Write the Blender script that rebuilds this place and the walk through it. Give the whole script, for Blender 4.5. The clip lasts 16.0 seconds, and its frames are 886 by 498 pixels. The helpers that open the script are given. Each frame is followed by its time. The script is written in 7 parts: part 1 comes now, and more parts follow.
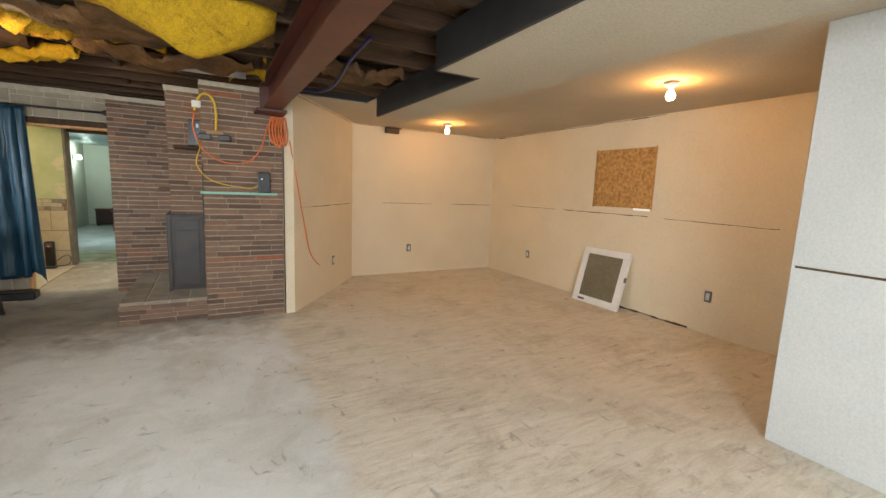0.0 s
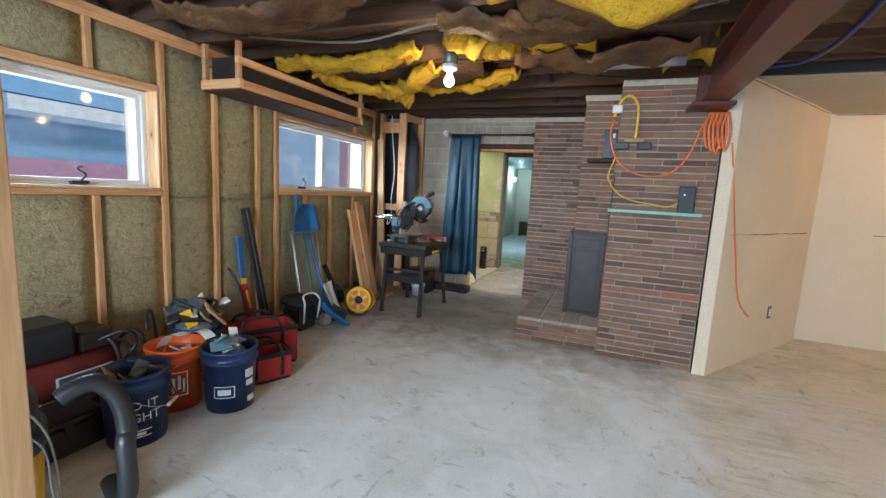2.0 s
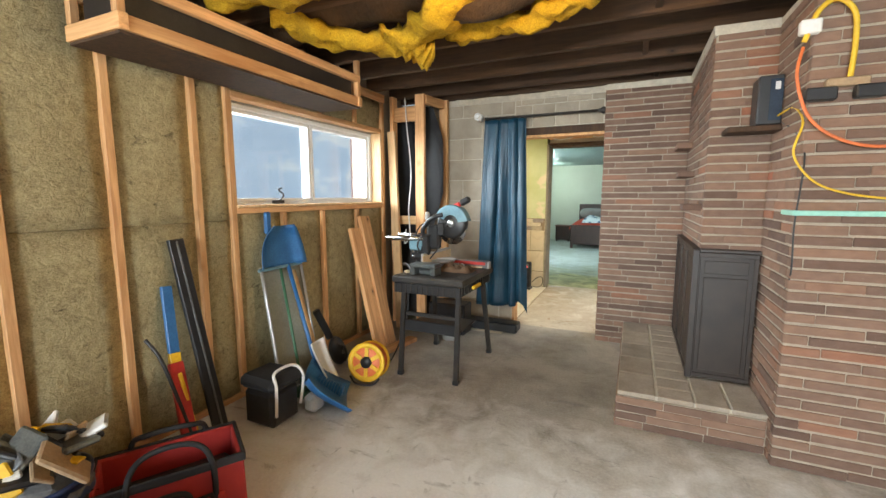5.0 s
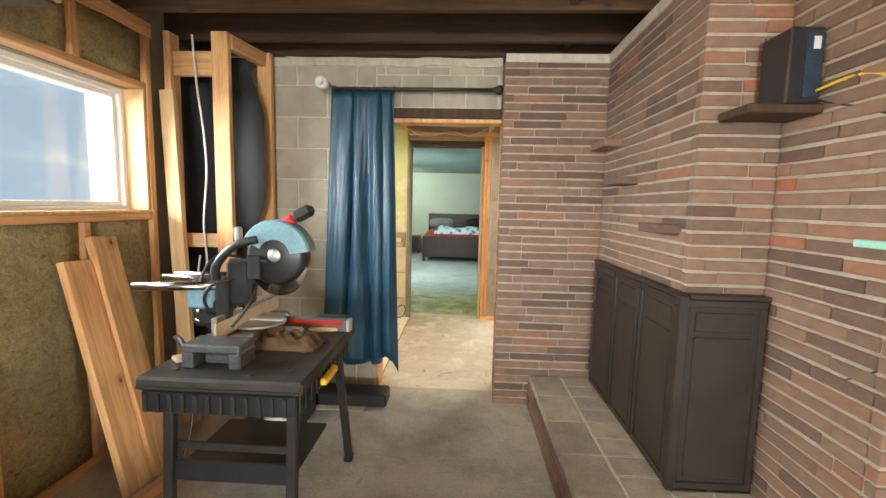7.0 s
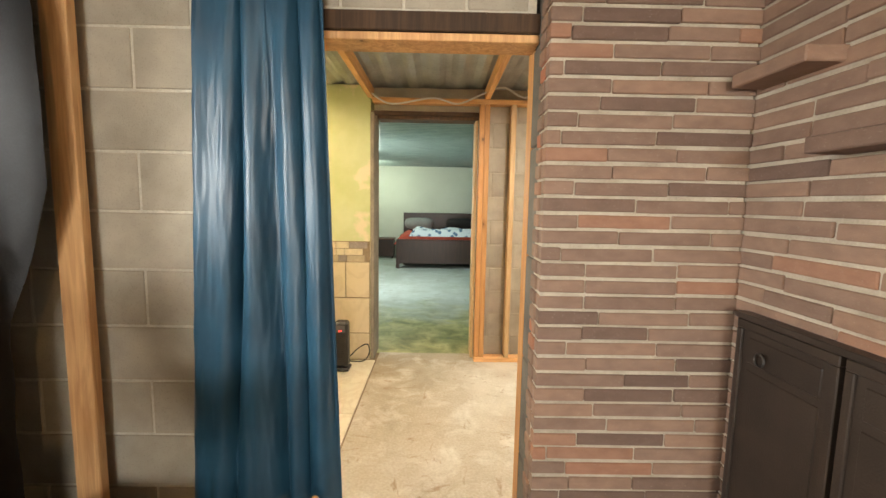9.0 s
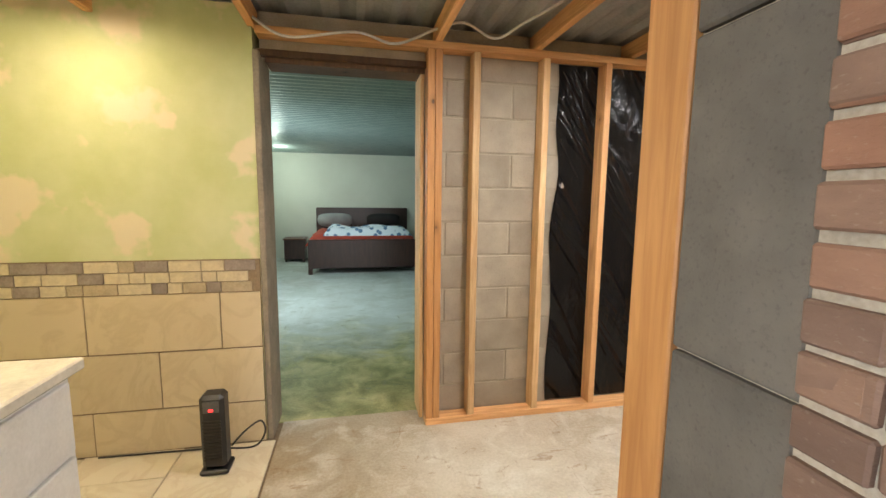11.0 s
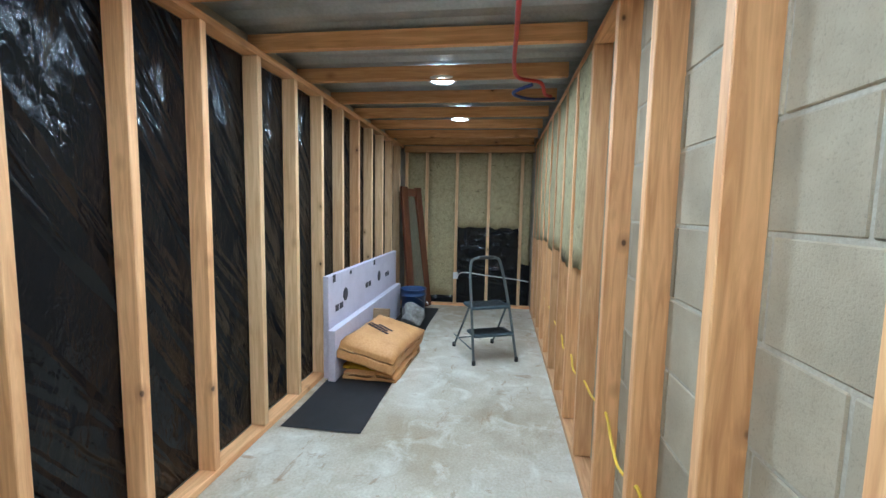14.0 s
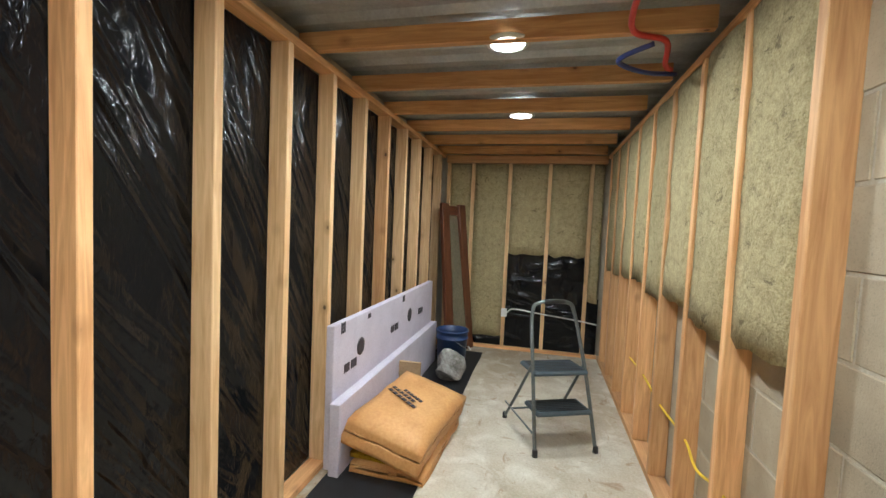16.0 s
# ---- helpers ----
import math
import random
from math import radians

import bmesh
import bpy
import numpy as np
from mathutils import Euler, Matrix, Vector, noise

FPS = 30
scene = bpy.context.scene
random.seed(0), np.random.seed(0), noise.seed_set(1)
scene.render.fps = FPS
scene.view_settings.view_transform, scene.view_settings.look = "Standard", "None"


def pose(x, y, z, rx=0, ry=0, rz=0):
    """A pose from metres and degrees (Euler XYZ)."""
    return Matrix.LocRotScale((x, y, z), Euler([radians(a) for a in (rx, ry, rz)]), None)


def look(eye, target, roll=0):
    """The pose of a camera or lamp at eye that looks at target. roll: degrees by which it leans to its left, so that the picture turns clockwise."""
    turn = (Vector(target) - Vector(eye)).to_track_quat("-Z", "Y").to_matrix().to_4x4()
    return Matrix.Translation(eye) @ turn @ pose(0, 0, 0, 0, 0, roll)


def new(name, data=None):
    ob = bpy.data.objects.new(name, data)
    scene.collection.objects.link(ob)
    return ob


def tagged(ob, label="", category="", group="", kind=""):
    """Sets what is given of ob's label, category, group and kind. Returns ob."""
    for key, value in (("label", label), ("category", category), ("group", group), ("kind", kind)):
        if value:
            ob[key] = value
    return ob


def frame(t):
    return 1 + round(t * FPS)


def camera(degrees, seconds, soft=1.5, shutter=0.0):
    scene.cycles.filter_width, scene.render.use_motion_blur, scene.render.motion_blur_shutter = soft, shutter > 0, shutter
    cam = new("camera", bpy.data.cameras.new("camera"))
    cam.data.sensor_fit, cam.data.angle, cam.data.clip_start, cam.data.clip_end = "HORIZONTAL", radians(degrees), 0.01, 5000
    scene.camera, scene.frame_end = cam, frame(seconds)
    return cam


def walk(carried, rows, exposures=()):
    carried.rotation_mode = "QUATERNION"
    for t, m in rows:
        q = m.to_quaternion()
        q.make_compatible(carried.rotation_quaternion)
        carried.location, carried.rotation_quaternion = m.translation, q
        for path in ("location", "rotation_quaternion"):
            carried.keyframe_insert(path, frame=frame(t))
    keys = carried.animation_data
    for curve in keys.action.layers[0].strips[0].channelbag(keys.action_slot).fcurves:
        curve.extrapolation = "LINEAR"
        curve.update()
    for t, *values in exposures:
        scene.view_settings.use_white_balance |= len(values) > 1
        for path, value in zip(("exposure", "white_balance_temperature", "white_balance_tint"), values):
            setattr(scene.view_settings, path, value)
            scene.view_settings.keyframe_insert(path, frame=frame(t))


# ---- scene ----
cam = camera(93.2, 16.0)
PATH = [
    (0, (0.104, -0.201, 1.369), (1.067, 1.529, 1.089), 2.2),
    (0.5, (0.148, -0.039, 1.339), (0.719, 1.86, 1.075), 3.7),
    (1, (0.173, 0.213, 1.343), (0.268, 2.19, 1.063), 4.3),
    (1.5, (0.118, 0.462, 1.341), (-0.239, 2.412, 1.071), 4.1),
    (2, (0.028, 0.662, 1.332), (-0.687, 2.51, 1.062), 3.1),
    (2.5, (-0.077, 0.881, 1.318), (-1.049, 2.61, 1.06), 2.1),
    (3, (-0.14, 1.074, 1.313), (-1.245, 2.72, 1.047), 1.4),
    (3.2, (-0.149, 1.147, 1.31), (-1.281, 2.772, 1.027), 1.3),
    (5.3, (-0.75, 2.163, 1.335), (-1.438, 4.026, 1.094), 0.3),
    (5.5, (-0.818, 2.295, 1.334), (-1.407, 4.192, 1.099), 0.7),
    (6, (-0.959, 2.605, 1.34), (-1.342, 4.555, 1.12), 1.3),
    (6.5, (-1.065, 2.929, 1.34), (-1.278, 4.906, 1.129), 1.2),
    (7, (-1.146, 3.246, 1.341), (-1.237, 5.233, 1.133), 1.3),
    (7.5, (-1.244, 3.601, 1.353), (-1.242, 5.591, 1.15), 0.5),
    (8, (-1.232, 3.982, 1.335), (-1.223, 5.971, 1.129), 0.9),
    (10.5, (-1.279, 5.517, 1.337), (-1.125, 7.497, 1.102), 1.59),
    (11, (-1.314, 5.799, 1.342), (-0.903, 7.741, 1.098), 0.67),
    (11.5, (-1.309, 6.079, 1.343), (-0.551, 7.918, 1.129), 1.29),
    (12, (-1.255, 6.318, 1.333), (-0.071, 7.914, 1.117), 1.0),
    (12.5, (-1.273, 6.495, 1.329), (0.319, 7.689, 1.128), 1.08),
    (13, (-1.182, 6.634, 1.328), (0.651, 7.406, 1.114), 0.95),
    (13.5, (-1.007, 6.734, 1.337), (0.931, 7.195, 1.154), 0.92),
    (14, (-0.805, 6.777, 1.326), (1.168, 7.044, 1.135), 1.11),
    (14.5, (-0.545, 6.870, 1.343), (1.443, 6.987, 1.164), 0.76),
    (15, (-0.287, 6.919, 1.338), (1.705, 6.981, 1.175), 1.07),
    (15.5, (-0.020, 6.928, 1.360), (1.969, 7.098, 1.232), 1.69),
    (16, (0.150, 6.998, 1.363), (2.094, 7.452, 1.251), 2.52),
]
EXPOSURES = [(0, -0.90, 7200, 10), (1.5, -0.74, 6600, 10), (2.4, -0.60, 5450, 7), (3.2, -0.3, 5400, 8), (5.5, 0.0, 7300, 10), (8.0, 0.15, 7600, 12), (10.5, 0.0, 8900, 16), (11.0, -0.2, 7300, 16), (12.0, -0.38, 5300, 18), (12.5, -0.27, 5600, 19), (13.0, -0.3, 5200, 11), (14.0, -0.25, 5050, 1), (15.0, -0.27, 5050, -3), (15.5, -0.25, 6300, 7), (16, -0.15, 6300, 6)]
walk(cam, [(t, look(e, g, r)) for t, e, g, r in PATH], EXPOSURES)

# ---- light ----
world = bpy.data.worlds.new("world")
scene.world = world
world.use_nodes = True
sky = world.node_tree.nodes.new("ShaderNodeTexSky")
sky.sky_type, sky.sun_disc = "NISHITA", False
sky.sun_elevation, sky.sun_rotation = radians(42), radians(110)
world.node_tree.links.new(sky.outputs[0], world.node_tree.nodes["Background"].inputs[0])
world.node_tree.nodes["Background"].inputs[1].default_value = 0.12


def lamp(name, kind, m, energy, color, size=0.1, size_y=None):
    data = bpy.data.lights.new(name, kind)
    data.energy, data.color = energy, color
    if kind == "AREA":
        data.size = size
        if size_y:
            data.shape, data.size_y = "RECTANGLE", size_y
        else:
            data.shape = "DISK"
    elif kind == "POINT":
        data.shadow_soft_size = size
    elif kind == "SUN":
        data.angle = size
    ob = new(name, data)
    ob.matrix_basis = m
    return ob


WARM, AMBER, COOL, DAY = (1.0, 0.70, 0.38), (1.0, 0.47, 0.14), (0.90, 0.96, 1.0), (0.78, 0.89, 1.0)
lamp("sun", "SUN", look((9, -2, 9), (0, 2, 0)), 3.0, (1.0, 0.95, 0.88), radians(10))
lamp("bulb_light", "POINT", pose(-1.10, 3.52, 2.107), 28, WARM, 0.03)
lamp("bulb_light", "POINT", pose(3.05, 5.10, 2.187), 25, AMBER, 0.03)
lamp("bulb_light", "POINT", pose(3.36, 2.00, 2.187), 27, AMBER, 0.03)
lamp("window_light", "AREA", look((-5.0, 2.30, 2.15), (-1.0, 2.30, 0.8)), 400, DAY, 2.0, 1.5)
lamp("window_light", "AREA", look((-5.0, 4.70, 2.10), (-0.3, 5.1, 1.05)), 570, DAY, 3.0, 1.5)
lamp("patio_light", "AREA", look((-0.9, -2.50, 1.45), (-0.6, 0.6, -1.3)), 590, DAY, 2.2, 1.3)
for lx in (-0.38, 0.825, 2.06, 3.26):
    lamp("ceiling_lamp_light", "AREA", pose(lx, 7.19, 2.168), 24, COOL, 0.15)
lamp("shower_lamp_light", "AREA", pose(-2.49, 7.72, 2.168), 8, (1.0, 0.86, 0.62), 0.15)
lamp("shower_lamp_light", "AREA", pose(-2.30, 6.85, 2.168), 14, (1.0, 0.86, 0.62), 0.15)
lamp("sconce_light", "POINT", pose(-2.72, 14.2, 1.85), 26, (0.80, 1.0, 0.94), 0.05)
lamp("bedroom_window_light", "AREA", look((-2.93, 11.2, 1.45), (0, 11.4, 0.7)), 85, (0.72, 0.92, 1.0), 1.6, 1.0)

# ---- materials ----


class Nodes:
    def __init__(self, name):
        self.m = bpy.data.materials.new(name)
        self.m.use_nodes = True
        self.t = self.m.node_tree
        self.b = self.t.nodes["Principled BSDF"]

    def add(self, kind, **values):
        n = self.t.nodes.new(kind)
        for k, v in values.items():
            n.inputs[k.replace("_", " ")].default_value = v
        return n

    def link(self, a, b):
        self.t.links.new(a, b)

    def coords(self, stretch=(1, 1, 1), shuffle=True):
        tc, mp = self.add("ShaderNodeTexCoord"), self.add("ShaderNodeMapping")
        mp.inputs["Scale"].default_value = stretch
        src = tc.outputs["Object"]
        if shuffle:
            oi, va = self.add("ShaderNodeObjectInfo"), self.add("ShaderNodeVectorMath")
            mul = self.add("ShaderNodeMath")
            mul.operation = "MULTIPLY"
            mul.inputs[1].default_value = 37.0
            self.link(oi.outputs["Random"], mul.inputs[0])
            self.link(src, va.inputs[0])
            self.link(mul.outputs[0], va.inputs[1])
            src = va.outputs[0]
        self.link(src, mp.inputs[0])
        return mp.outputs[0]

    def noise(self, vec, scale, detail=4, rough=0.55, dist=0.0):
        n = self.add("ShaderNodeTexNoise", Scale=scale, Detail=detail, Roughness=rough, Distortion=dist)
        self.link(vec, n.inputs["Vector"])
        return n.outputs["Fac"]

    def ramp(self, fac, stops):
        n = self.add("ShaderNodeValToRGB")
        e = n.color_ramp.elements
        while len(e) < len(stops):
            e.new(0.5)
        for el, (p, c) in zip(e, stops):
            el.position = p
            el.color = (*c, 1) if len(c) == 3 else c
        self.link(fac, n.inputs[0])
        return n.outputs[0]

    def mix(self, fac, a, b, mode="MIX"):
        n = self.add("ShaderNodeMix")
        n.data_type, n.blend_type = "RGBA", mode
        for val, sock in ((fac, n.inputs["Factor"]), (a, n.inputs["A"]), (b, n.inputs["B"])):
            if isinstance(val, (int, float)):
                sock.default_value = val
            elif isinstance(val, tuple):
                sock.default_value = (*val, 1)
            else:
                self.link(val, sock)
        return n.outputs["Result"]

    def vary(self, color, amount):
        oi, mr, hs = self.add("ShaderNodeObjectInfo"), self.add("ShaderNodeMapRange"), self.add("ShaderNodeHueSaturation")
        mr.inputs["To Min"].default_value, mr.inputs["To Max"].default_value = 1 - amount, 1 + amount
        self.link(oi.outputs["Random"], mr.inputs["Value"])
        self.link(mr.outputs[0], hs.inputs["Value"])
        self.link(color, hs.inputs["Color"])
        return hs.outputs[0]

    def finish(self, color, rough=0.8, height=None, bump=0.2, dist=0.01, metal=0.0, spec=0.5):
        if isinstance(color, tuple):
            self.b.inputs["Base Color"].default_value = (*color, 1)
        else:
            self.link(color, self.b.inputs["Base Color"])
        if isinstance(rough, (int, float)):
            self.b.inputs["Roughness"].default_value = rough
        else:
            self.link(rough, self.b.inputs["Roughness"])
        self.b.inputs["Metallic"].default_value = metal
        self.b.inputs["Specular IOR Level"].default_value = spec
        if height is not None:
            bp = self.add("ShaderNodeBump", Strength=bump, Distance=dist)
            self.link(height, bp.inputs["Height"])
            self.link(bp.outputs[0], self.b.inputs["Normal"])
        return self.m


def plain(name, c1, c2=None, rough=0.6, scale=8, fine=90, bump=0.15, metal=0.0, stretch=(1, 1, 1), vary=0.0, spec=0.5, dist=0.004):
    """Two-scale mottled surface."""
    n = Nodes(name)
    v = n.coords(stretch)
    a, f = n.noise(v, scale), n.noise(v, fine, 3)
    c2 = c2 or tuple(x * 0.75 for x in c1)
    col = n.mix(0.18, n.ramp(a, [(0.3, c2), (0.7, c1)]), n.ramp(f, [(0.3, (0.0,) * 3), (0.7, (1.0,) * 3)]), "SOFT_LIGHT")
    if vary:
        col = n.vary(col, vary)
    return n.finish(col, rough, f, bump, dist, metal, spec)


def wood(name, light, dark, rough=0.65, vary=0.15, knots=True):
    n = Nodes(name)
    v = n.coords((1, 1, 0.07))
    g = n.noise(v, 34, 5, 0.6, 1.2)
    big = n.noise(n.coords((1, 1, 0.35)), 5, 2)
    col = n.ramp(g, [(0.34, dark), (0.5, tuple((a + b) / 2 for a, b in zip(light, dark))), (0.64, light)])
    col = n.mix(0.30, col, n.ramp(big, [(0.3, dark), (0.7, light)]))
    if knots:
        vo = n.add("ShaderNodeTexVoronoi", Scale=7.0)
        n.link(n.coords((1.1, 1.1, 0.75)), vo.inputs["Vector"])
        pick = n.add("ShaderNodeSeparateColor")
        n.link(vo.outputs["Color"], pick.inputs[0])
        some = n.ramp(pick.outputs[0], [(0.52, (0, 0, 0)), (0.56, (1, 1, 1))])
        halo = n.ramp(vo.outputs["Distance"], [(0.05, (0.75, 0.75, 0.75)), (0.26, (0, 0, 0))])
        core = n.ramp(vo.outputs["Distance"], [(0.045, (1, 1, 1)), (0.085, (0, 0, 0))])
        col = n.mix(n.mix(1.0, halo, some, "MULTIPLY"), col, tuple(x * 0.72 for x in dark))
        col = n.mix(n.mix(1.0, core, some, "MULTIPLY"), col, tuple(x * 0.22 for x in dark))
    col = n.vary(col, vary)
    return n.finish(col, rough, g, 0.12, 0.003)


def concrete_block(name, c1, c2):
    n = Nodes(name)
    v = n.coords()
    f, a = n.noise(v, 160, 3, 0.7), n.noise(v, 5, 4)
    col = n.ramp(a, [(0.3, c2), (0.7, c1)])
    pit = n.ramp(f, [(0.28, (0.6,) * 3), (0.45, (1.0,) * 3)])
    col = n.vary(n.mix(0.6, col, pit, "MULTIPLY"), 0.10)
    return n.finish(col, 0.92, f, 0.5, 0.004)


def brick_material():
    n = Nodes("roman_brick")
    v = n.coords((1, 1, 2))
    oi = n.add("ShaderNodeObjectInfo")
    base = n.ramp(oi.outputs["Random"], [(0.0, (0.13, 0.078, 0.058)), (0.25, (0.195, 0.120, 0.087)), (0.6, (0.25, 0.153, 0.109)), (0.90, (0.27, 0.158, 0.107)), (0.97, (0.30, 0.145, 0.090)), (0.998, (0.37, 0.125, 0.065))])
    a, f = n.noise(v, 14, 5), n.noise(v, 120, 3)
    col = n.mix(0.55, base, n.ramp(a, [(0.3, (0.62, 0.60, 0.58)), (0.65, (1.0, 1.0, 1.0))]), "MULTIPLY")
    col = n.mix(n.ramp(f, [(0.62, (0, 0, 0)), (0.80, (0.22, 0.22, 0.22))]), col, (0.52, 0.46, 0.38))
    return n.finish(col, 0.85, f, 0.45, 0.004)


def floor_material(name, main, worn, dust, scuff, scuffs=0.5, split=None, olive_y=None):
    """Trowelled slab with dust, stains and dark scrapes; split: from that x on, a browner residue."""
    n = Nodes(name)
    v = n.coords(shuffle=False)
    big, mid, fine = n.noise(v, 0.9, 5, 0.6), n.noise(v, 5, 6, 0.6, 0.6), n.noise(v, 70, 4)
    col = n.ramp(big, [(0.35, worn), (0.62, main)])
    col = n.mix(n.ramp(mid, [(0.5, (0, 0, 0)), (0.75, (0.7, 0.7, 0.7))]), col, dust)
    if split is not None:
        sx = n.add("ShaderNodeSeparateXYZ")
        n.link(v, sx.inputs[0])
        off = n.add("ShaderNodeMath")
        off.operation = "MULTIPLY_ADD"
        n.link(n.noise(v, 3, 4), off.inputs[0])
        off.inputs[1].default_value = 0.5
        n.link(sx.outputs[0], off.inputs[2])
        # Darker and browner with growing y, the edge broken up by noise.
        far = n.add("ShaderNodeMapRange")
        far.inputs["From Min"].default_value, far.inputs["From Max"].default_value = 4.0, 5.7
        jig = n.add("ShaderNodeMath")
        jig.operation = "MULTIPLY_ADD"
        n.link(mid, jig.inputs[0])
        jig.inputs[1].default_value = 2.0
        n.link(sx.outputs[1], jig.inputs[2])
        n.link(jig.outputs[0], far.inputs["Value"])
        far_brown = n.ramp(n.noise(v, 2.2, 5, 0.65), [(0.35, (0.22, 0.19, 0.15)), (0.6, (0.42, 0.385, 0.32))])
        far_mask = n.ramp(far.outputs[0], [(0.35, (0, 0, 0)), (0.9, (0.85, 0.85, 0.85))])
        col = n.mix(far_mask, col, far_brown)
        edge = n.ramp(off.outputs[0], [(split - 0.02 + 0.25, (0, 0, 0)), (split + 0.12 + 0.25, (1, 1, 1))])
        trowel = n.noise(n.coords((1, 5, 1), False), 4, 5, 0.7, 1.0)
        brown = n.ramp(trowel, [(0.25, (0.54, 0.48, 0.39)), (0.5, (0.74, 0.68, 0.58)), (0.75, (0.86, 0.82, 0.74))])
        brown = n.mix(n.ramp(big, [(0.45, (0, 0, 0)), (0.65, (0.7, 0.7, 0.7))]), brown, (0.74, 0.69, 0.60))
        col = n.mix(edge, col, brown)
    # Olive tone at low y that fades out along a noisy edge.
    if olive_y is not None:
        sy, add_ = n.add("ShaderNodeSeparateXYZ"), n.add("ShaderNodeMath")
        n.link(v, sy.inputs[0])
        add_.operation = "MULTIPLY_ADD"
        n.link(n.noise(v, 1.6, 6, 0.65, 0.8), add_.inputs[0])
        add_.inputs[1].default_value = 3.0
        n.link(sy.outputs[1], add_.inputs[2])
        reach = n.add("ShaderNodeMapRange")
        reach.inputs["From Min"].default_value, reach.inputs["From Max"].default_value = olive_y, olive_y + 1.2
        reach.inputs["To Min"].default_value, reach.inputs["To Max"].default_value = 1.0, 0.0
        n.link(add_.outputs[0], reach.inputs["Value"])
        olive = n.ramp(mid, [(0.35, (0.22, 0.25, 0.10)), (0.65, (0.54, 0.53, 0.26))])
        col = n.mix(reach.outputs[0], col, olive)
    for stretch, rot, scale, lo in (((1, 3.2, 1), 25, 4.0, 0.635), ((2.6, 1, 1), -20, 4.6, 0.645), ((1, 1, 1), 0, 6.0, 0.665)):
        tc, mp = n.add("ShaderNodeTexCoord"), n.add("ShaderNodeMapping")
        mp.inputs["Scale"].default_value, mp.inputs["Rotation"].default_value = stretch, (0, 0, radians(rot))
        n.link(tc.outputs["Object"], mp.inputs[0])
        s = n.noise(mp.outputs[0], scale, 6, 0.62, 0.9)
        col = n.mix(n.ramp(s, [(lo - 0.02, (0, 0, 0)), (lo + 0.07, (scuffs,) * 3)]), col, scuff)
    blotch = n.ramp(n.noise(v, 1.7, 7, 0.68, 0.7), [(0.34, (0.66, 0.62, 0.55)), (0.52, (1, 1, 1))])
    col = n.mix(0.5, col, blotch, "MULTIPLY")
    col = n.mix(0.2, col, n.ramp(fine, [(0.3, (0, 0, 0)), (0.7, (1, 1, 1))]), "SOFT_LIGHT")
    return n.finish(col, n.ramp(mid, [(0.3, (0.55,) * 3), (0.7, (0.8,) * 3)]), fine, 0.12, 0.004)


def batt_material(name, c1, c2, c3):
    n = Nodes(name)
    v = n.coords()
    a, b, f = n.noise(v, 3, 4), n.noise(v, 22, 5, 0.65, 1.0), n.noise(v, 140, 3)
    col = n.mix(0.55, n.ramp(a, [(0.3, c2), (0.7, c1)]), n.ramp(b, [(0.3, c3), (0.6, c1)]))
    pits = n.noise(n.coords((1, 1, 1.6)), 11, 6, 0.7, 0.8)
    col = n.mix(n.ramp(pits, [(0.32, (0.7, 0.7, 0.7)), (0.40, (0, 0, 0))]), col, tuple(x * 0.55 for x in c3))
    col = n.mix(0.35, n.vary(col, 0.08), n.ramp(f, [(0.3, (0, 0, 0)), (0.7, (1, 1, 1))]), "SOFT_LIGHT")
    return n.finish(col, 0.95, n.mix(0.5, b, pits), 0.8, 0.025, spec=0.2)


def sheet_material():
    n = Nodes("black_polythene")
    v = n.coords((1, 1, 0.6), False)
    a, b = n.noise(v, 3.2, 2, 0.45, 1.2), n.noise(n.coords((1.6, 1, 0.7), False), 24, 3, 0.5, 1.2)
    tc, mp = n.add("ShaderNodeTexCoord"), n.add("ShaderNodeMapping")
    mp.inputs["Rotation"].default_value = (0, radians(33), 0)
    n.link(tc.outputs["Object"], mp.inputs[0])
    st = n.add("ShaderNodeMapping")
    st.inputs["Scale"].default_value = (4.6, 1.0, 0.7)
    n.link(mp.outputs[0], st.inputs[0])
    pull = n.ramp(n.noise(st.outputs[0], 1.0, 3, 0.55, 0.6), [(0.46, (0, 0, 0)), (0.62, (1, 1, 1))])
    h = n.mix(0.45, n.mix(0.10, a, b), pull)
    return n.finish((0.006, 0.0066, 0.008), n.ramp(b, [(0.3, (0.12,) * 3), (0.7, (0.20,) * 3)]), h, 1.0, 0.09, spec=0.26)


def painted_wall():
    n = Nodes("green_wall_paint")
    v = n.coords(shuffle=False)
    a, f = n.noise(v, 4, 5), n.noise(v, 60, 3)
    col = n.ramp(a, [(0.3, (0.52, 0.57, 0.28)), (0.7, (0.63, 0.66, 0.40))])
    col = n.mix(n.ramp(n.noise(v, 3.4, 4, 0.5), [(0.56, (0, 0, 0)), (0.61, (0.8, 0.8, 0.8))]), col, (0.78, 0.66, 0.50))
    return n.finish(col, 0.75, f, 0.08, 0.003)


def tile_material(name, c1, c2):
    n = Nodes(name)
    v = n.coords()
    vein = n.noise(v, 3.0, 6, 0.6, 1.6)
    col = n.ramp(vein, [(0.40, c1), (0.50, c2), (0.56, c1)])
    return n.finish(n.vary(col, 0.05), 0.32, n.noise(v, 30), 0.03, 0.002)


def glow(name, color, strength):
    n = Nodes(name)
    n.b.inputs["Emission Color"].default_value = (*color, 1)
    n.b.inputs["Emission Strength"].default_value = strength
    return n.finish(color, 0.4)


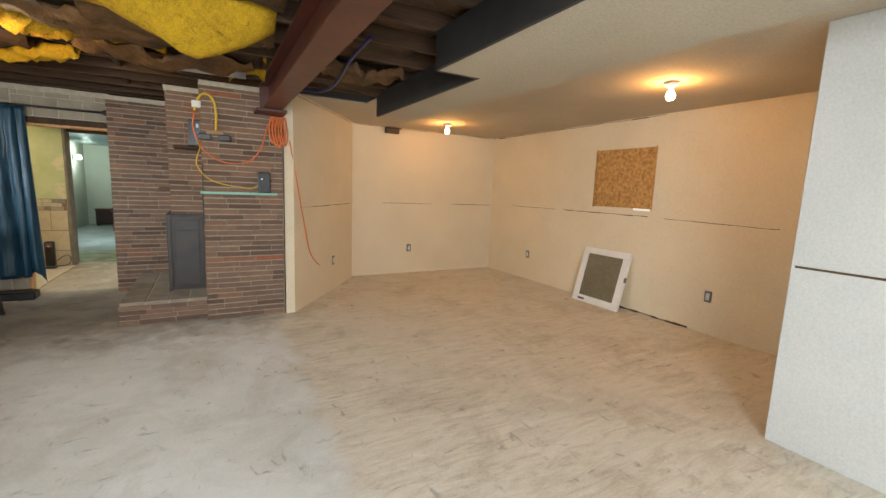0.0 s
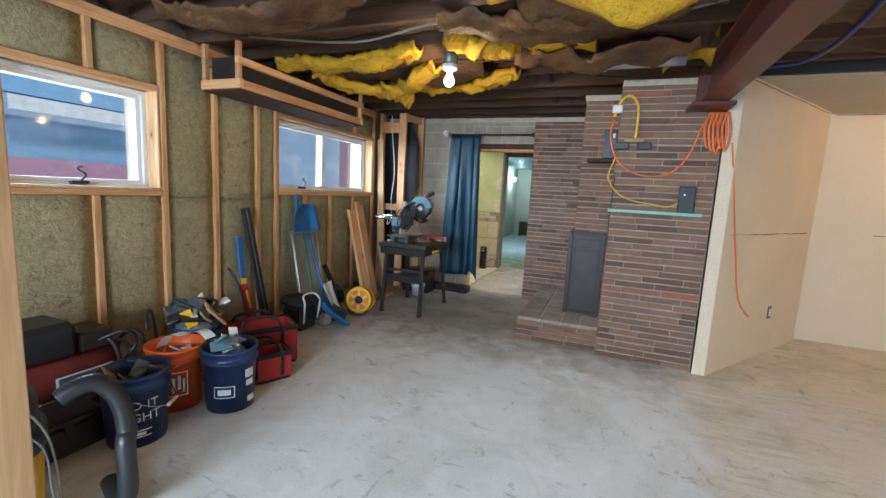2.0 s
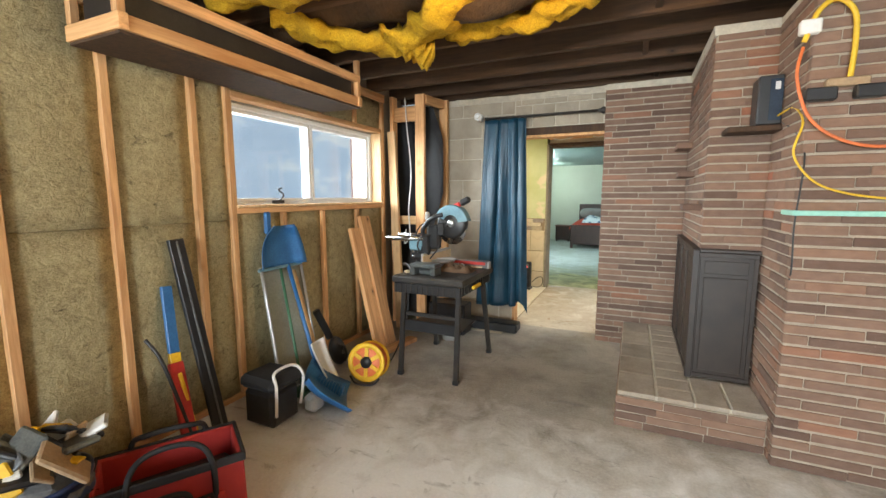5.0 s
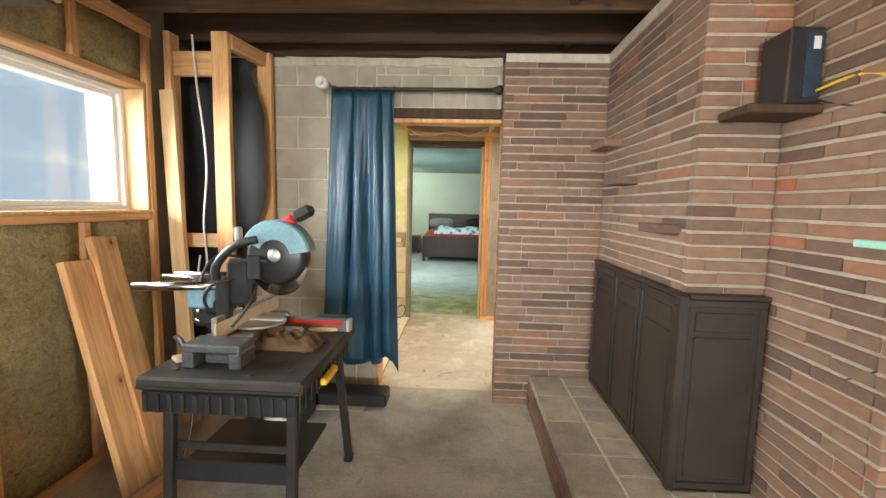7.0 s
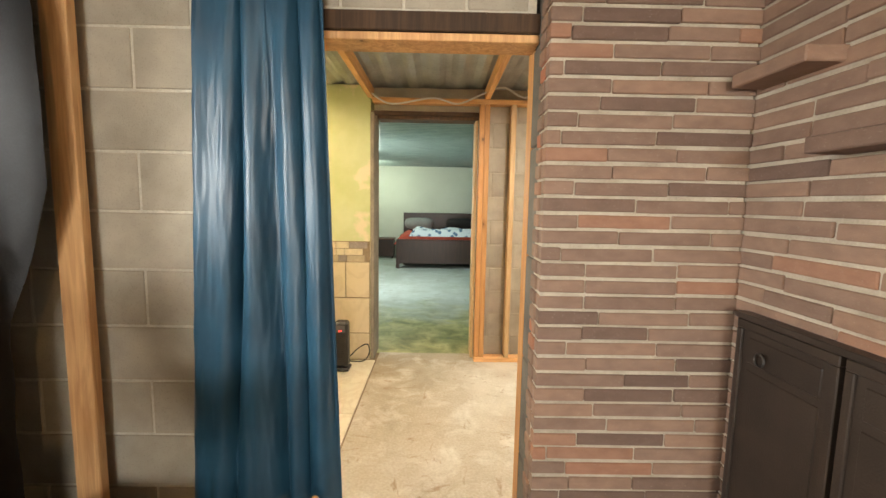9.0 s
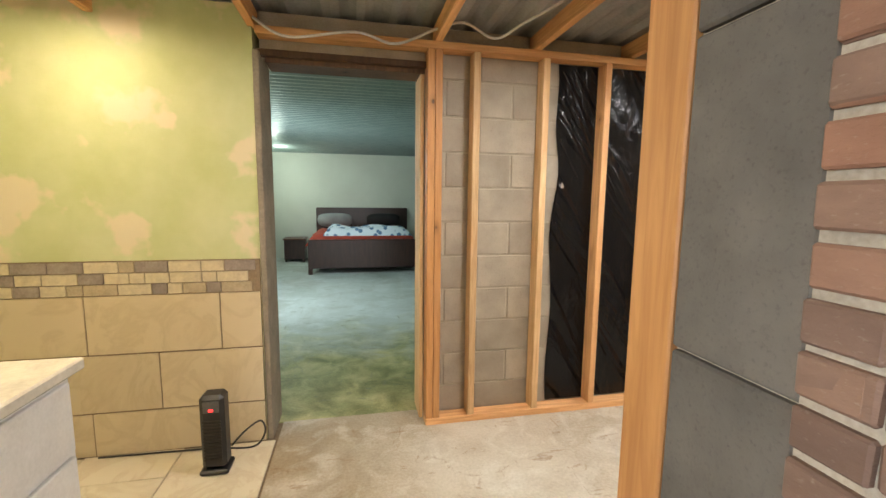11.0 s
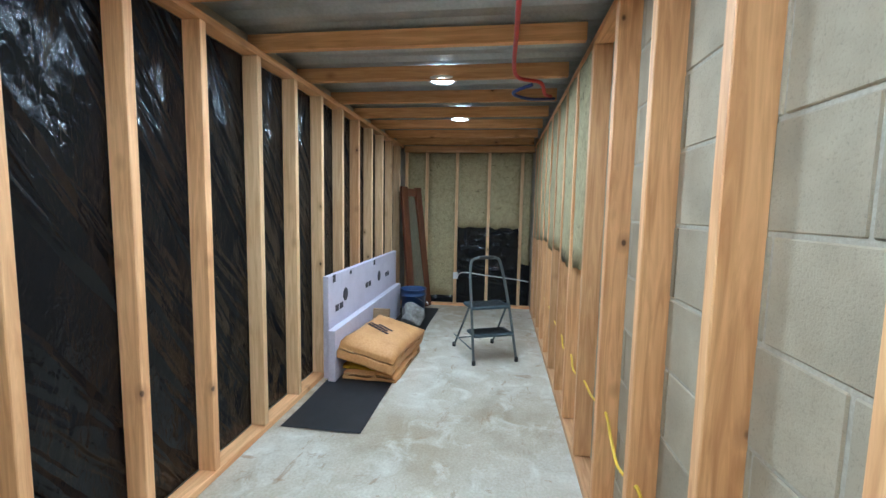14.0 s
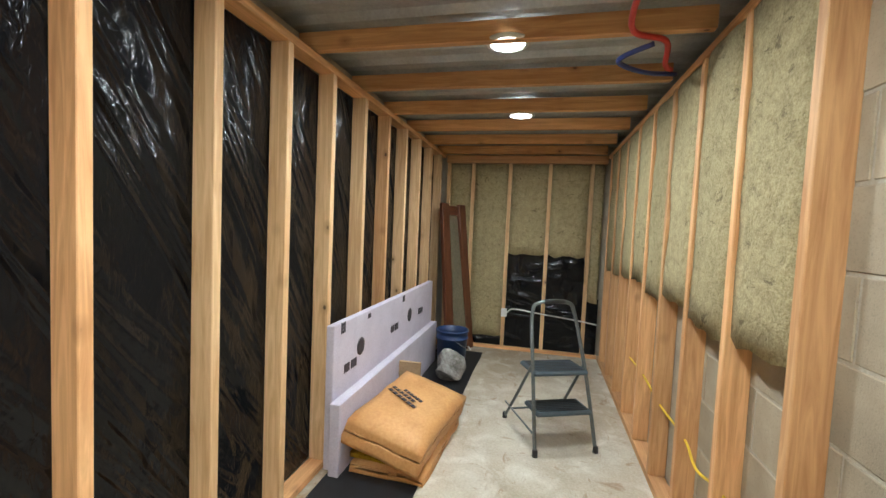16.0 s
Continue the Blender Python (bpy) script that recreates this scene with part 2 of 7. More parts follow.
def sky_backdrop():
    n = Nodes("hazy_sky_backdrop")
    v = n.coords((1, 1, 2.2), False)
    c = n.ramp(n.noise(v, 0.16, 4, 0.5), [(0.40, (0.34, 0.47, 0.74)), (0.54, (0.52, 0.66, 0.92)), (0.60, (1.0, 1.0, 1.0))])
    n.link(c, n.b.inputs["Emission Color"])
    n.b.inputs["Emission Strength"].default_value = 0.34
    return n.finish((0.3, 0.4, 0.5), 0.9)


def glass_material():
    n = Nodes("window_glass")
    tr, gl, mx = n.add("ShaderNodeBsdfTransparent"), n.add("ShaderNodeBsdfGlossy", Roughness=0.03), n.add("ShaderNodeMixShader")
    tr.inputs[0].default_value = (0.93, 0.96, 0.97, 1)
    mx.inputs[0].default_value = 0.06
    n.link(tr.outputs[0], mx.inputs[1])
    n.link(gl.outputs[0], mx.inputs[2])
    n.link(mx.outputs[0], n.t.nodes["Material Output"].inputs[0])
    return n.m


def cloth(name, c1, c2, rough=0.7, sheen=0.0):
    n = Nodes(name)
    v = n.coords(shuffle=False)
    a, f = n.noise(v, 6, 4), n.noise(v, 260, 2)
    return n.finish(n.ramp(a, [(0.3, c2), (0.7, c1)]), rough, f, 0.15, 0.002)


def dots_material():
    n = Nodes("patterned_blanket")
    v = n.coords(shuffle=False)
    vo = n.add("ShaderNodeTexVoronoi", Scale=9.0)
    n.link(v, vo.inputs["Vector"])
    return n.finish(n.ramp(vo.outputs["Distance"], [(0.3, (0.10, 0.22, 0.38)), (0.42, (0.75, 0.85, 0.92))]), 0.9)


M_WOOD = wood("spruce_lumber", (0.80, 0.47, 0.22), (0.50, 0.235, 0.09), 0.6, 0.2)
# Darker, more orange lumber for the posts beside the doorways.
M_DEEPWOOD = wood("deep_orange_lumber", (0.62, 0.31, 0.115), (0.40, 0.165, 0.05), 0.55, 0.1)
M_PALE = wood("pale_lumber", (0.80, 0.55, 0.30), (0.54, 0.31, 0.135))
M_OLD = wood("old_joist_lumber", (0.105, 0.053, 0.025), (0.045, 0.023, 0.012), 0.8, 0.3)
M_DECKING = wood("subfloor_boards", (0.085, 0.048, 0.025), (0.042, 0.023, 0.013), 0.85, 0.25)
M_OSB = plain("osb_board", (0.62, 0.36, 0.13), (0.30, 0.14, 0.04), 0.7, 26, 120, 0.3, stretch=(1, 1, 1))
M_MAHOG = wood("mahogany", (0.16, 0.055, 0.025), (0.08, 0.025, 0.012), 0.35, 0.1, False)
M_BED = wood("dark_bed_wood", (0.055, 0.022, 0.016), (0.025, 0.011, 0.009), 0.35, 0.1, False)
M_CMU = concrete_block("concrete_block", (0.46, 0.40, 0.315), (0.33, 0.285, 0.22))
M_CMUTAN = concrete_block("tan_concrete_block", (0.44, 0.365, 0.255), (0.31, 0.25, 0.17))
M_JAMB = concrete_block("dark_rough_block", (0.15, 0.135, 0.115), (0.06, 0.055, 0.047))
M_MORTAR = plain("block_mortar", (0.60, 0.55, 0.45), None, 0.95, 20, 150, 0.3)
M_JOINT = plain("weathered_block_joint", (0.47, 0.41, 0.315), (0.36, 0.31, 0.235), 0.95, 6, 150, 0.3)
M_BRICK = brick_material()
M_BRICKMORTAR = plain("brick_mortar", (0.44, 0.38, 0.30), (0.29, 0.25, 0.195), 0.95, 9, 160, 0.4)
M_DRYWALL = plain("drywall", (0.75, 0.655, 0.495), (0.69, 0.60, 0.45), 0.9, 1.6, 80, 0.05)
# Drywall again, darkened in colour for the dim underside of ceiling and soffit.
M_CEILSHADE = plain("shaded_ceiling_drywall", (0.50, 0.435, 0.335), (0.45, 0.39, 0.30), 0.9, 1.6, 80, 0.05)
M_WHITEWALL = plain("primed_drywall", (0.64, 0.65, 0.64), (0.57, 0.58, 0.575), 0.9, 1.2, 80, 0.05)
M_SEAM = plain("open_seam", (0.10, 0.06, 0.03), None, 0.95)
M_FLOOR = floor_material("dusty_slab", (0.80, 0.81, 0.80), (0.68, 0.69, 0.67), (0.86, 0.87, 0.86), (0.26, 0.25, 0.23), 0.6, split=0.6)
M_HALLFLOOR = floor_material("stained_slab", (0.60, 0.54, 0.44), (0.38, 0.30, 0.20), (0.76, 0.73, 0.65), (0.30, 0.18, 0.09), 0.7)
M_BEDFLOOR = floor_material("green_stained_slab", (0.54, 0.60, 0.58), (0.40, 0.46, 0.42), (0.66, 0.72, 0.72), (0.24, 0.27, 0.20), 0.6, olive_y=10.6)
M_WOOL = batt_material("mineral_wool", (0.44, 0.37, 0.205), (0.31, 0.255, 0.135), (0.19, 0.15, 0.08))
M_YELLOW = batt_material("yellow_fibreglass", (0.58, 0.35, 0.022), (0.42, 0.24, 0.018), (0.28, 0.15, 0.016))
# Old brown kraft: bay shade is mixed into the first, the second is a lit copy.
M_KRAFTSHADE = plain("shaded_old_kraft", (0.10, 0.047, 0.015), (0.014, 0.009, 0.005), 0.7, 2.6, 40, 0.6, dist=0.02)
M_KRAFTLIT = plain("lit_torn_kraft", (0.17, 0.080, 0.024), (0.05, 0.024, 0.009), 0.6, 4.0, 40, 0.5, dist=0.02)
M_KRAFT = plain("kraft_paper", (0.70, 0.37, 0.14), (0.57, 0.28, 0.095), 0.6, 5, 60, 0.2)
M_SHEET = sheet_material()
M_MAT = plain("black_underlay", (0.016, 0.017, 0.019), (0.010, 0.010, 0.011), 0.6, 12, 140, 0.2)
M_STEEL = plain("red_oxide_steel", (0.115, 0.030, 0.018), (0.060, 0.018, 0.012), 0.42, 5, 60, 0.12)
M_FASCIA = plain("black_fascia", (0.035, 0.033, 0.032), (0.022, 0.021, 0.020), 0.6, 4)
M_BLACK = plain("black_metal", (0.030, 0.026, 0.023), (0.018, 0.015, 0.013), 0.5, 10, 120, 0.1)
M_SCREEN = plain("sooty_brown_metal", (0.036, 0.024, 0.018), (0.018, 0.012, 0.009), 0.45, 7, 200, 0.25)
M_PLASTIC = plain("black_plastic", (0.022, 0.023, 0.025), (0.015, 0.015, 0.016), 0.38, 14, 160, 0.08)
M_BENCH = plain("dusty_bench_top", (0.050, 0.042, 0.033), (0.012, 0.012, 0.012), 0.6, 7, 120, 0.2)
M_GREY = plain("grey_plastic", (0.13, 0.14, 0.145), (0.09, 0.095, 0.10), 0.5, 12)
M_ALU = plain("cast_aluminium", (0.55, 0.56, 0.56), (0.42, 0.43, 0.43), 0.38, 16, 140, 0.1, metal=0.8)
M_CHROME = plain("worn_chrome", (0.62, 0.63, 0.64), (0.5, 0.5, 0.5), 0.22, 20, 150, 0.05, metal=1.0)
M_TEAL = plain("blue_grey_saw_plastic", (0.16, 0.30, 0.36), (0.12, 0.23, 0.28), 0.4, 14)
M_RED = plain("red_plastic", (0.55, 0.035, 0.03), (0.40, 0.025, 0.02), 0.42, 10)
M_REDCLOTH = cloth("red_bag_nylon", (0.48, 0.035, 0.03), (0.32, 0.02, 0.02), 0.7)
M_BLACKCLOTH = cloth("black_nylon", (0.02, 0.02, 0.022), (0.012, 0.012, 0.013), 0.8)
M_YELLOWP = plain("yellow_plastic", (0.80, 0.50, 0.03), (0.66, 0.38, 0.02), 0.45, 10)
M_ORANGE = plain("orange_plastic", (0.88, 0.15, 0.025), (0.78, 0.12, 0.018), 0.4, 8)
M_ORANGECORD = plain("orange_cord", (0.80, 0.20, 0.06), None, 0.5)
M_YELLOWCORD = plain("yellow_cord", (0.85, 0.55, 0.04), None, 0.5)
M_WHITECORD = plain("white_cable", (0.72, 0.70, 0.66), None, 0.5)
M_CABLE = plain("grey_cable", (0.20, 0.18, 0.15), None, 0.5)
M_BLUECORD = plain("blue_cable", (0.02, 0.035, 0.16), None, 0.4)
M_NAVY = plain("navy_bucket_plastic", (0.018, 0.045, 0.13), (0.014, 0.034, 0.10), 0.36, 8)
M_BLUE = plain("blue_plastic", (0.035, 0.17, 0.40), (0.025, 0.12, 0.30), 0.4, 10)
M_GREENH = plain("green_handle", (0.05, 0.16, 0.09), None, 0.45)
M_WHITEP = plain("white_plastic", (0.80, 0.80, 0.78), (0.70, 0.70, 0.68), 0.4, 10)
M_VINYL = plain("white_window_vinyl", (0.82, 0.82, 0.80), (0.74, 0.74, 0.72), 0.45, 5)
M_CURTAIN = cloth("blue_curtain_cloth", (0.015, 0.072, 0.120), (0.009, 0.045, 0.078), 0.40)
M_STONE = plain("hearth_stone", (0.40, 0.34, 0.27), (0.28, 0.235, 0.185), 0.75, 7, 90, 0.25, vary=0.1)
M_GREEN = painted_wall()
M_TILE = tile_material("beige_wall_tile", (0.66, 0.55, 0.38), (0.60, 0.49, 0.325))
M_FLOORTILE = tile_material("cream_floor_tile", (0.78, 0.70, 0.54), (0.70, 0.60, 0.44))
M_GROUT = plain("tile_grout", (0.30, 0.22, 0.14), None, 0.95, 20)
M_DECK = plain("galvanised_deck", (0.46, 0.49, 0.50), (0.32, 0.34, 0.35), 0.4, 4, 60, 0.1, metal=0.35)
M_CORR = plain("corrugated_ceiling_sheet", (0.33, 0.42, 0.40), (0.26, 0.34, 0.33), 0.35, 5, 60, 0.05, metal=0.5)
M_BEDWALL = plain("pale_bedroom_paint", (0.70, 0.74, 0.66), (0.64, 0.68, 0.60), 0.85, 2)
M_FOAM = plain("pink_foam_board", (0.62, 0.57, 0.65), (0.54, 0.49, 0.57), 0.7, 6)
M_PRINT = plain("printed_ink", (0.06, 0.05, 0.06), None, 0.7)
M_PRINTW = plain("white_print", (0.78, 0.80, 0.82), None, 0.6)
M_MINT = plain("mint_mantel_strip", (0.32, 0.66, 0.56), (0.25, 0.54, 0.46), 0.6, 12)
M_BULB = glow("lit_bulb", (1.0, 0.86, 0.60), 22)
M_LED = glow("lit_diffuser", (0.92, 0.97, 1.0), 14)
M_LEDW = glow("lit_warm_diffuser", (1.0, 0.90, 0.66), 10)
M_GLASS = glass_material()
M_FROST = plain("grey_frosted_glass", (0.19, 0.17, 0.12), (0.16, 0.145, 0.10), 0.25, 3, 40, 0.03)
M_SHEETRED = cloth("red_bedding", (0.50, 0.07, 0.04), (0.36, 0.05, 0.03), 0.85)
M_BLANKET = dots_material()
M_PILLOW = cloth("grey_pillow_cloth", (0.36, 0.38, 0.38), (0.28, 0.30, 0.30), 0.9)
M_CARDB = plain("cardboard", (0.42, 0.29, 0.17), None, 0.85, 9)
M_RAG = cloth("brown_rag", (0.13, 0.075, 0.04), (0.06, 0.035, 0.02), 0.95)
M_SAW = plain("sawdusty_pine", (0.72, 0.55, 0.34), None, 0.7, 10)
M_GREYMETAL = plain("grey_hammered_frame", (0.17, 0.19, 0.19), (0.12, 0.135, 0.135), 0.35, 30, 120, 0.1, metal=0.6)
M_TREAD = plain("blue_grey_step_pad", (0.075, 0.10, 0.12), (0.05, 0.07, 0.085), 0.6, 20, 120, 0.3)
M_REDWALL = plain("red_garden_wall", (0.46, 0.24, 0.36), (0.36, 0.19, 0.30), 0.8, 3)
M_SOIL = plain("garden_soil", (0.12, 0.11, 0.10), (0.08, 0.075, 0.07), 0.95, 2, 30, 0.4)
# Blue of outdoor shade and haze, put into the colour of the boards.
M_SHED = plain("hazy_blue_boards", (0.27, 0.47, 0.70), (0.20, 0.37, 0.58), 0.8, 3)
M_VACHEAD = plain("dark_dusty_plastic", (0.060, 0.066, 0.074), (0.028, 0.031, 0.036), 0.6, 9, 70, 0.3, dist=0.01)
M_TANK = plain("dark_red_tank_paint", (0.19, 0.022, 0.018), (0.09, 0.012, 0.010), 0.55, 6)
M_BACK = sky_backdrop()
M_RAILW = plain("white_rail_paint", (0.8, 0.82, 0.85), None, 0.6)

# ---- building helpers ----


def world_of(ob):
    m = ob.matrix_basis.copy()
    return world_of(ob.parent) @ ob.matrix_parent_inverse @ m if ob.parent else m


def adopt(ob, parent):
    if parent:
        ob.parent = parent
        ob.matrix_parent_inverse = world_of(parent).inverted()
    return ob


def mesh_of(name, bm, material, smooth=False):
    me = bpy.data.meshes.new(name)
    bm.normal_update()
    bm.to_mesh(me)
    bm.free()
    if smooth:
        for p in me.polygons:
            p.use_smooth = True
    me.materials.append(material)
    return me


def part(name, bm, material, parent=None, label="", smooth=False):
    ob = new(name, mesh_of(name, bm, material, smooth))
    adopt(ob, parent)
    return tagged(ob, label)


def thing(name, place, label, category, group="", kind=""):
    ob = new(name)
    ob.empty_display_size = 0.1
    ob.location = place
    return tagged(ob, label, category, group, kind)


def add_box(bm, x0, x1, y0, y1, z0, z1, bevel=0.0, m=None):
    made = bmesh.ops.create_cube(bm, size=1)["verts"]
    t = Matrix.Translation(((x0 + x1) / 2, (y0 + y1) / 2, (z0 + z1) / 2)) @ Matrix.Diagonal((x1 - x0, y1 - y0, z1 - z0, 1))
    bmesh.ops.transform(bm, matrix=(m @ t) if m else t, verts=made)
    if bevel:
        edges = list({e for v in made for e in v.link_edges})
        bmesh.ops.bevel(bm, geom=edges, offset=bevel, segments=1, affect="EDGES", profile=0.5)


def boxes(*rows, bevel=0.0):
    bm = bmesh.new()
    for r in rows:
        add_box(bm, *r, bevel=bevel)
    return bm


CACHE = {}


def slab(name, material, x0, x1, y0, y1, z0, z1, parent=None, bevel=0.003, m=None, label=""):
    """A bevelled block that shares its mesh with alike ones."""
    dims = tuple(round(abs(v), 4) for v in (x1 - x0, y1 - y0, z1 - z0))
    key = (dims, bevel, material.name)
    if key not in CACHE:
        bm = bmesh.new()
        add_box(bm, -dims[0] / 2, dims[0] / 2, -dims[1] / 2, dims[1] / 2, -dims[2] / 2, dims[2] / 2, bevel)
        CACHE[key] = mesh_of(name, bm, material)
    ob = new(name, CACHE[key])
    t = Matrix.Translation(((x0 + x1) / 2, (y0 + y1) / 2, (z0 + z1) / 2))
    ob.matrix_basis = m @ t if m else t
    adopt(ob, parent)
    return tagged(ob, label)


def lumber(name, p0, p1, w, d, material, parent=None, side=(1, 0, 0), label=""):
    """A board from p0 to p1, its width w along side."""
    p0, p1 = Vector(p0), Vector(p1)
    z = (p1 - p0).normalized()
    x = Vector(side)
    x = (x - z * x.dot(z)).normalized()
    y = z.cross(x)
    length = (p1 - p0).length
    key = ("lumber", round(length, 3), w, d, material.name)
    if key not in CACHE:
        bm = bmesh.new()
        add_box(bm, -w / 2, w / 2, -d / 2, d / 2, -length / 2, length / 2, 0.003)
        CACHE[key] = mesh_of(name, bm, material)
    ob = new(name, CACHE[key])
    ob.matrix_basis = Matrix.Translation((p0 + p1) / 2) @ Matrix((x, y, z)).transposed().to_4x4()
    adopt(ob, parent)
    return tagged(ob, label)


def spline(pts, steps=8):
    pts = [Vector(p) for p in pts]
    out = []
    for i in range(len(pts) - 1):
        a, b, c, d = pts[max(i - 1, 0)], pts[i], pts[i + 1], pts[min(i + 2, len(pts) - 1)]
        for k in range(steps):
            t = k / steps
            out.append(0.5 * (2 * b + (c - a) * t + (2 * a - 5 * b + 4 * c - d) * t * t + (3 * b - a - 3 * c + d) * t ** 3))
    return out + [pts[-1]]


def add_tube(bm, pts, r, seg=8, steps=8, smooth=True):
    line = spline(pts, steps) if steps > 1 else [Vector(p) for p in pts]
    rings, ref = [], None
    for i, p in enumerate(line):
        t = (line[min(i + 1, len(line) - 1)] - line[max(i - 1, 0)]).normalized()
        ref = ref or (Vector((0, 0, 1)) if abs(t.z) < 0.9 else Vector((1, 0, 0)))
        u = (ref - t * ref.dot(t)).normalized()
        ref = u
        w = t.cross(u)
        rings.append([bm.verts.new(p + r * (math.cos(a) * u + math.sin(a) * w)) for a in [2 * math.pi * k / seg for k in range(seg)]])
    for a, b in zip(rings, rings[1:]):
        for k in range(seg):
            bm.faces.new((a[k], a[(k + 1) % seg], b[(k + 1) % seg], b[k]))
    bm.faces.new(rings[0][::-1])
    bm.faces.new(rings[-1])
    return bm


def tube(name, pts, r, material, parent=None, label="", seg=8, steps=8):
    return part(name, add_tube(bmesh.new(), pts, r, seg, steps), material, parent, label, True)


def add_lathe(bm, profile, seg=32, m=None):
    """Turns (radius, height) pairs about z."""
    rings = []
    for r, z in profile:
        ring = [bm.verts.new(((m or Matrix()) @ Vector((r * math.cos(a), r * math.sin(a), z)))) for a in [2 * math.pi * k / seg for k in range(seg)]]
        rings.append(ring)
    for a, b in zip(rings, rings[1:]):
        for k in range(seg):
            bm.faces.new((a[k], a[(k + 1) % seg], b[(k + 1) % seg], b[k]))
    closed = tuple(profile[0]) == tuple(profile[-1])
    if profile[0][0] > 1e-4 and not closed:
        bm.faces.new(rings[0][::-1])
    if profile[-1][0] > 1e-4 and not closed:
        bm.faces.new(rings[-1])
    return bm


def lathe(name, profile, material, place=(0, 0, 0), parent=None, label="", seg=32, m=None):
    t = Matrix.Translation(place) @ (m or Matrix())
    return part(name, add_lathe(bmesh.new(), profile, seg, t), material, parent, label, True)


def grid_sheet(nu, nv, func):
    """A sheet of nu by nv cells through func(u, v) -> point."""
    bm = bmesh.new()
    rows = [[bm.verts.new(func(i / nu, j / nv)) for i in range(nu + 1)] for j in range(nv + 1)]
    for j in range(nv):
        for i in range(nu):
            bm.faces.new((rows[j][i], rows[j][i + 1], rows[j + 1][i + 1], rows[j + 1][i]))
    return bm


def rough_up(bm, amount, scale=6.0, seed=0.0):
    for v in bm.verts:
        v.co += amount * noise.noise_vector(v.co * scale + Vector((seed, seed, seed)))
    return bm


def letters(name, text, size, material, parent, place, radius, turn, depth=0.002):
    """Words wrapped round an upright cylinder of that radius at place, facing turn (degrees)."""
    cu = bpy.data.curves.new(name, "FONT")
    cu.body, cu.size, cu.align_x, cu.resolution_u = text, size, "CENTER", 2
    tmp = new(name, cu)
    me = bpy.data.meshes.new_from_object(tmp)
    bpy.data.objects.remove(tmp)
    for v in me.vertices:
        a = radians(turn) + v.co.x / radius
        r = radius + depth
        v.co = Vector((place[0] + r * math.cos(a), place[1] + r * math.sin(a), place[2] + v.co.y))
    me.materials.append(material)
    ob = new(name, me)
    return adopt(ob, parent)


def patch(name, material, parent, place, radius, turn, width, z0, z1, depth=0.0018):
    """A printed panel on an upright cylinder."""
    def f(u, v):
        a = radians(turn) + (u - 0.5) * width / radius
        return Vector((place[0] + (radius + depth) * math.cos(a), place[1] + (radius + depth) * math.sin(a), place[2] + z0 + v * (z1 - z0)))
    return part(name, grid_sheet(6, 1, f), material, parent)

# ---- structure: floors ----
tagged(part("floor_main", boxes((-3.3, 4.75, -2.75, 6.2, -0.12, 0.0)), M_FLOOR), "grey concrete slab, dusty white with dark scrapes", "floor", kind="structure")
tagged(part("floor_hall", boxes((-1.745, 5.1, 6.2, 8.3, -0.12, 0.0)), M_HALLFLOOR), "pale concrete slab with brown stains", "floor", kind="structure")
tagged(part("floor_bedroom", boxes((-3.2, 3.0, 8.3, 15.6, -0.12, 0.0)), M_BEDFLOOR), "green and blue stained concrete slab", "floor", kind="structure")
tile_floor = tagged(part("floor_tiled", boxes((-3.3, -1.745, 6.2, 8.3, -0.12, -0.006)), M_GROUT), "cream floor tiles with brown grout", "floor", kind="structure")

# ---- structure: main room ----
W1, W2 = (1.852, 2.726, 1.24, 1.91), (3.893, 5.588, 1.265, 1.945)
wall_west = tagged(part("wall_west", boxes(
    (-3.30, -3.045, -2.75, W1[0], 0, 2.52), (-3.30, -3.045, W1[1], W2[0], 0, 2.52), (-3.30, -3.045, W2[1], 6.2, 0, 2.52),
    (-3.30, -3.045, W1[0], W1[1], 0, W1[2]), (-3.30, -3.045, W1[0], W1[1], W1[3], 2.52),
    (-3.30, -3.045, W2[0], W2[1], 0, W2[2]), (-3.30, -3.045, W2[0], W2[1], W2[3], 2.52)), M_CMU), "grey block outer wall behind framing", "wall", kind="structure")
tagged(part("wall_south", boxes((-3.3, -2.05, -2.75, -2.6, 0, 2.52), (0.25, 4.75, -2.75, -2.6, 0, 2.52), (-2.05, 0.25, -2.75, -2.6, 2.2, 2.52), (-2.05, 0.25, -2.75, -2.6, 0, 0.05)), M_WHITEWALL), "white painted wall with a wide patio opening", "wall", kind="structure")
wall_east = tagged(part("wall_east", boxes((4.52, 4.64, 0.86, 6.0, 0, 2.29)), M_DRYWALL), "unpainted drywall with open seams", "wall", kind="structure")
wall_alcove = tagged(part("wall_alcove", boxes((1.90, 4.64, 6.0, 6.09, 0, 2.29)), M_DRYWALL), "unpainted drywall with open seams", "wall", kind="structure")
tagged(part("wall_partition", boxes((2.89, 3.01, -2.6, 0.86, 0, 2.29), (3.01, 4.64, 0.74, 0.86, 0, 2.29), bevel=0.004), M_WHITEWALL), "white primed drywall partition", "wall", kind="structure")

# slanting drywall beside the chimney
bm = bmesh.new()
foot = [(0.77, 4.38), (0.86, 4.38), (1.93, 5.90), (1.93, 6.0), (1.86, 6.0)]
lo, hi = [bm.verts.new((*p, 0)) for p in foot], [bm.verts.new((*p, 2.29)) for p in foot]
for k in range(5):
    bm.faces.new((lo[k], lo[(k + 1) % 5], hi[(k + 1) % 5], hi[k]))
bm.faces.new(lo[::-1]), bm.faces.new(hi)
wall_slant = tagged(part("wall_slanted", bm, M_DRYWALL), "unpainted drywall at a slant beside the chimney", "wall", kind="structure")


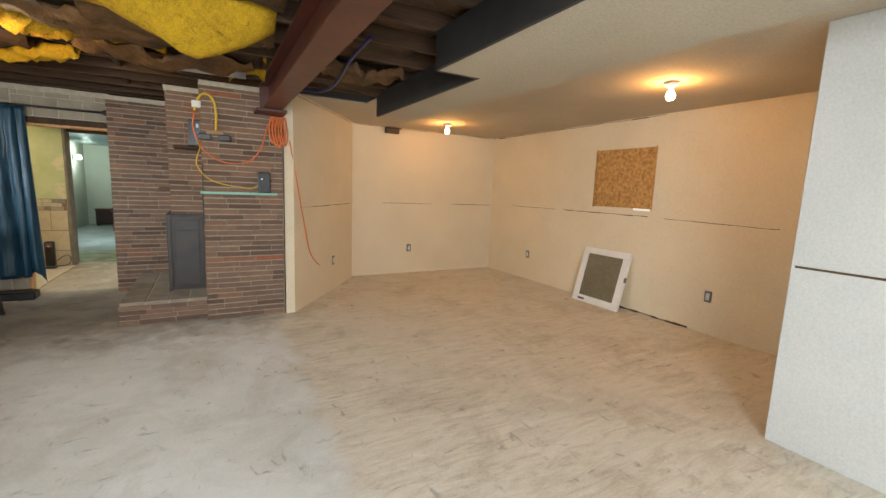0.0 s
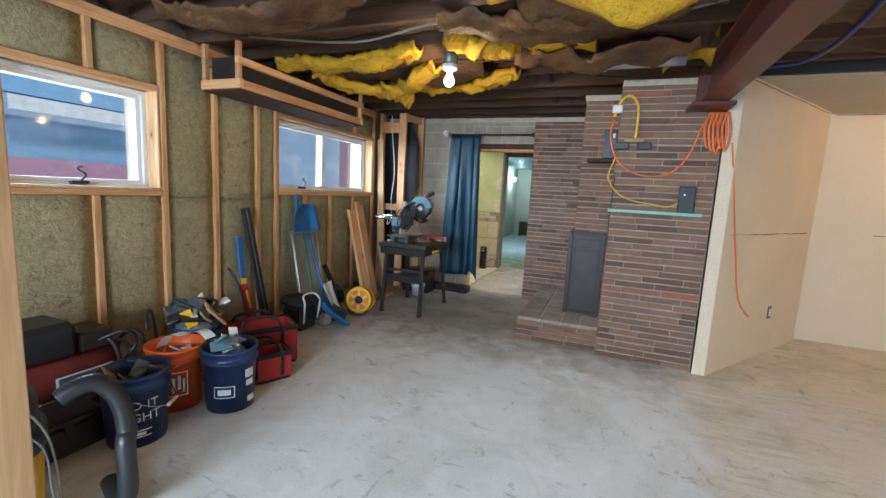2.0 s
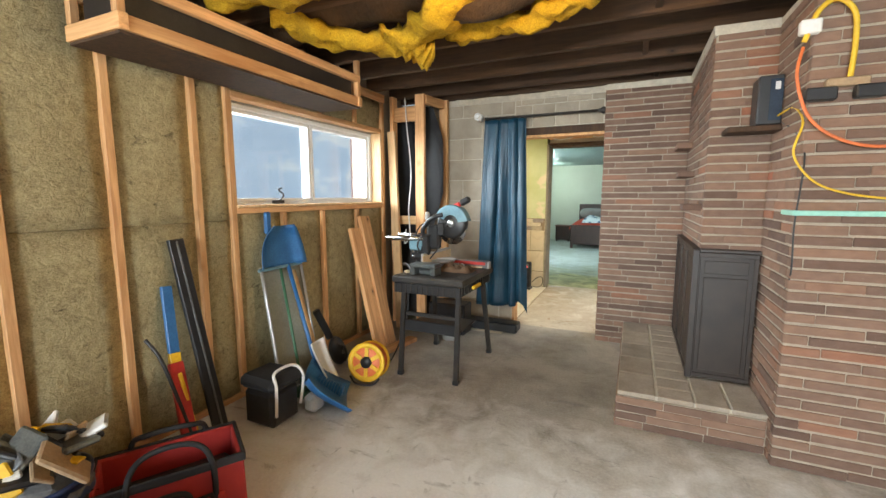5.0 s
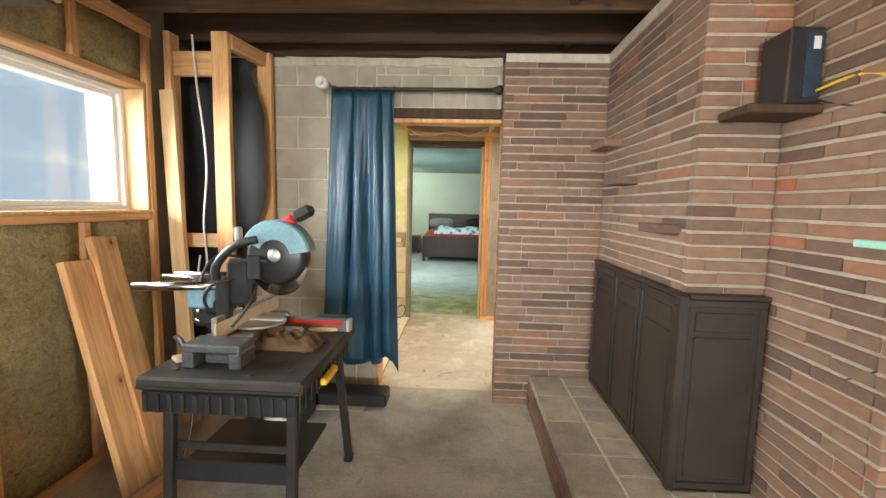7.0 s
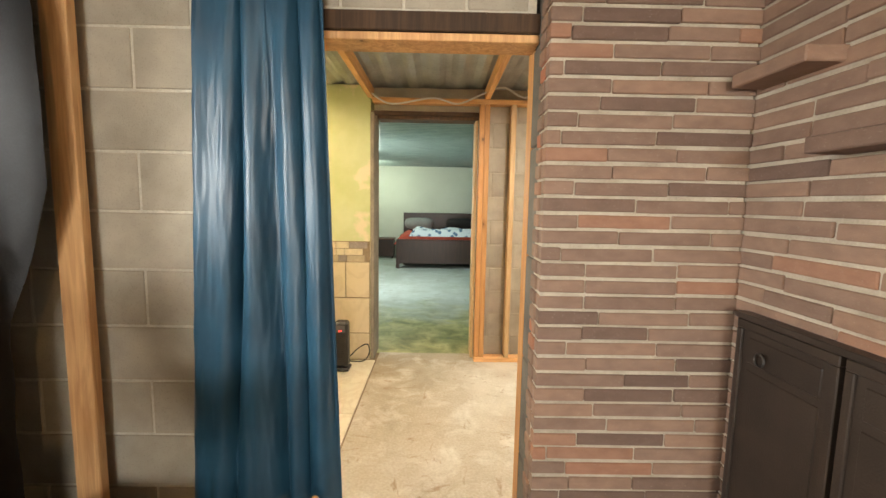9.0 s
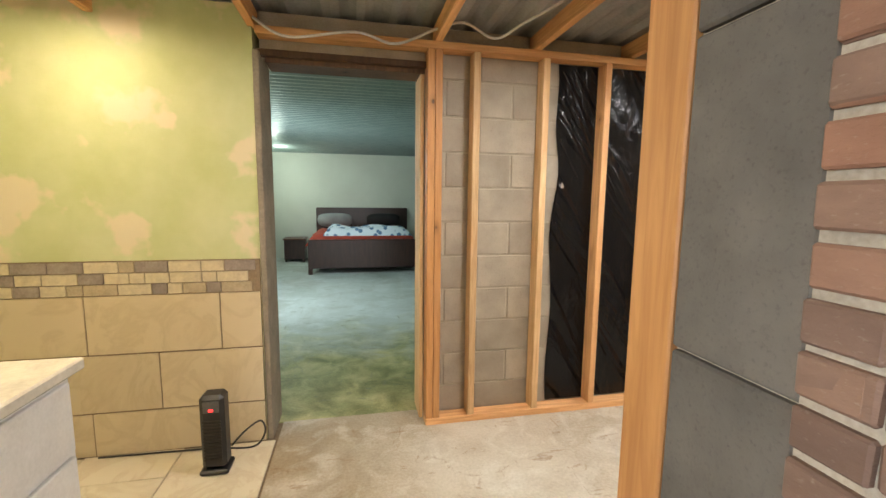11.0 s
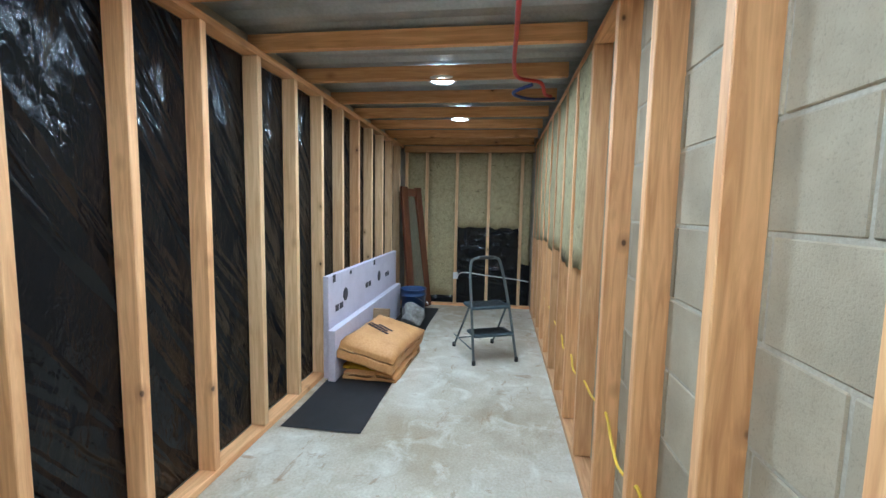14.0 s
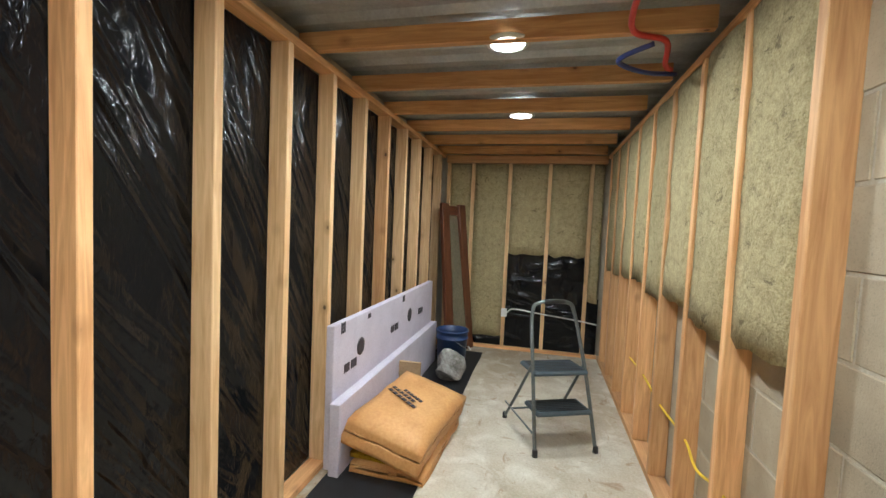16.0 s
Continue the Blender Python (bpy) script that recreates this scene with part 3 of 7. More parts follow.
def seam(parent, a, b, z, drop=0.0, thick=0.007):
    """A ragged open joint along a wall, from a to b."""
    a, b = Vector((*a, z)), Vector((*b, z + drop))
    pts = [a.lerp(b, k / 14) + Vector((0, 0, random.uniform(-0.004, 0.004))) for k in range(15)]
    bm = bmesh.new()
    for p, q in zip(pts, pts[1:]):
        w = thick * random.uniform(0.3, 1.0)
        vs = [bm.verts.new(p + Vector((0, 0, -w / 2))), bm.verts.new(q + Vector((0, 0, -w / 2))), bm.verts.new(q + Vector((0, 0, w / 2))), bm.verts.new(p + Vector((0, 0, w / 2)))]
        bm.faces.new(vs)
    part("seam", bm, M_SEAM, parent)


seam(wall_east, (4.517, 5.4), (4.517, 4.4), 1.15)
seam(wall_east, (4.517, 4.25), (4.517, 2.9), 1.15, 0.0, 0.012)
seam(wall_east, (4.517, 2.7), (4.517, 1.6), 1.14, -0.01)
seam(wall_east, (4.517, 3.5), (4.517, 2.3), 0.012, 0.0, 0.03)
seam(wall_east, (4.517, 5.9), (4.517, 2.8), 2.278, 0.0, 0.012)
seam(wall_alcove, (2.45, 5.997), (3.3, 5.997), 1.13, 0.0, 0.009)
seam(wall_alcove, (3.7, 5.997), (4.5, 5.997), 1.13, 0.0, 0.012)
seam(wall_alcove, (2.0, 5.997), (4.4, 5.997), 2.28, 0.0, 0.008)
SN = Vector((1.52, -1.07, 0)).normalized() * 0.003
seam(wall_slant, (0.93 + SN.x, 4.48 + SN.y), (1.86 + SN.x, 5.80 + SN.y), 1.12, 0.0, 0.008)
seam(wall_slant, (0.87 + SN.x, 4.394 + SN.y), (1.91 + SN.x, 5.872 + SN.y), 2.27, 0.0, 0.010)
for z in (1.02,):
    bm = bmesh.new()
    add_box(bm, 2.8865, 2.89, 0.30, 0.84, z, z + 0.012)
    part("seam", bm, M_SEAM, bpy.data.objects["wall_partition"])

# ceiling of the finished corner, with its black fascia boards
tagged(part("ceiling_drywall", boxes((1.68, 4.64, -2.6, 4.53, 2.29, 2.305), (0.86, 4.64, 4.53, 6.09, 2.29, 2.305)), M_CEILSHADE), "unpainted drywall ceiling", "ceiling", kind="structure")
tagged(part("trim_fascia", boxes((1.655, 1.677, 2.22, 4.13, 2.098, 2.325), (1.348, 1.37, -2.6, 2.22, 2.098, 2.325), (1.37, 1.655, 2.22, 2.242, 2.098, 2.325), (0.86, 2.1, 4.505, 4.527, 2.307, 2.50)), M_FASCIA), "black stained fascia boards round the ceiling drop", "trim", kind="structure")

bm = bmesh.new()
foot = [(1.372, -2.6), (2.22, -2.6), (2.18, 0.80), (2.05, 4.15), (1.679, 4.15), (1.679, 2.22), (1.372, 2.22)]
lo, hi = [bm.verts.new((*p, 2.10)) for p in foot], [bm.verts.new((*p, 2.288)) for p in foot]
for k in range(len(foot)):
    bm.faces.new((lo[k], lo[(k + 1) % len(foot)], hi[(k + 1) % len(foot)], hi[k]))
bm.faces.new(lo[::-1]), bm.faces.new(hi)
tagged(part("ceiling_soffit", bm, M_CEILSHADE), "boxed white drywall soffit below the ceiling", "ceiling", kind="structure")

# floor above: boards and joists
ceiling_old = tagged(part("ceiling_boards", boxes(*[(-3.3 + 0.145 * k, -3.3 + 0.145 * k + 0.141, -2.75, 6.2, 2.52, 2.54) for k in range(55)]), M_DECKING), "dark brown old subfloor boards", "ceiling", kind="structure")
tagged(part("ceiling_roof", boxes((-3.3, 5.1, -2.75, 8.4, 2.56, 2.60)), M_DECKING), "dark closed floor above", "ceiling", kind="structure")
joist_set = thing("ceiling_joists", (0, 2, 2.33), "old brown timber joists with gaps between", "joists", kind="structure")
for k in range(21):
    y = -2.28 + 0.41 * k
    x1 = 4.64 if y < 4.3 else 2.0
    lumber("joist", (-3.04, y, 2.425), (x1, y, 2.425), 0.19, 0.042, M_OLD, joist_set, (0, 0, 1))
    if 2.0 < y < 6 and k % 2 == 0:
        lumber("blocking", (-0.62 + 0.05 * (k % 3), y + 0.022, 2.435), (-0.62 + 0.05 * (k % 3), y + 0.388, 2.435), 0.17, 0.038, M_OLD, joist_set, (0, 0, 1))
lumber("rim_joist", (-3.04, 6.16, 2.425), (2.0, 6.16, 2.425), 0.19, 0.04, M_OLD, joist_set, (0, 0, 1))

# steel beam
beam = thing("steel_beam", (0.645, 1.0, 2.06), "dark red painted steel beam under the joists", "beam", kind="structure")
part("bottom_flange", boxes((0.56, 0.73, -2.6, 4.42, 2.06, 2.075), bevel=0.003), M_STEEL, beam)
part("top_flange", boxes((0.56, 0.73, -2.6, 4.42, 2.305, 2.32), bevel=0.003), M_STEEL, beam)
part("web", boxes((0.639, 0.651, -2.6, 4.42, 2.075, 2.305)), M_STEEL, beam)
part("bearing_plate", boxes((0.50, 0.77, 4.14, 4.42, 2.03, 2.057), bevel=0.003), M_STEEL, beam)
part("end_plate", boxes((0.555, 0.735, 4.40, 4.42, 2.08, 2.30)), M_STEEL, beam)

# ---- window wall framing ----
framing = thing("stud_wall_west", (-2.99, 2.0, 0), "new softwood stud wall with windows", "stud wall", kind="structure")
for y0, y1 in ((-2.6, 5.67),):
    lumber("bottom_plate", (-2.995, y0, 0.02), (-2.995, y1, 0.02), 0.088, 0.038, M_WOOD, framing, (1, 0, 0))
    lumber("top_plate", (-2.995, y0, 2.27), (-2.995, y1, 2.27), 0.088, 0.038, M_WOOD, framing, (1, 0, 0))
    lumber("top_plate", (-2.995, y0, 2.309), (-2.995, y1, 2.309), 0.088, 0.038, M_WOOD, framing, (1, 0, 0))
full = [-2.4, -1.99, -1.58, -1.17, -0.76, -0.35, 0.06, 0.47, 0.88, 1.40, 1.81, 2.768, 3.195, 3.635, 3.865, 5.63]
for y in full:
    lumber("stud", (-2.995, y, 0.04), (-2.995, y, 2.25), 0.088, 0.040, M_WOOD, framing, (1, 0, 0))
for (a, b, s, h), cr in ((W1, (2.325,)), (W2, (4.29, 4.71, 5.18))):
    lumber("rough_sill", (-2.995, a - 0.01, s - 0.024), (-2.995, b + 0.01, s - 0.024), 0.092, 0.038, M_WOOD, framing, (1, 0, 0))
    lumber("header", (-2.995, a - 0.01, h + 0.024), (-2.995, b + 0.01, h + 0.024), 0.092, 0.038, M_WOOD, framing, (1, 0, 0))
    for y in cr:
        lumber("cripple_stud", (-2.995, y, 0.04), (-2.995, y, s - 0.045), 0.088, 0.040, M_WOOD, framing, (1, 0, 0))
        lumber("cripple_stud", (-2.995, y, h + 0.045), (-2.995, y, 2.25), 0.088, 0.040, M_WOOD, framing, (1, 0, 0))
    for y in (a - 0.012, b + 0.012):
        lumber("window_lining", (-3.03, y + (0.006 if y < a else -0.006), s - 0.004), (-3.03, y + (0.006 if y < a else -0.006), h + 0.004), 0.15, 0.016, M_PALE, framing, (1, 0, 0))


def batt(parent, y0, y1, z0, z1, seed, face=-2.968, axis="y", rag=0.0, material=None, name="insulation_batt"):
    """A puffy mineral wool batt between two studs; its front bulges out of the bay."""
    nu, nv = 5, max(3, int((z1 - z0) / 0.12))

    def f(u, v):
        a, z = y0 + u * (y1 - y0), z0 + v * (z1 - z0)
        if rag and v == 0:
            z += rag * noise.noise(Vector((a * 9, seed, 2.0)))
        edge = 0.012 * (1 - (2 * u - 1) ** 4)
        bulge = edge + 0.012 * noise.noise(Vector((a * 5, z * 4, seed))) + 0.004 * noise.noise(Vector((a * 21, z * 18, seed)))
        if axis == "y":
            return Vector((face - 0.012 + bulge, a, z))
        if axis == "x":
            return Vector((a, face + 0.012 + bulge, z))
        return Vector((face + 0.012 - bulge, a, z))
    bm = grid_sheet(nu, nv, f)
    back = {"y": Vector((-0.05, 0, 0)), "x": Vector((0, -0.05, 0)), "e": Vector((0.05, 0, 0))}[axis]
    made = bmesh.ops.extrude_face_region(bm, geom=bm.faces[:])
    bmesh.ops.translate(bm, verts=[v for v in made["geom"] if isinstance(v, bmesh.types.BMVert)], vec=back)
    return part(name, bm, material or M_WOOL, parent, "", True)


edges = sorted(full)
for i, (a, b) in enumerate(zip(edges, edges[1:])):
    a, b = a + 0.021, b - 0.021
    win = W1 if abs(a - 1.831) < 0.03 else W2 if abs(a - 3.886) < 0.03 else None
    if b - a < 0.1:
        continue
    if win:
        cr = (2.325,) if win is W1 else (4.29, 4.71, 5.18)
        cuts = [a] + list(cr) + [b]
        for c, d in zip(cuts, cuts[1:]):
            lo_, hi_ = c + (0.021 if c in cr else 0), d - (0.021 if d in cr else 0)
            batt(framing, lo_, hi_, 0.04, win[2] - 0.045, i + c)
            batt(framing, lo_, hi_, win[3] + 0.045, 2.25, i + d + 7)
    else:
        batt(framing, a, b, 0.04, 1.18, i * 3.1)
        batt(framing, a, b, 1.183, 2.25, i * 3.1 + 1.7)


def window(name, spec, panes, label):
    y0, y1, z0, z1 = spec
    w = thing(name, (-3.15, (y0 + y1) / 2, z0), label, "window", kind="structure")
    xo, xi = -3.20, -3.07
    f = 0.03
    part("window_frame", boxes((xo, xi, y0, y1, z0, z0 + f), (xo, xi, y0, y1, z1 - f, z1), (xo, xi, y0, y0 + f, z0 + f, z1 - f), (xo, xi, y1 - f, y1, z0 + f, z1 - f), bevel=0.004), M_VINYL, w)
    step = (y1 - y0 - 2 * f) / panes
    for k in range(panes):
        a, b = y0 + f + k * step, y0 + f + (k + 1) * step
        s = part("sash", boxes((xo + 0.03, xi - 0.02, a + 0.002, b - 0.002, z0 + f, z0 + f + 0.026), (xo + 0.03, xi - 0.02, a + 0.002, b - 0.002, z1 - f - 0.026, z1 - f), (xo + 0.03, xi - 0.02, a + 0.002, a + 0.03, z0 + f + 0.026, z1 - f - 0.026), (xo + 0.03, xi - 0.02, b - 0.03, b - 0.002, z0 + f + 0.026, z1 - f - 0.026), bevel=0.003), M_VINYL, w)
        g = part("pane", boxes((xo + 0.055, xo + 0.061, a + 0.028, b - 0.028, z0 + f + 0.024, z1 - f - 0.024)), M_GLASS, s)
        g.visible_shadow = False
        c = (a + b) / 2
        if k == 0:
            h = part("crank_base", boxes((xi + 0.001, xi + 0.03, c - 0.05, c + 0.05, z0 + f - 0.012, z0 + f + 0.012), bevel=0.004), M_BLACK, w)
            tube("crank_arm", [(xi + 0.03, c, z0 + f + 0.01), (xi + 0.05, c + 0.02, z0 + f + 0.05), (xi + 0.045, c - 0.02, z0 + f + 0.085), (xi + 0.05, c + 0.005, z0 + f + 0.10)], 0.006, M_BLACK, h)
    part("window_sill", boxes((-3.06, -2.93, y0 - 0.01, y1 + 0.01, z0 - 0.004, z0 + 0.012), bevel=0.003), M_PALE, w)
    return w


window("window_1", W1, 1, "white vinyl crank window in new framing")
window("window_2", W2, 2, "white vinyl two-pane window in new framing")

# boxed duct under the joists at the window wall
box = thing("duct_box", (-2.75, 3.9, 2.0), "softwood frame boxing in a dark duct", "duct box")
for x in (-2.57, -2.90):
    lumber("rail", (x, 3.05, 2.035), (x, 4.70, 2.035), 0.038, 0.065, M_WOOD, box, (1, 0, 0))
    lumber("rail", (x, 3.05, 2.20), (x, 4.70, 2.20), 0.038, 0.05, M_WOOD, box, (1, 0, 0))
for y in (3.07, 4.68):
    for x in (-2.57, -2.90):
        lumber("upright", (x, y, 2.07), (x, y, 2.33), 0.036, 0.036, M_WOOD, box)
    lumber("cross_piece", (-2.93, y, 2.035), (-2.54, y, 2.035), 0.067, 0.04, M_WOOD, box, (0, 0, 1))
part("bottom_panel", boxes((-2.92, -2.555, 3.06, 4.69, 1.988, 2.0)), M_OLD, box)
part("duct", boxes((-2.88, -2.60, 3.10, 4.66, 2.07, 2.24), bevel=0.01), M_BLACK, box)

# ---- corner posts by the curtain ----
corner = thing("corner_framing", (-2.75, 5.8, 0), "open softwood posts over black sheeting", "framing", kind="structure")
lumber("post", (-2.61, 5.78, 0.0), (-2.61, 5.78, 2.33), 0.10, 0.04, M_WOOD, corner)
lumber("post", (-2.51, 6.13, 0.0), (-2.51, 6.13, 2.33), 0.092, 0.04, M_WOOD, corner)
lumber("post", (-2.93, 5.80, 0.0), (-2.93, 5.80, 2.33), 0.04, 0.09, M_WOOD, corner)
lumber("rail", (-2.905, 5.79, 1.09), (-2.66, 5.79, 1.09), 0.038, 0.085, M_PALE, corner, (0, 1, 0))
lumber("header", (-2.905, 5.79, 2.15), (-2.66, 5.79, 2.15), 0.038, 0.14, M_WOOD, corner, (0, 1, 0))
lumber("brace", (-2.57, 5.80, 2.28), (-2.51, 6.10, 2.28), 0.04, 0.088, M_WOOD, corner)
part("sheeting", grid_sheet(16, 30, lambda u, v: Vector((-3.03 + u * (0.42 + 0.16 * min(1, max(0, 1.6 * (1 - abs(v - 0.72) * 3)))), 5.98 + 0.03 * noise.noise(Vector((u * 4, v * 7, 3))), 0.05 + v * 2.2))), M_MAT, corner, "black polythene sheeting", True)
tube("cable", [(-2.76, 5.74, 2.3), (-2.74, 5.74, 2.0), (-2.71, 5.74, 1.75), (-2.70, 5.74, 1.5), (-2.73, 5.74, 1.2), (-2.72, 5.74, 0.95), (-2.78, 5.74, 0.85), (-2.76, 5.74, 1.0)], 0.006, M_WHITECORD, corner, "white loose cable")
part("socket_box", boxes((-2.56, -2.53, 5.76, 5.83, 1.09, 1.18), bevel=0.012), M_WHITEP, corner)
lean = lumber("leaning_board", (-2.76, 5.60, 0.0), (-2.91, 5.725, 1.98), 0.085, 0.038, M_PALE)
tagged(lean, "pale softwood board leaning on the corner framing", "board")

# ---- block wall at the end of the room ----


def block_wall(parent, x0, x1, z0, z1, face, out, pitch_x, pitch_z, shift=0.0, depth=0.03, material=None):
    """Concrete blocks proud of their mortar bed; out is +1 or -1 along y."""
    row = 0
    z = z0
    while z < z1 - 0.02:
        h = min(pitch_z, z1 - z)
        x = x0 - ((pitch_x / 2 if row % 2 else 0) + shift) % pitch_x
        while x < x1:
            a, b = max(x, x0), min(x + pitch_x, x1)
            if b - a > 0.03:
                dy = random.uniform(0.0, 0.003)
                ya, yb = sorted((face - out * depth, face + out * dy))
                slab("block", material or M_CMU, round(a + 0.005, 3), round(b - 0.005, 3), ya, yb, z + 0.005, z + h - 0.005, parent, 0.003)
            x += pitch_x
        z += pitch_z
        row += 1


wall_end = tagged(part("wall_end", boxes((-3.045, -1.76, 6.203, 6.38, 0, 2.33), (-1.76, -0.905, 6.203, 6.38, 2.0, 2.33)), M_MORTAR), "grey concrete block wall with a curtained doorway", "wall", kind="structure")
part("mortar_cap", rough_up(boxes(*[(-2.4 + 0.1 * k, -2.3 + 0.1 * k, 6.19, 6.21, 2.275, 2.33) for k in range(15)]), 0.012, 9), M_MORTAR, wall_end)
door_1 = thing("door_1", (-1.31, 6.25, 0), "rough doorway with a timber lintel", "doorway", kind="structure")
part("lintel", boxes((-1.76, -0.89, 6.19, 6.33, 1.935, 2.0), bevel=0.004), M_OLD, door_1)
part("head_trim", boxes((-1.757, -0.89, 6.20, 6.33, 1.905, 1.932), bevel=0.003), M_WOOD, door_1)
part("jamb", boxes((-1.757, -1.73, 6.20, 6.33, 0.0, 1.90), bevel=0.003), M_WOOD, door_1)

# ---- brick chimney ----


def brick_face(parent, o, u, n, length, z0, z1, seed, pitch=0.0525, unit=0.30):
    """Roman bricks laid in running bond on a face: o its corner, u along, n outwards."""
    rnd = random.Random(seed)
    o, u, n = Vector(o), Vector(u), Vector(n)
    m0 = Matrix((u, n, Vector((0, 0, 1)))).transposed()
    if m0.determinant() < 0:
        m0 = Matrix((-u, n, Vector((0, 0, 1)))).transposed()
    rows = int(round((z1 - z0) / pitch))
    for r in range(rows):
        z = z0 + (r + 0.5) * pitch
        x = -rnd.choice((0.0, 0.1, 0.15, 0.2)) - (0.15 if r % 2 else 0)
        while x < length:
            w = unit * rnd.choice((1, 1, 1, 1, 0.72))
            a, b = max(0.0, x), min(length, x + w)
            if length - b < 0.05:
                b = length
            if b - a > 0.035:
                le = round((b - a) / 0.01) * 0.01
                key = ("brick", round(le, 2))
                if key not in CACHE:
                    bm = bmesh.new()
                    add_box(bm, -(le - 0.004) / 2, (le - 0.004) / 2, -0.03, 0.011, -0.0207, 0.0207, 0.003)
                    CACHE[key] = mesh_of("brick", rough_up(bm, 0.0022, 30, le * 50), M_BRICK)
                ob = new("brick", CACHE[key])
                c = o + u * ((a + b) / 2) + n * rnd.uniform(-0.003, 0.003) + Vector((0, 0, z + rnd.uniform(-0.002, 0.002)))
                ob.matrix_basis = Matrix.Translation(c) @ m0.to_4x4() @ pose(0, 0, 0, 0, rnd.uniform(-0.3, 0.3), 0)
                adopt(ob, parent)
            x += w if b < length else length


TOP = 2.24
column = thing("brick_column", (-0.55, 6.1, 0), "brown roman brick pier beside the doorway", "brick pier", kind="structure")
part("mortar_bed", boxes((-0.901, -0.262, 5.996, 6.10, 0, TOP)), M_BRICKMORTAR, column)
chimney = thing("brick_chimney", (-0.1, 5.4, 0), "brown roman brick chimney breast", "chimney", kind="structure")
part("mortar_bed", boxes((-0.254, 0.30, 4.926, 6.19, 0, TOP)), M_BRICKMORTAR, chimney)
block = thing("brick_fireplace_pier", (0.4, 4.6, 0), "reddish brown roman brick pier with a mint mantel strip", "brick pier", kind="structure")
part("mortar_bed", boxes((0.046, 0.764, 4.416, 4.92, 0, TOP)), M_BRICKMORTAR, block)
hearth = thing("hearth", (-0.3, 5.2, 0), "low roman brick hearth with stone slabs", "hearth", kind="structure")
part("mortar_bed", boxes((-0.674, 0.045, 4.506, 5.988, 0, 0.185)), M_BRICKMORTAR, hearth)
part("mortar_cap", rough_up(boxes((-0.90, -0.25, 5.985, 6.19, TOP, 2.29), (-0.27, 0.30, 4.915, 5.985, TOP, 2.29), (0.04, 0.77, 4.405, 4.91, TOP, 2.285)), 0.008, 12), M_MORTAR, chimney)
part("mantel_strip", boxes((0.022, 0.70, 4.385, 4.408, 1.245, 1.268), (0.022, 0.041, 4.408, 4.555, 1.245, 1.268), bevel=0.003), M_MINT, block, "mint green painted strip")

# ledge bricks and the little shelf
for y0, y1, z in ((5.70, 5.96, 1.715), (5.46, 5.68, 1.49), (5.00, 5.17, 1.265)):
    slab("ledge_brick", M_BRICK, -0.36, -0.24, y0, y1, z - 0.02, z + 0.02, chimney, 0.004)
slab("shelf", M_OLD, -0.20, 0.045, 4.74, 4.91, 1.675, 1.705, chimney, 0.004)

# hearth slabs
part("slab_joint", boxes((-0.664, 0.045, 4.516, 5.985, 0.1855, 0.209)), M_MORTAR, hearth)
for x0, x1, step in ((-0.672, -0.475, 0.297), (-0.463, -0.285, 0.1485)):
    for k in range(int(round(1.485 / step))):
        y0 = 4.508 + step * k
        slab("stone_slab", M_STONE, x0, x1, y0, min(y0 + step - 0.011, 5.985), 0.187, 0.215, hearth, 0.004)
for k in range(2):
    slab("stone_slab", M_STONE, -0.275 + 0.165 * k, -0.122 + 0.165 * k, 4.508, 4.875, 0.187, 0.215, hearth, 0.004)

# fire screen doors wrapped round the corner
screen = thing("fire_screen", (-0.28, 5.2, 0.215), "sooty brown metal fireplace doors on the hearth", "fire screen")


def screen_panel(x0, y0, x1, y1, name="door"):
    """A framed metal leaf from one foot to the other."""
    d = Vector((x1 - x0, y1 - y0, 0))
    le, d = d.length, d.normalized()
    m = Matrix((d, Vector((-d.y, d.x, 0)), Vector((0, 0, 1)))).transposed().to_4x4()
    m.translation = (x0, y0, 0.225)
    bm = bmesh.new()
    h, e = 0.775, 0.028
    add_box(bm, 0.004, le - 0.004, -0.012, 0.012, 0, e, 0.003, m)
    add_box(bm, 0.004, le - 0.004, -0.012, 0.012, h - e, h, 0.003, m)
    add_box(bm, 0.004, e, -0.012, 0.012, e, h - e, 0.003, m)
    add_box(bm, le - e, le - 0.004, -0.012, 0.012, e, h - e, 0.003, m)
    leaf = part(name, bm, M_SCREEN, screen)
    bm = bmesh.new()
    add_box(bm, e - 0.002, le - e + 0.002, -0.004, 0.004, e - 0.002, h - e + 0.002, 0, m)
    add_box(bm, e + 0.02, le - e - 0.02, -0.007, 0.007, e + 0.02, h - e - 0.12, 0.004, m)
    add_box(bm, e + 0.02, le - e - 0.02, -0.007, 0.007, h - e - 0.10, h - e - 0.02, 0.004, m)
    part("mesh_panel", bm, M_SCREEN, leaf)
    return leaf


for a, b in ((5.93, 5.585), (5.58, 5.255), (5.25, 4.90)):
    screen_panel(-0.285, a, -0.285, b)
screen_panel(-0.285, 4.885, 0.035, 4.885)
part("corner_post", boxes((-0.30, -0.265, 4.87, 4.90, 0.217, 1.015), bevel=0.003), M_SCREEN, screen)
part("top_rail", boxes((-0.30, -0.255, 4.90, 5.94, 1.002, 1.02), (-0.262, 0.04, 4.87, 4.92, 1.002, 1.02), bevel=0.002), M_SCREEN, screen)
lathe("ring_pull", [(0.018, 0), (0.022, 0.004), (0.018, 0.008), (0.014, 0.004), (0.018, 0)], M_BLACK, (-0.305, 5.82, 0.90), screen, "", 16, pose(0, 0, 0, 0, 90, 0))

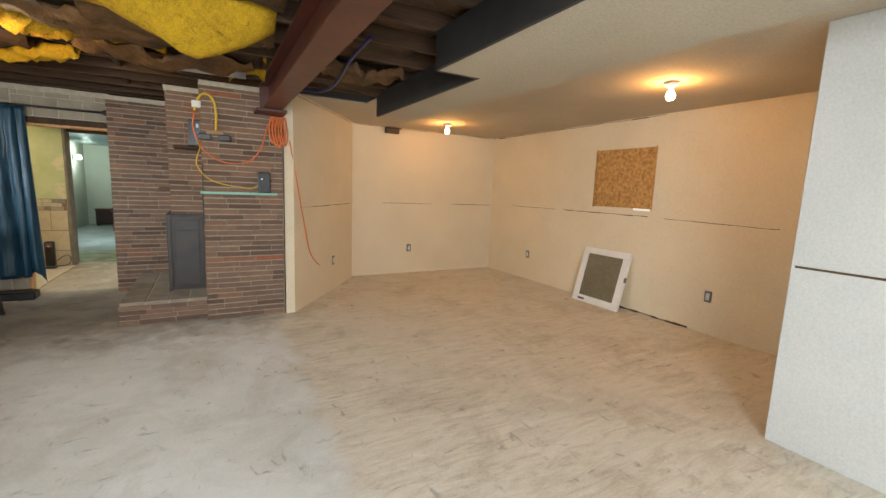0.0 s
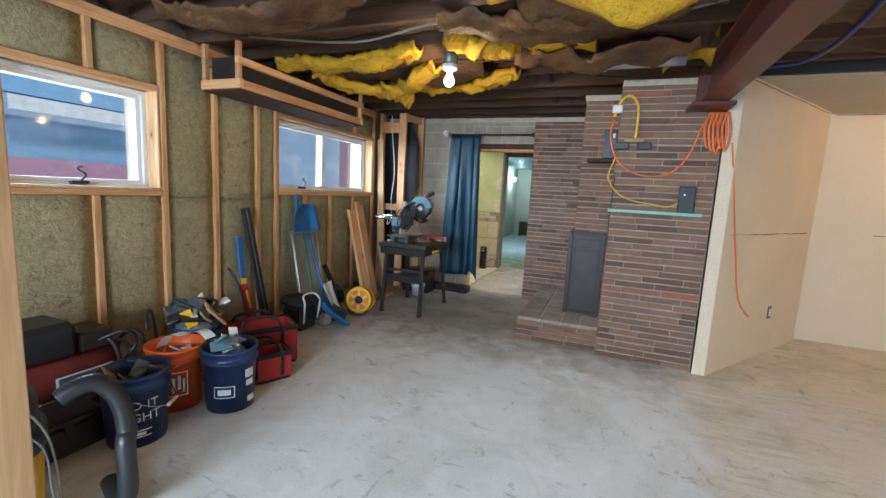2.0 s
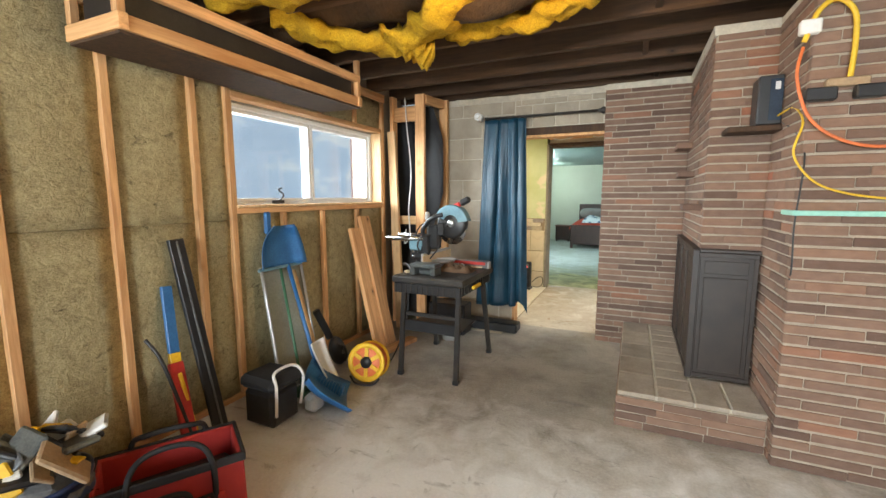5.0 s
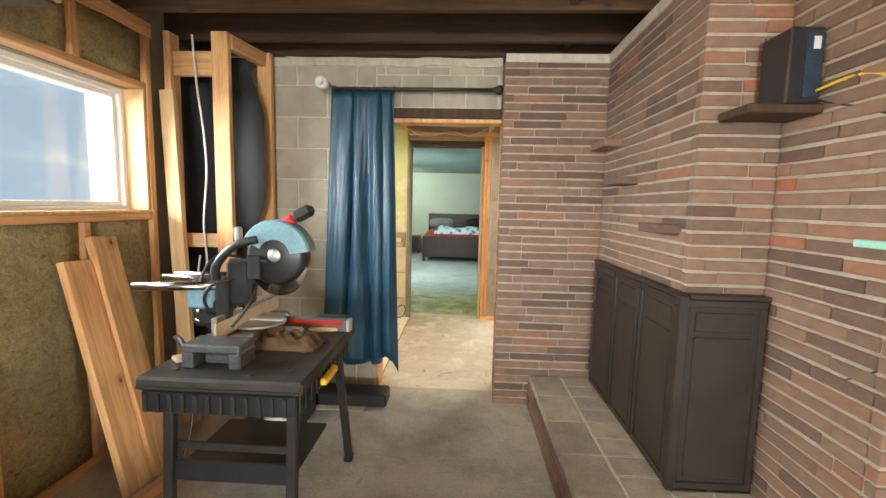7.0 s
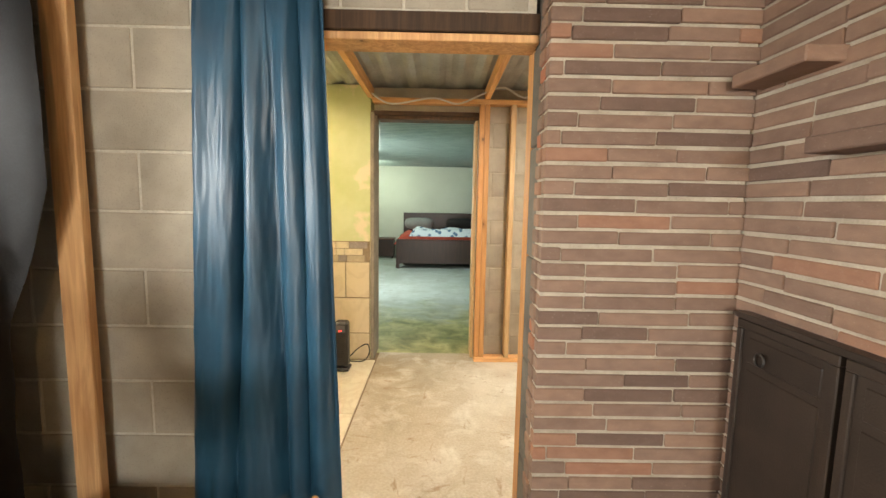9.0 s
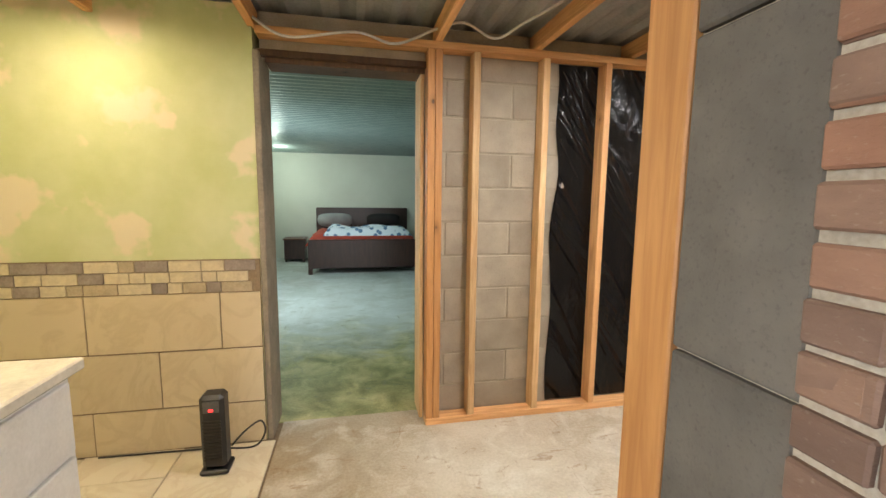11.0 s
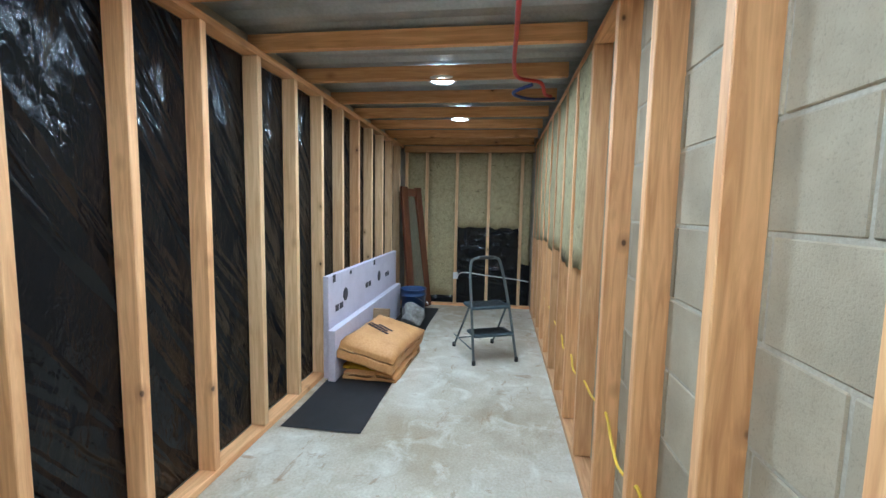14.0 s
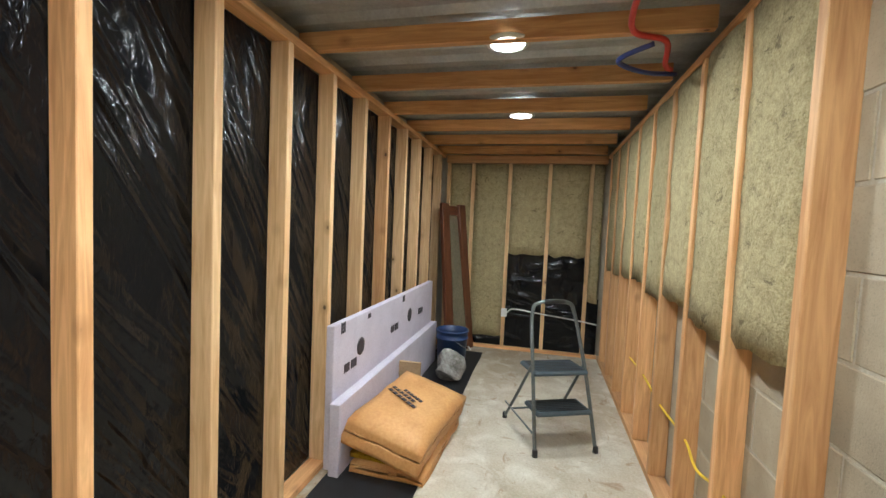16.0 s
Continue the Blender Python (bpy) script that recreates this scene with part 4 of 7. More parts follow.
# ---- hall ----
wall_hall_near = tagged(part("wall_hall_near", boxes((-0.80, 4.95, 6.20, 6.2655, 0, 2.27)), M_JOINT), "grey concrete block wall behind open studs", "wall", kind="structure")
part("jamb_core", boxes((-0.880, -0.80, 6.105, 6.278, 0, 2.27)), M_JOINT, wall_hall_near)
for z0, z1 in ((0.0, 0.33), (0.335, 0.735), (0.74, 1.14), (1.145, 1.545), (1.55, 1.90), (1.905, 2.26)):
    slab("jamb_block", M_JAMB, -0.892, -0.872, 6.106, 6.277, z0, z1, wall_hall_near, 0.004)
wall_hall_far = tagged(part("wall_hall_far", boxes((-0.905, 4.95, 8.2035, 8.38, 0, 2.27), (-1.78, -0.905, 8.20, 8.38, 2.04, 2.27)), M_JOINT), "grey concrete block wall behind studs and sheeting", "wall", kind="structure")
tagged(part("wall_hall_end", boxes((4.93, 5.08, 6.2, 8.38, 0, 2.27)), M_CMU), "grey block wall behind insulation", "wall", kind="structure")
wall_tiled = tagged(part("wall_tiled", boxes((-3.3, -1.80, 8.135, 8.38, 0, 2.27)), M_GREEN), "yellow green painted wall with filler patches over tiles", "wall", kind="structure")
tagged(part("wall_bath_west", boxes((-3.3, -3.1, 6.38, 8.135, 0, 2.27)), M_GREEN), "yellow green painted wall", "wall", kind="structure")

far = thing("stud_wall_hall_far", (2, 8.15, 0), "new softwood stud wall over black sheeting", "stud wall", kind="structure")
YF = 8.145
lumber("bottom_plate", (-0.92, YF, 0.02), (4.85, YF, 0.02), 0.09, 0.04, M_WOOD, far, (0, 1, 0))
lumber("top_plate", (-1.78, YF, 2.15), (4.85, YF, 2.15), 0.09, 0.038, M_WOOD, far, (0, 1, 0))
for x in (-0.90, -0.858, -0.645, -0.235, 0.155, 0.575, 0.96, 1.395, 1.81, 2.21, 2.62, 3.03, 3.43, 3.83, 4.24, 4.64):
    lumber("stud", (x, YF, 0.042), (x, YF, 2.13), 0.040, 0.09, M_DEEPWOOD if x < -0.8 else M_PALE if int(x * 100) % 3 else M_WOOD, far)
part("sheeting", grid_sheet(90, 26, lambda u, v: Vector((-0.12 + u * 4.96 + (0.05 * noise.noise(Vector((v * 5, 1, 1))) if u == 0 else 0), 8.196 + 0.010 * noise.noise(Vector((u * 40, v * 6, 5))) - 0.004, 0.045 + v * 2.085))), M_SHEET, far, "black polythene sheeting", True)

near = thing("stud_wall_hall_near", (2, 6.31, 0), "new softwood stud wall with part insulation", "stud wall", kind="structure")
YN = 6.312
lumber("bottom_plate", (-0.80, YN, 0.02), (4.85, YN, 0.02), 0.09, 0.04, M_WOOD, near, (0, 1, 0))
lumber("top_plate", (-0.84, YN, 2.15), (4.85, YN, 2.15), 0.09, 0.038, M_WOOD, near, (0, 1, 0))
lumber("post", (-0.872, 6.325, 0.0), (-0.872, 6.325, 2.16), 0.04, 0.09, M_DEEPWOOD, near)
near_x = [-0.66, -0.31, 0.095, 0.525, 0.955, 1.39, 1.80, 2.21, 2.62, 3.02, 3.43, 3.84, 4.25, 4.66]
for x in near_x:
    lumber("stud", (x, YN, 0.042), (x, YN, 2.13), 0.040, 0.09, M_WOOD, near)
for i, (a, b) in enumerate(zip(near_x[5:], near_x[6:])):
    bottom = (1.02, 1.0, 1.04, 1.0, 1.05, 1.02, 1.0, 1.02)[i]
    batt(near, a + 0.021, b - 0.021, bottom, 2.125, 40 + i * 2.3, YN + 0.02, "x", 0.05)
tube("cable", [(0.36, 6.29, 0.28), (0.42, 6.32, 0.42), (0.47, 6.335, 0.485), (0.525, 6.33, 0.46), (0.68, 6.335, 0.425), (0.80, 6.33, 0.46), (0.955, 6.32, 0.50), (1.15, 6.33, 0.47), (1.39, 6.32, 0.45), (1.6, 6.335, 0.42), (1.80, 6.32, 0.45), (2.0, 6.335, 0.42), (2.21, 6.32, 0.45), (2.62, 6.32, 0.44), (3.02, 6.32, 0.47), (3.6, 6.32, 0.45)], 0.006, M_YELLOWCORD, near, "yellow electrical cable")
part("socket_box", boxes((0.33, 0.40, 6.29, 6.35, 0.20, 0.31), bevel=0.004), M_WHITEP, near)

end = thing("stud_wall_hall_end", (4.88, 7.2, 0), "softwood studs with wool insulation and black sheeting", "stud wall", kind="structure")
end_y = [6.51, 6.94, 7.37, 7.78, 8.06]
lumber("bottom_plate", (4.885, 6.36, 0.02), (4.885, 8.09, 0.02), 0.088, 0.04, M_WOOD, end)
lumber("top_plate", (4.885, 6.36, 2.12), (4.885, 8.09, 2.12), 0.088, 0.085, M_WOOD, end)
for y in end_y:
    lumber("stud", (4.885, y, 0.042), (4.885, y, 2.076), 0.088, 0.04, M_PALE, end)
for i, (a, b) in enumerate(zip([6.36] + end_y, end_y)):
    z0 = 1.08 if 0 < i < 3 else 0.6 if i == 0 else 0.14
    batt(end, a + 0.021, b - 0.021, z0, 2.07, 80 + i, 4.858, "e", 0.03)
part("sheeting", grid_sheet(24, 16, lambda u, v: Vector((4.872 + 0.012 * noise.noise(Vector((u * 9, v * 9, 8))), 6.37 + u * 1.00, 0.04 + v * (1.05 if u > 0.14 else 0.6)))), M_SHEET, end, "black polythene sheeting", True)
part("sheeting", grid_sheet(20, 3, lambda u, v: Vector((4.866 + 0.008 * noise.noise(Vector((u * 9, v * 3, 4))), 7.39 + u * 0.66, 0.04 + v * (0.11 + 0.02 * noise.noise(Vector((u * 6, 0, 1))))))), M_SHEET, end, "black polythene sheeting", True)
tube("cable", [(4.835, 7.33, 0.42), (4.835, 7.25, 0.47), (4.835, 6.95, 0.44), (4.835, 6.55, 0.40), (4.80, 6.38, 0.38)], 0.007, M_WHITECORD, end)
part("socket_box", boxes((4.80, 4.84, 7.33, 7.39, 0.38, 0.47), bevel=0.004), M_WHITEP, end)

# hall roof deck and its joists


def ribbed(x0, x1, y0, y1, z, pitch, depth, along):
    """Corrugated sheet with ribs along x or y."""
    bm = bmesh.new()
    a0, a1 = (y0, y1) if along == "x" else (x0, x1)
    n = int((a1 - a0) / pitch)
    prev = None
    for k in range(n * 4 + 1):
        t = a0 + (a1 - a0) * k / (n * 4)
        h = z + depth * (0, 1, 1, 0)[k % 4]
        pa, pb = ((x0, t, h), (x1, t, h)) if along == "x" else ((t, y0, h), (t, y1, h))
        cur = (bm.verts.new(pa), bm.verts.new(pb))
        if prev:
            bm.faces.new((prev[0], prev[1], cur[1], cur[0]))
        prev = cur
    return bm


tagged(part("ceiling_hall_deck", ribbed(-3.3, 5.08, 6.2, 8.38, 2.272, 0.17, 0.022, "y"), M_DECK), "dull ribbed metal roof deck", "ceiling", kind="structure")
hall_joists = thing("hall_joists", (1.5, 7.2, 2.165), "new softwood ceiling joists under a metal deck", "joists", kind="structure")
for x in (-2.5, -1.80, -0.86, -0.29, 0.30, 0.87, 1.45, 2.02, 2.60, 3.14, 3.68, 4.25, 4.80):
    lumber("joist", (x, 6.38, 2.215), (x, 8.19, 2.215), 0.09, 0.04, M_WOOD, hall_joists, (0, 0, 1))

# ---- bedroom beyond ----
tagged(part("wall_bedroom", boxes((-3.2, -3.0, 8.38, 15.5, 0, 2.4), (-3.0, 3.0, 15.3, 15.5, 0, 2.4), (2.8, 3.0, 8.38, 15.3, 0, 2.4), (-3.0, -1.80, 8.38, 8.42, 0, 2.4), (-0.905, 2.8, 8.38, 8.42, 0, 2.4), (-1.80, -0.905, 8.38, 8.42, 2.04, 2.4)), M_BEDWALL), "pale green white painted bedroom walls", "wall", kind="structure")
tagged(part("ceiling_bedroom", ribbed(-3.0, 2.8, 8.42, 15.3, 2.25, 0.11, 0.025, "x"), M_CORR), "corrugated metal sheet ceiling", "ceiling", kind="structure")
door_2 = thing("door_2", (-1.35, 8.28, 0), "rough bedroom doorway with timber edges", "doorway", kind="structure")
part("jamb", boxes((-1.80, -1.77, 8.12, 8.40, 0, 2.06), bevel=0.004), plain("weathered_jamb", (0.30, 0.25, 0.19), (0.20, 0.17, 0.13), 0.8, 9), door_2)
part("jamb", boxes((-0.945, -0.922, 8.20, 8.40, 0, 2.04), bevel=0.004), M_PALE, door_2)
part("head", boxes((-1.755, -0.922, 8.19, 8.36, 2.02, 2.055), bevel=0.004), M_OLD, door_2)
part("lintel", boxes((-1.80, -0.90, 8.16, 8.199, 2.045, 2.078), bevel=0.003), M_OLD, door_2)

bed = thing("bed", (-1.13, 14.2, 0), "dark wooden bed with red bedding and patterned blanket", "bed")
part("footboard", boxes((-2.10, -0.16, 13.18, 13.25, 0.10, 0.60), bevel=0.012), M_BED, bed)
part("headboard", boxes((-2.12, -0.16, 15.18, 15.26, 0.10, 1.10), bevel=0.012), M_BED, bed)
part("side_rail", boxes((-2.09, -2.03, 13.25, 15.18, 0.18, 0.42), bevel=0.008), M_BED, bed)
part("side_rail", boxes((-0.23, -0.17, 13.25, 15.18, 0.18, 0.42), bevel=0.008), M_BED, bed)
for x in (-2.10, -0.23):
    for y in (13.18, 15.18):
        part("leg", boxes((x, x + 0.07, y, y + 0.07, 0, 0.10), bevel=0.004), M_BED, bed)
part("slat_base", boxes((-2.03, -0.23, 13.25, 15.18, 0.30, 0.36)), M_BED, bed)
part("mattress", boxes((-2.02, -0.24, 13.28, 15.17, 0.36, 0.62), bevel=0.05), M_SHEETRED, bed, "", True)


def soft_cover(x0, x1, y0, y1, z, h, seed, nx=22, ny=22, drop=0.0):
    def f(u, v):
        e = max(0.0, 1 - min(u, 1 - u, v, 1 - v) * 10)
        return Vector((x0 + u * (x1 - x0), y0 + v * (y1 - y0), z + h * (0.7 + 0.5 * noise.noise(Vector((u * 4, v * 4, seed)))) * (1 - e * e) - drop * e * e))
    return grid_sheet(nx, ny, f)


tagged(part("bedspread", soft_cover(-2.16, -0.20, 13.27, 15.0, 0.62, 0.10, 2, drop=0.14), M_SHEETRED, None, "", True), "rumpled red bedspread on the bed", "bedding")
tagged(part("blanket", soft_cover(-1.86, -0.30, 13.35, 13.95, 0.70, 0.13, 5, drop=0.05), M_BLANKET, None, "", True), "white blanket with blue pattern folded on the bed", "bedding")
for x, lab, mt in ((-1.72, "grey pillow against the headboard", M_PILLOW), (-0.70, "dark pillow against the headboard", M_BLACKCLOTH)):
    bm = bmesh.new()
    bmesh.ops.create_uvsphere(bm, u_segments=20, v_segments=12, radius=1)
    for v in bm.verts:
        v.co = Vector((x + 0.36 * math.copysign(abs(v.co.x) ** 0.6, v.co.x), 14.98 + 0.16 * v.co.y - 0.05 * v.co.z, 0.84 + 0.15 * math.copysign(abs(v.co.z) ** 0.7, v.co.z)))
    tagged(part("pillow", bm, mt, None, "", True), lab, "pillow", "pillows on the bed")
stand = thing("nightstand", (-2.52, 14.9, 0), "small dark wooden nightstand with clutter", "nightstand")
part("body", boxes((-2.72, -2.32, 14.7, 15.1, 0.05, 0.45), bevel=0.006), M_BED, stand)
part("top", boxes((-2.74, -2.30, 14.68, 15.12, 0.45, 0.48), bevel=0.004), M_MAHOG, stand)
for x in (-2.71, -2.37):
    part("leg", boxes((x, x + 0.04, 14.71, 14.75, 0, 0.05)), M_BED, stand)
    part("leg", boxes((x, x + 0.04, 15.05, 15.09, 0, 0.05)), M_BED, stand)
sconce = thing("wall_lamp", (-2.98, 14.2, 1.85), "lit white lamp on the bedroom wall", "lamp")
part("plate", boxes((-2.999, -2.97, 14.14, 14.26, 1.80, 1.90), bevel=0.006), M_WHITEP, sconce)
lathe("globe", [(0.0, -0.07), (0.05, -0.05), (0.07, 0.0), (0.05, 0.05), (0.0, 0.07)], glow("lit_globe", (0.85, 1.0, 0.97), 9), (-2.88, 14.2, 1.85), sconce, "", 20)
bw = thing("bedroom_window", (-2.99, 11.2, 0.95), "bright bedroom window in a dark frame", "window", kind="structure")
part("window_frame", boxes((-3.0, -2.96, 10.4, 10.46, 0.95, 1.95), (-3.0, -2.96, 11.94, 12.0, 0.95, 1.95), (-3.0, -2.96, 10.46, 11.94, 0.95, 1.0), (-3.0, -2.96, 10.46, 11.94, 1.9, 1.95), bevel=0.004), M_WHITEP, bw)
part("pane", boxes((-2.997, -2.985, 10.46, 11.94, 1.0, 1.9)), glow("bright_pane", (0.70, 0.88, 1.0), 2.0), bw)

# ---- tiled bath corner ----
random.seed(5)
for r in range(3):
    z1 = 0.838 - 0.305 * r
    z0 = max(0.0, z1 - 0.300)
    x = -1.805 - (0.20, 0.50, 0.205)[r]
    cuts = [-1.805]
    while x > -3.1:
        cuts.append(x)
        x -= 0.615
    cuts.append(-3.1)
    for b, a in zip(cuts, cuts[1:]):
        slab("tile", M_TILE, round(a + 0.003, 3), round(b - 0.003, 3), 8.118, 8.134, z0 + 0.003, z1, wall_tiled, 0.002)
part("grout", boxes((-3.1, -1.805, 8.124, 8.134, 0, 1.012)), M_GROUT, wall_tiled)
mosaic = [plain("mosaic_cream", (0.72, 0.62, 0.44), None, 0.3, 20), plain("mosaic_grey", (0.24, 0.19, 0.17), (0.38, 0.32, 0.28), 0.3, 14), plain("mosaic_sand", (0.52, 0.42, 0.29), None, 0.3, 20)]
for r in range(3):
    x = -1.807 - random.uniform(0, 0.06)
    while x > -3.0:
        w = random.choice((0.07, 0.11, 0.15, 0.15))
        slab("mosaic_tile", random.choice(mosaic), round(x - w + 0.002, 3), round(x - 0.002, 3), 8.115, 8.130, 0.843 + 0.056 * r, 0.895 + 0.056 * r, wall_tiled, 0.0015)
        x -= w
for i in range(4):
    for k in range(5):
        x0, y0 = -1.752 - 0.46 * (i + 1), 8.11 - 0.46 * (k + 1) + (0.23 if i % 2 else 0)
        y1 = min(y0 + 0.456, 8.115)
        if y1 - y0 > 0.1:
            slab("floor_tile", M_FLOORTILE, x0, round(x0 + 0.455, 3), y0, y1, -0.006, 0.004, tile_floor, 0.002)

vanity = thing("vanity_cabinet", (-2.45, 6.85, 0), "white bathroom vanity with a pale top", "cabinet")
part("body", boxes((-2.72, -2.17, 6.42, 7.22, 0.06, 0.80), bevel=0.004), M_WHITEP, vanity)
part("plinth", boxes((-2.68, -2.21, 6.46, 7.18, 0, 0.06)), M_WHITEP, vanity)
part("top", boxes((-2.74, -2.14, 6.41, 7.25, 0.802, 0.84), bevel=0.006), plain("cream_stone_top", (0.80, 0.76, 0.66), None, 0.25, 10), vanity, "cream stone top")
for k in range(3):
    z0 = 0.10 + 0.235 * k
    d = part("drawer", boxes((-2.168, -2.15, 6.45, 7.19, z0, z0 + 0.215), bevel=0.004), M_WHITEP, vanity)
    tube("handle", [(-2.15, 6.76, z0 + 0.11), (-2.125, 6.77, z0 + 0.11), (-2.125, 6.87, z0 + 0.11), (-2.15, 6.88, z0 + 0.11)], 0.006, M_GREY, d, "", 8, 3)

heater = thing("tower_heater", (-1.99, 7.90, 0), "slim black tower heater on the tiles", "heater")
part("base", boxes((-2.055, -1.925, 7.84, 7.96, 0.004, 0.03), bevel=0.008), M_PLASTIC, heater)
part("body", boxes((-2.045, -1.935, 7.85, 7.95, 0.03, 0.40), bevel=0.018), M_PLASTIC, heater)
part("grille", boxes(*[(-2.03, -1.95, 7.846, 7.851, 0.08 + 0.016 * k, 0.088 + 0.016 * k) for k in range(13)]), M_BLACK, heater)
part("control_panel", boxes((-2.025, -1.955, 7.847, 7.8505, 0.32, 0.375), bevel=0.0005), M_GREY, heater)
part("indicator", boxes((-2.0, -1.98, 7.843, 7.846, 0.328, 0.338)), glow("red_indicator", (1.0, 0.05, 0.05), 3), heater)
tube("cord", [(-1.93, 7.93, 0.10), (-1.87, 7.95, 0.16), (-1.81, 8.02, 0.17), (-1.80, 8.06, 0.08), (-1.86, 8.05, 0.012), (-2.05, 8.07, 0.012), (-2.25, 8.08, 0.012), (-2.6, 8.09, 0.012)], 0.005, M_PLASTIC, heater)


def disc_lamp(x, y, label, material):
    d = thing("ceiling_lamp", (x, y, 2.17), label, "ceiling lamp", "round ceiling lamps")
    lathe("rim", [(0.078, 0.0), (0.095, 0.004), (0.098, 0.014), (0.080, 0.016), (0.078, 0.0)], M_WHITEP, (x, y, 2.172), d)
    lathe("diffuser", [(0.0, -0.001), (0.076, 0.002)], material, (x, y, 2.174), d)
    part("junction_box", boxes((x - 0.025, x + 0.025, y - 0.025, y + 0.025, 2.188, 2.275), bevel=0.004), M_DECK, d)


for lx in (-0.38, 0.825, 2.06, 3.26):
    disc_lamp(lx, 7.19, "round flat ceiling lamp, lit cool white", M_LED)
disc_lamp(-2.49, 7.72, "round flat ceiling lamp, lit warm white", M_LEDW)
disc_lamp(-2.30, 6.85, "round flat ceiling lamp, lit warm white", M_LEDW)
cab = tube("ceiling_cable", [(-1.78, 8.07, 2.19), (-1.62, 8.06, 2.11), (-1.3, 8.06, 2.16), (-1.1, 8.06, 2.12), (-0.9, 8.05, 2.20), (-0.75, 8.02, 2.24), (-0.6, 7.95, 2.15), (-0.5, 7.8, 2.18), (-0.35, 7.6, 2.24), (-0.30, 7.19, 2.26)], 0.007, M_WHITECORD)
tagged(cab, "loose white cable looped along the joists", "cable")
pipe = tube("water_pipe", [(2.35, 6.45, 2.14), (2.25, 6.5, 2.13), (2.05, 6.55, 2.15), (1.90, 6.71, 2.155), (1.2, 6.73, 2.155), (0.2, 6.73, 2.155)], 0.012, M_RED)
tagged(pipe, "red plastic water pipe under the joists", "pipe")
pipe2 = tube("water_pipe", [(2.38, 6.42, 2.13), (2.22, 6.60, 2.09), (2.10, 6.72, 2.10), (2.02, 6.60, 2.13)], 0.011, M_BLUECORD)
tagged(pipe2, "dark blue bent pipe end under the joists", "pipe")

# ---- things in the hall ----
foam = tagged(part("foam_board", boxes((2.17, 4.24, 8.045, 8.09, 0.004, 0.80), bevel=0.004), M_FOAM), "pink foam insulation board on edge against studs", "foam board", "foam boards")
foam2 = tagged(part("foam_board", boxes((2.12, 4.20, 7.975, 8.035, 0.004, 0.40), bevel=0.004), M_FOAM), "narrow pink foam board on edge before the other", "foam board", "foam boards")
for x, z, w, h in ((2.25, 0.74, 0.05, 0.06), (2.30, 0.50, 0.16, 0.05), (2.62, 0.75, 0.04, 0.03), (3.05, 0.55, 0.16, 0.05), (3.3, 0.74, 0.05, 0.05), (3.75, 0.55, 0.14, 0.05)):
    part("print", boxes((x, x + w * 0.4, 8.0415, 8.0445, z, z + h), (x + w * 0.55, x + w, 8.0415, 8.0445, z, z + h)), M_PRINT, foam)
for x in (2.52, 3.50):
    lathe("print", [(0.035, 0), (0.055, 0), (0.055, 0.0012), (0.035, 0.0012)], M_PRINT, (x, 8.0445, 0.60), foam, "", 24, pose(0, 0, 0, 90, 0, 0))

mat_ = tagged(part("floor_underlay", grid_sheet(30, 6, lambda u, v: Vector((1.45 + u * 3.17, 7.55 + v * 0.50 + 0.012 * noise.noise(Vector((u * 7, v, 2))), 0.0035 + 0.002 * noise.noise(Vector((u * 20, v * 5, 4))) + 0.002))), M_MAT, None, "", True), "black underlay sheet lying on the slab", "underlay")

# folded batts in brown paper
stack = thing("insulation_bundle", (2.65, 7.74, 0), "kraft paper faced fibreglass batts stacked and folded", "insulation bundle")


def kraft_pad(x0, x1, y0, y1, z0, z1, seed, turn, tilt=0):
    c = Vector(((x0 + x1) / 2, (y0 + y1) / 2, z0))
    m = Matrix.Translation(c) @ pose(0, 0, 0, 0, 0, turn) @ pose(0, 0, 0, tilt, 0, 0) @ Matrix.Translation(-c)
    bm = bmesh.new()
    add_box(bm, x0, x1, y0, y1, z0, z1, 0.0)
    bmesh.ops.subdivide_edges(bm, edges=bm.edges[:], cuts=7, use_grid_fill=True)
    for v in bm.verts:
        e = min((v.co.x - x0) / (x1 - x0), (x1 - v.co.x) / (x1 - x0), (v.co.y - y0) / (y1 - y0), (y1 - v.co.y) / (y1 - y0))
        if v.co.z > (z0 + z1) / 2:
            v.co.z -= 0.035 * max(0, 1 - e * 8) ** 2
        v.co += 0.016 * noise.noise_vector(v.co * 6 + Vector((seed, 0, 0)))
        v.co.z = max(v.co.z, z0)
    bmesh.ops.transform(bm, matrix=m, verts=bm.verts)
    return bm


part("batt", kraft_pad(2.19, 2.92, 7.50, 7.93, 0.006, 0.10, 1, -3), M_KRAFT, stack, "", True)
part("fibre_edge", kraft_pad(2.19, 2.89, 7.53, 7.93, 0.085, 0.125, 9, -3), M_YELLOW, stack, "yellow fibreglass edge", True)
b2 = part("batt", kraft_pad(2.13, 2.92, 7.50, 7.95, 0.14, 0.31, 4, -6, 13), M_KRAFT, stack, "", True)
m_ = Matrix.Translation((2.54, 7.73, 0.322)) @ pose(0, 0, 0, 13, 0, 0) @ pose(0, 0, 0, 0, 0, 62)
bm = bmesh.new()
for r, (w, o) in enumerate(((0.24, 0.0), (0.20, 0.03), (0.16, -0.01))):
    for k in range(6):
        add_box(bm, -w / 2 + o + k * w / 6, -w / 2 + o + k * w / 6 + w / 8, 0.05 - r * 0.045, 0.075 - r * 0.045, 0, 0.002, 0, m_)
part("print", bm, M_PRINT, b2)
part("cardboard_flap", boxes((3.02, 3.05, 7.80, 7.96, 0.02, 0.36), bevel=0.002), M_CARDB, stack)


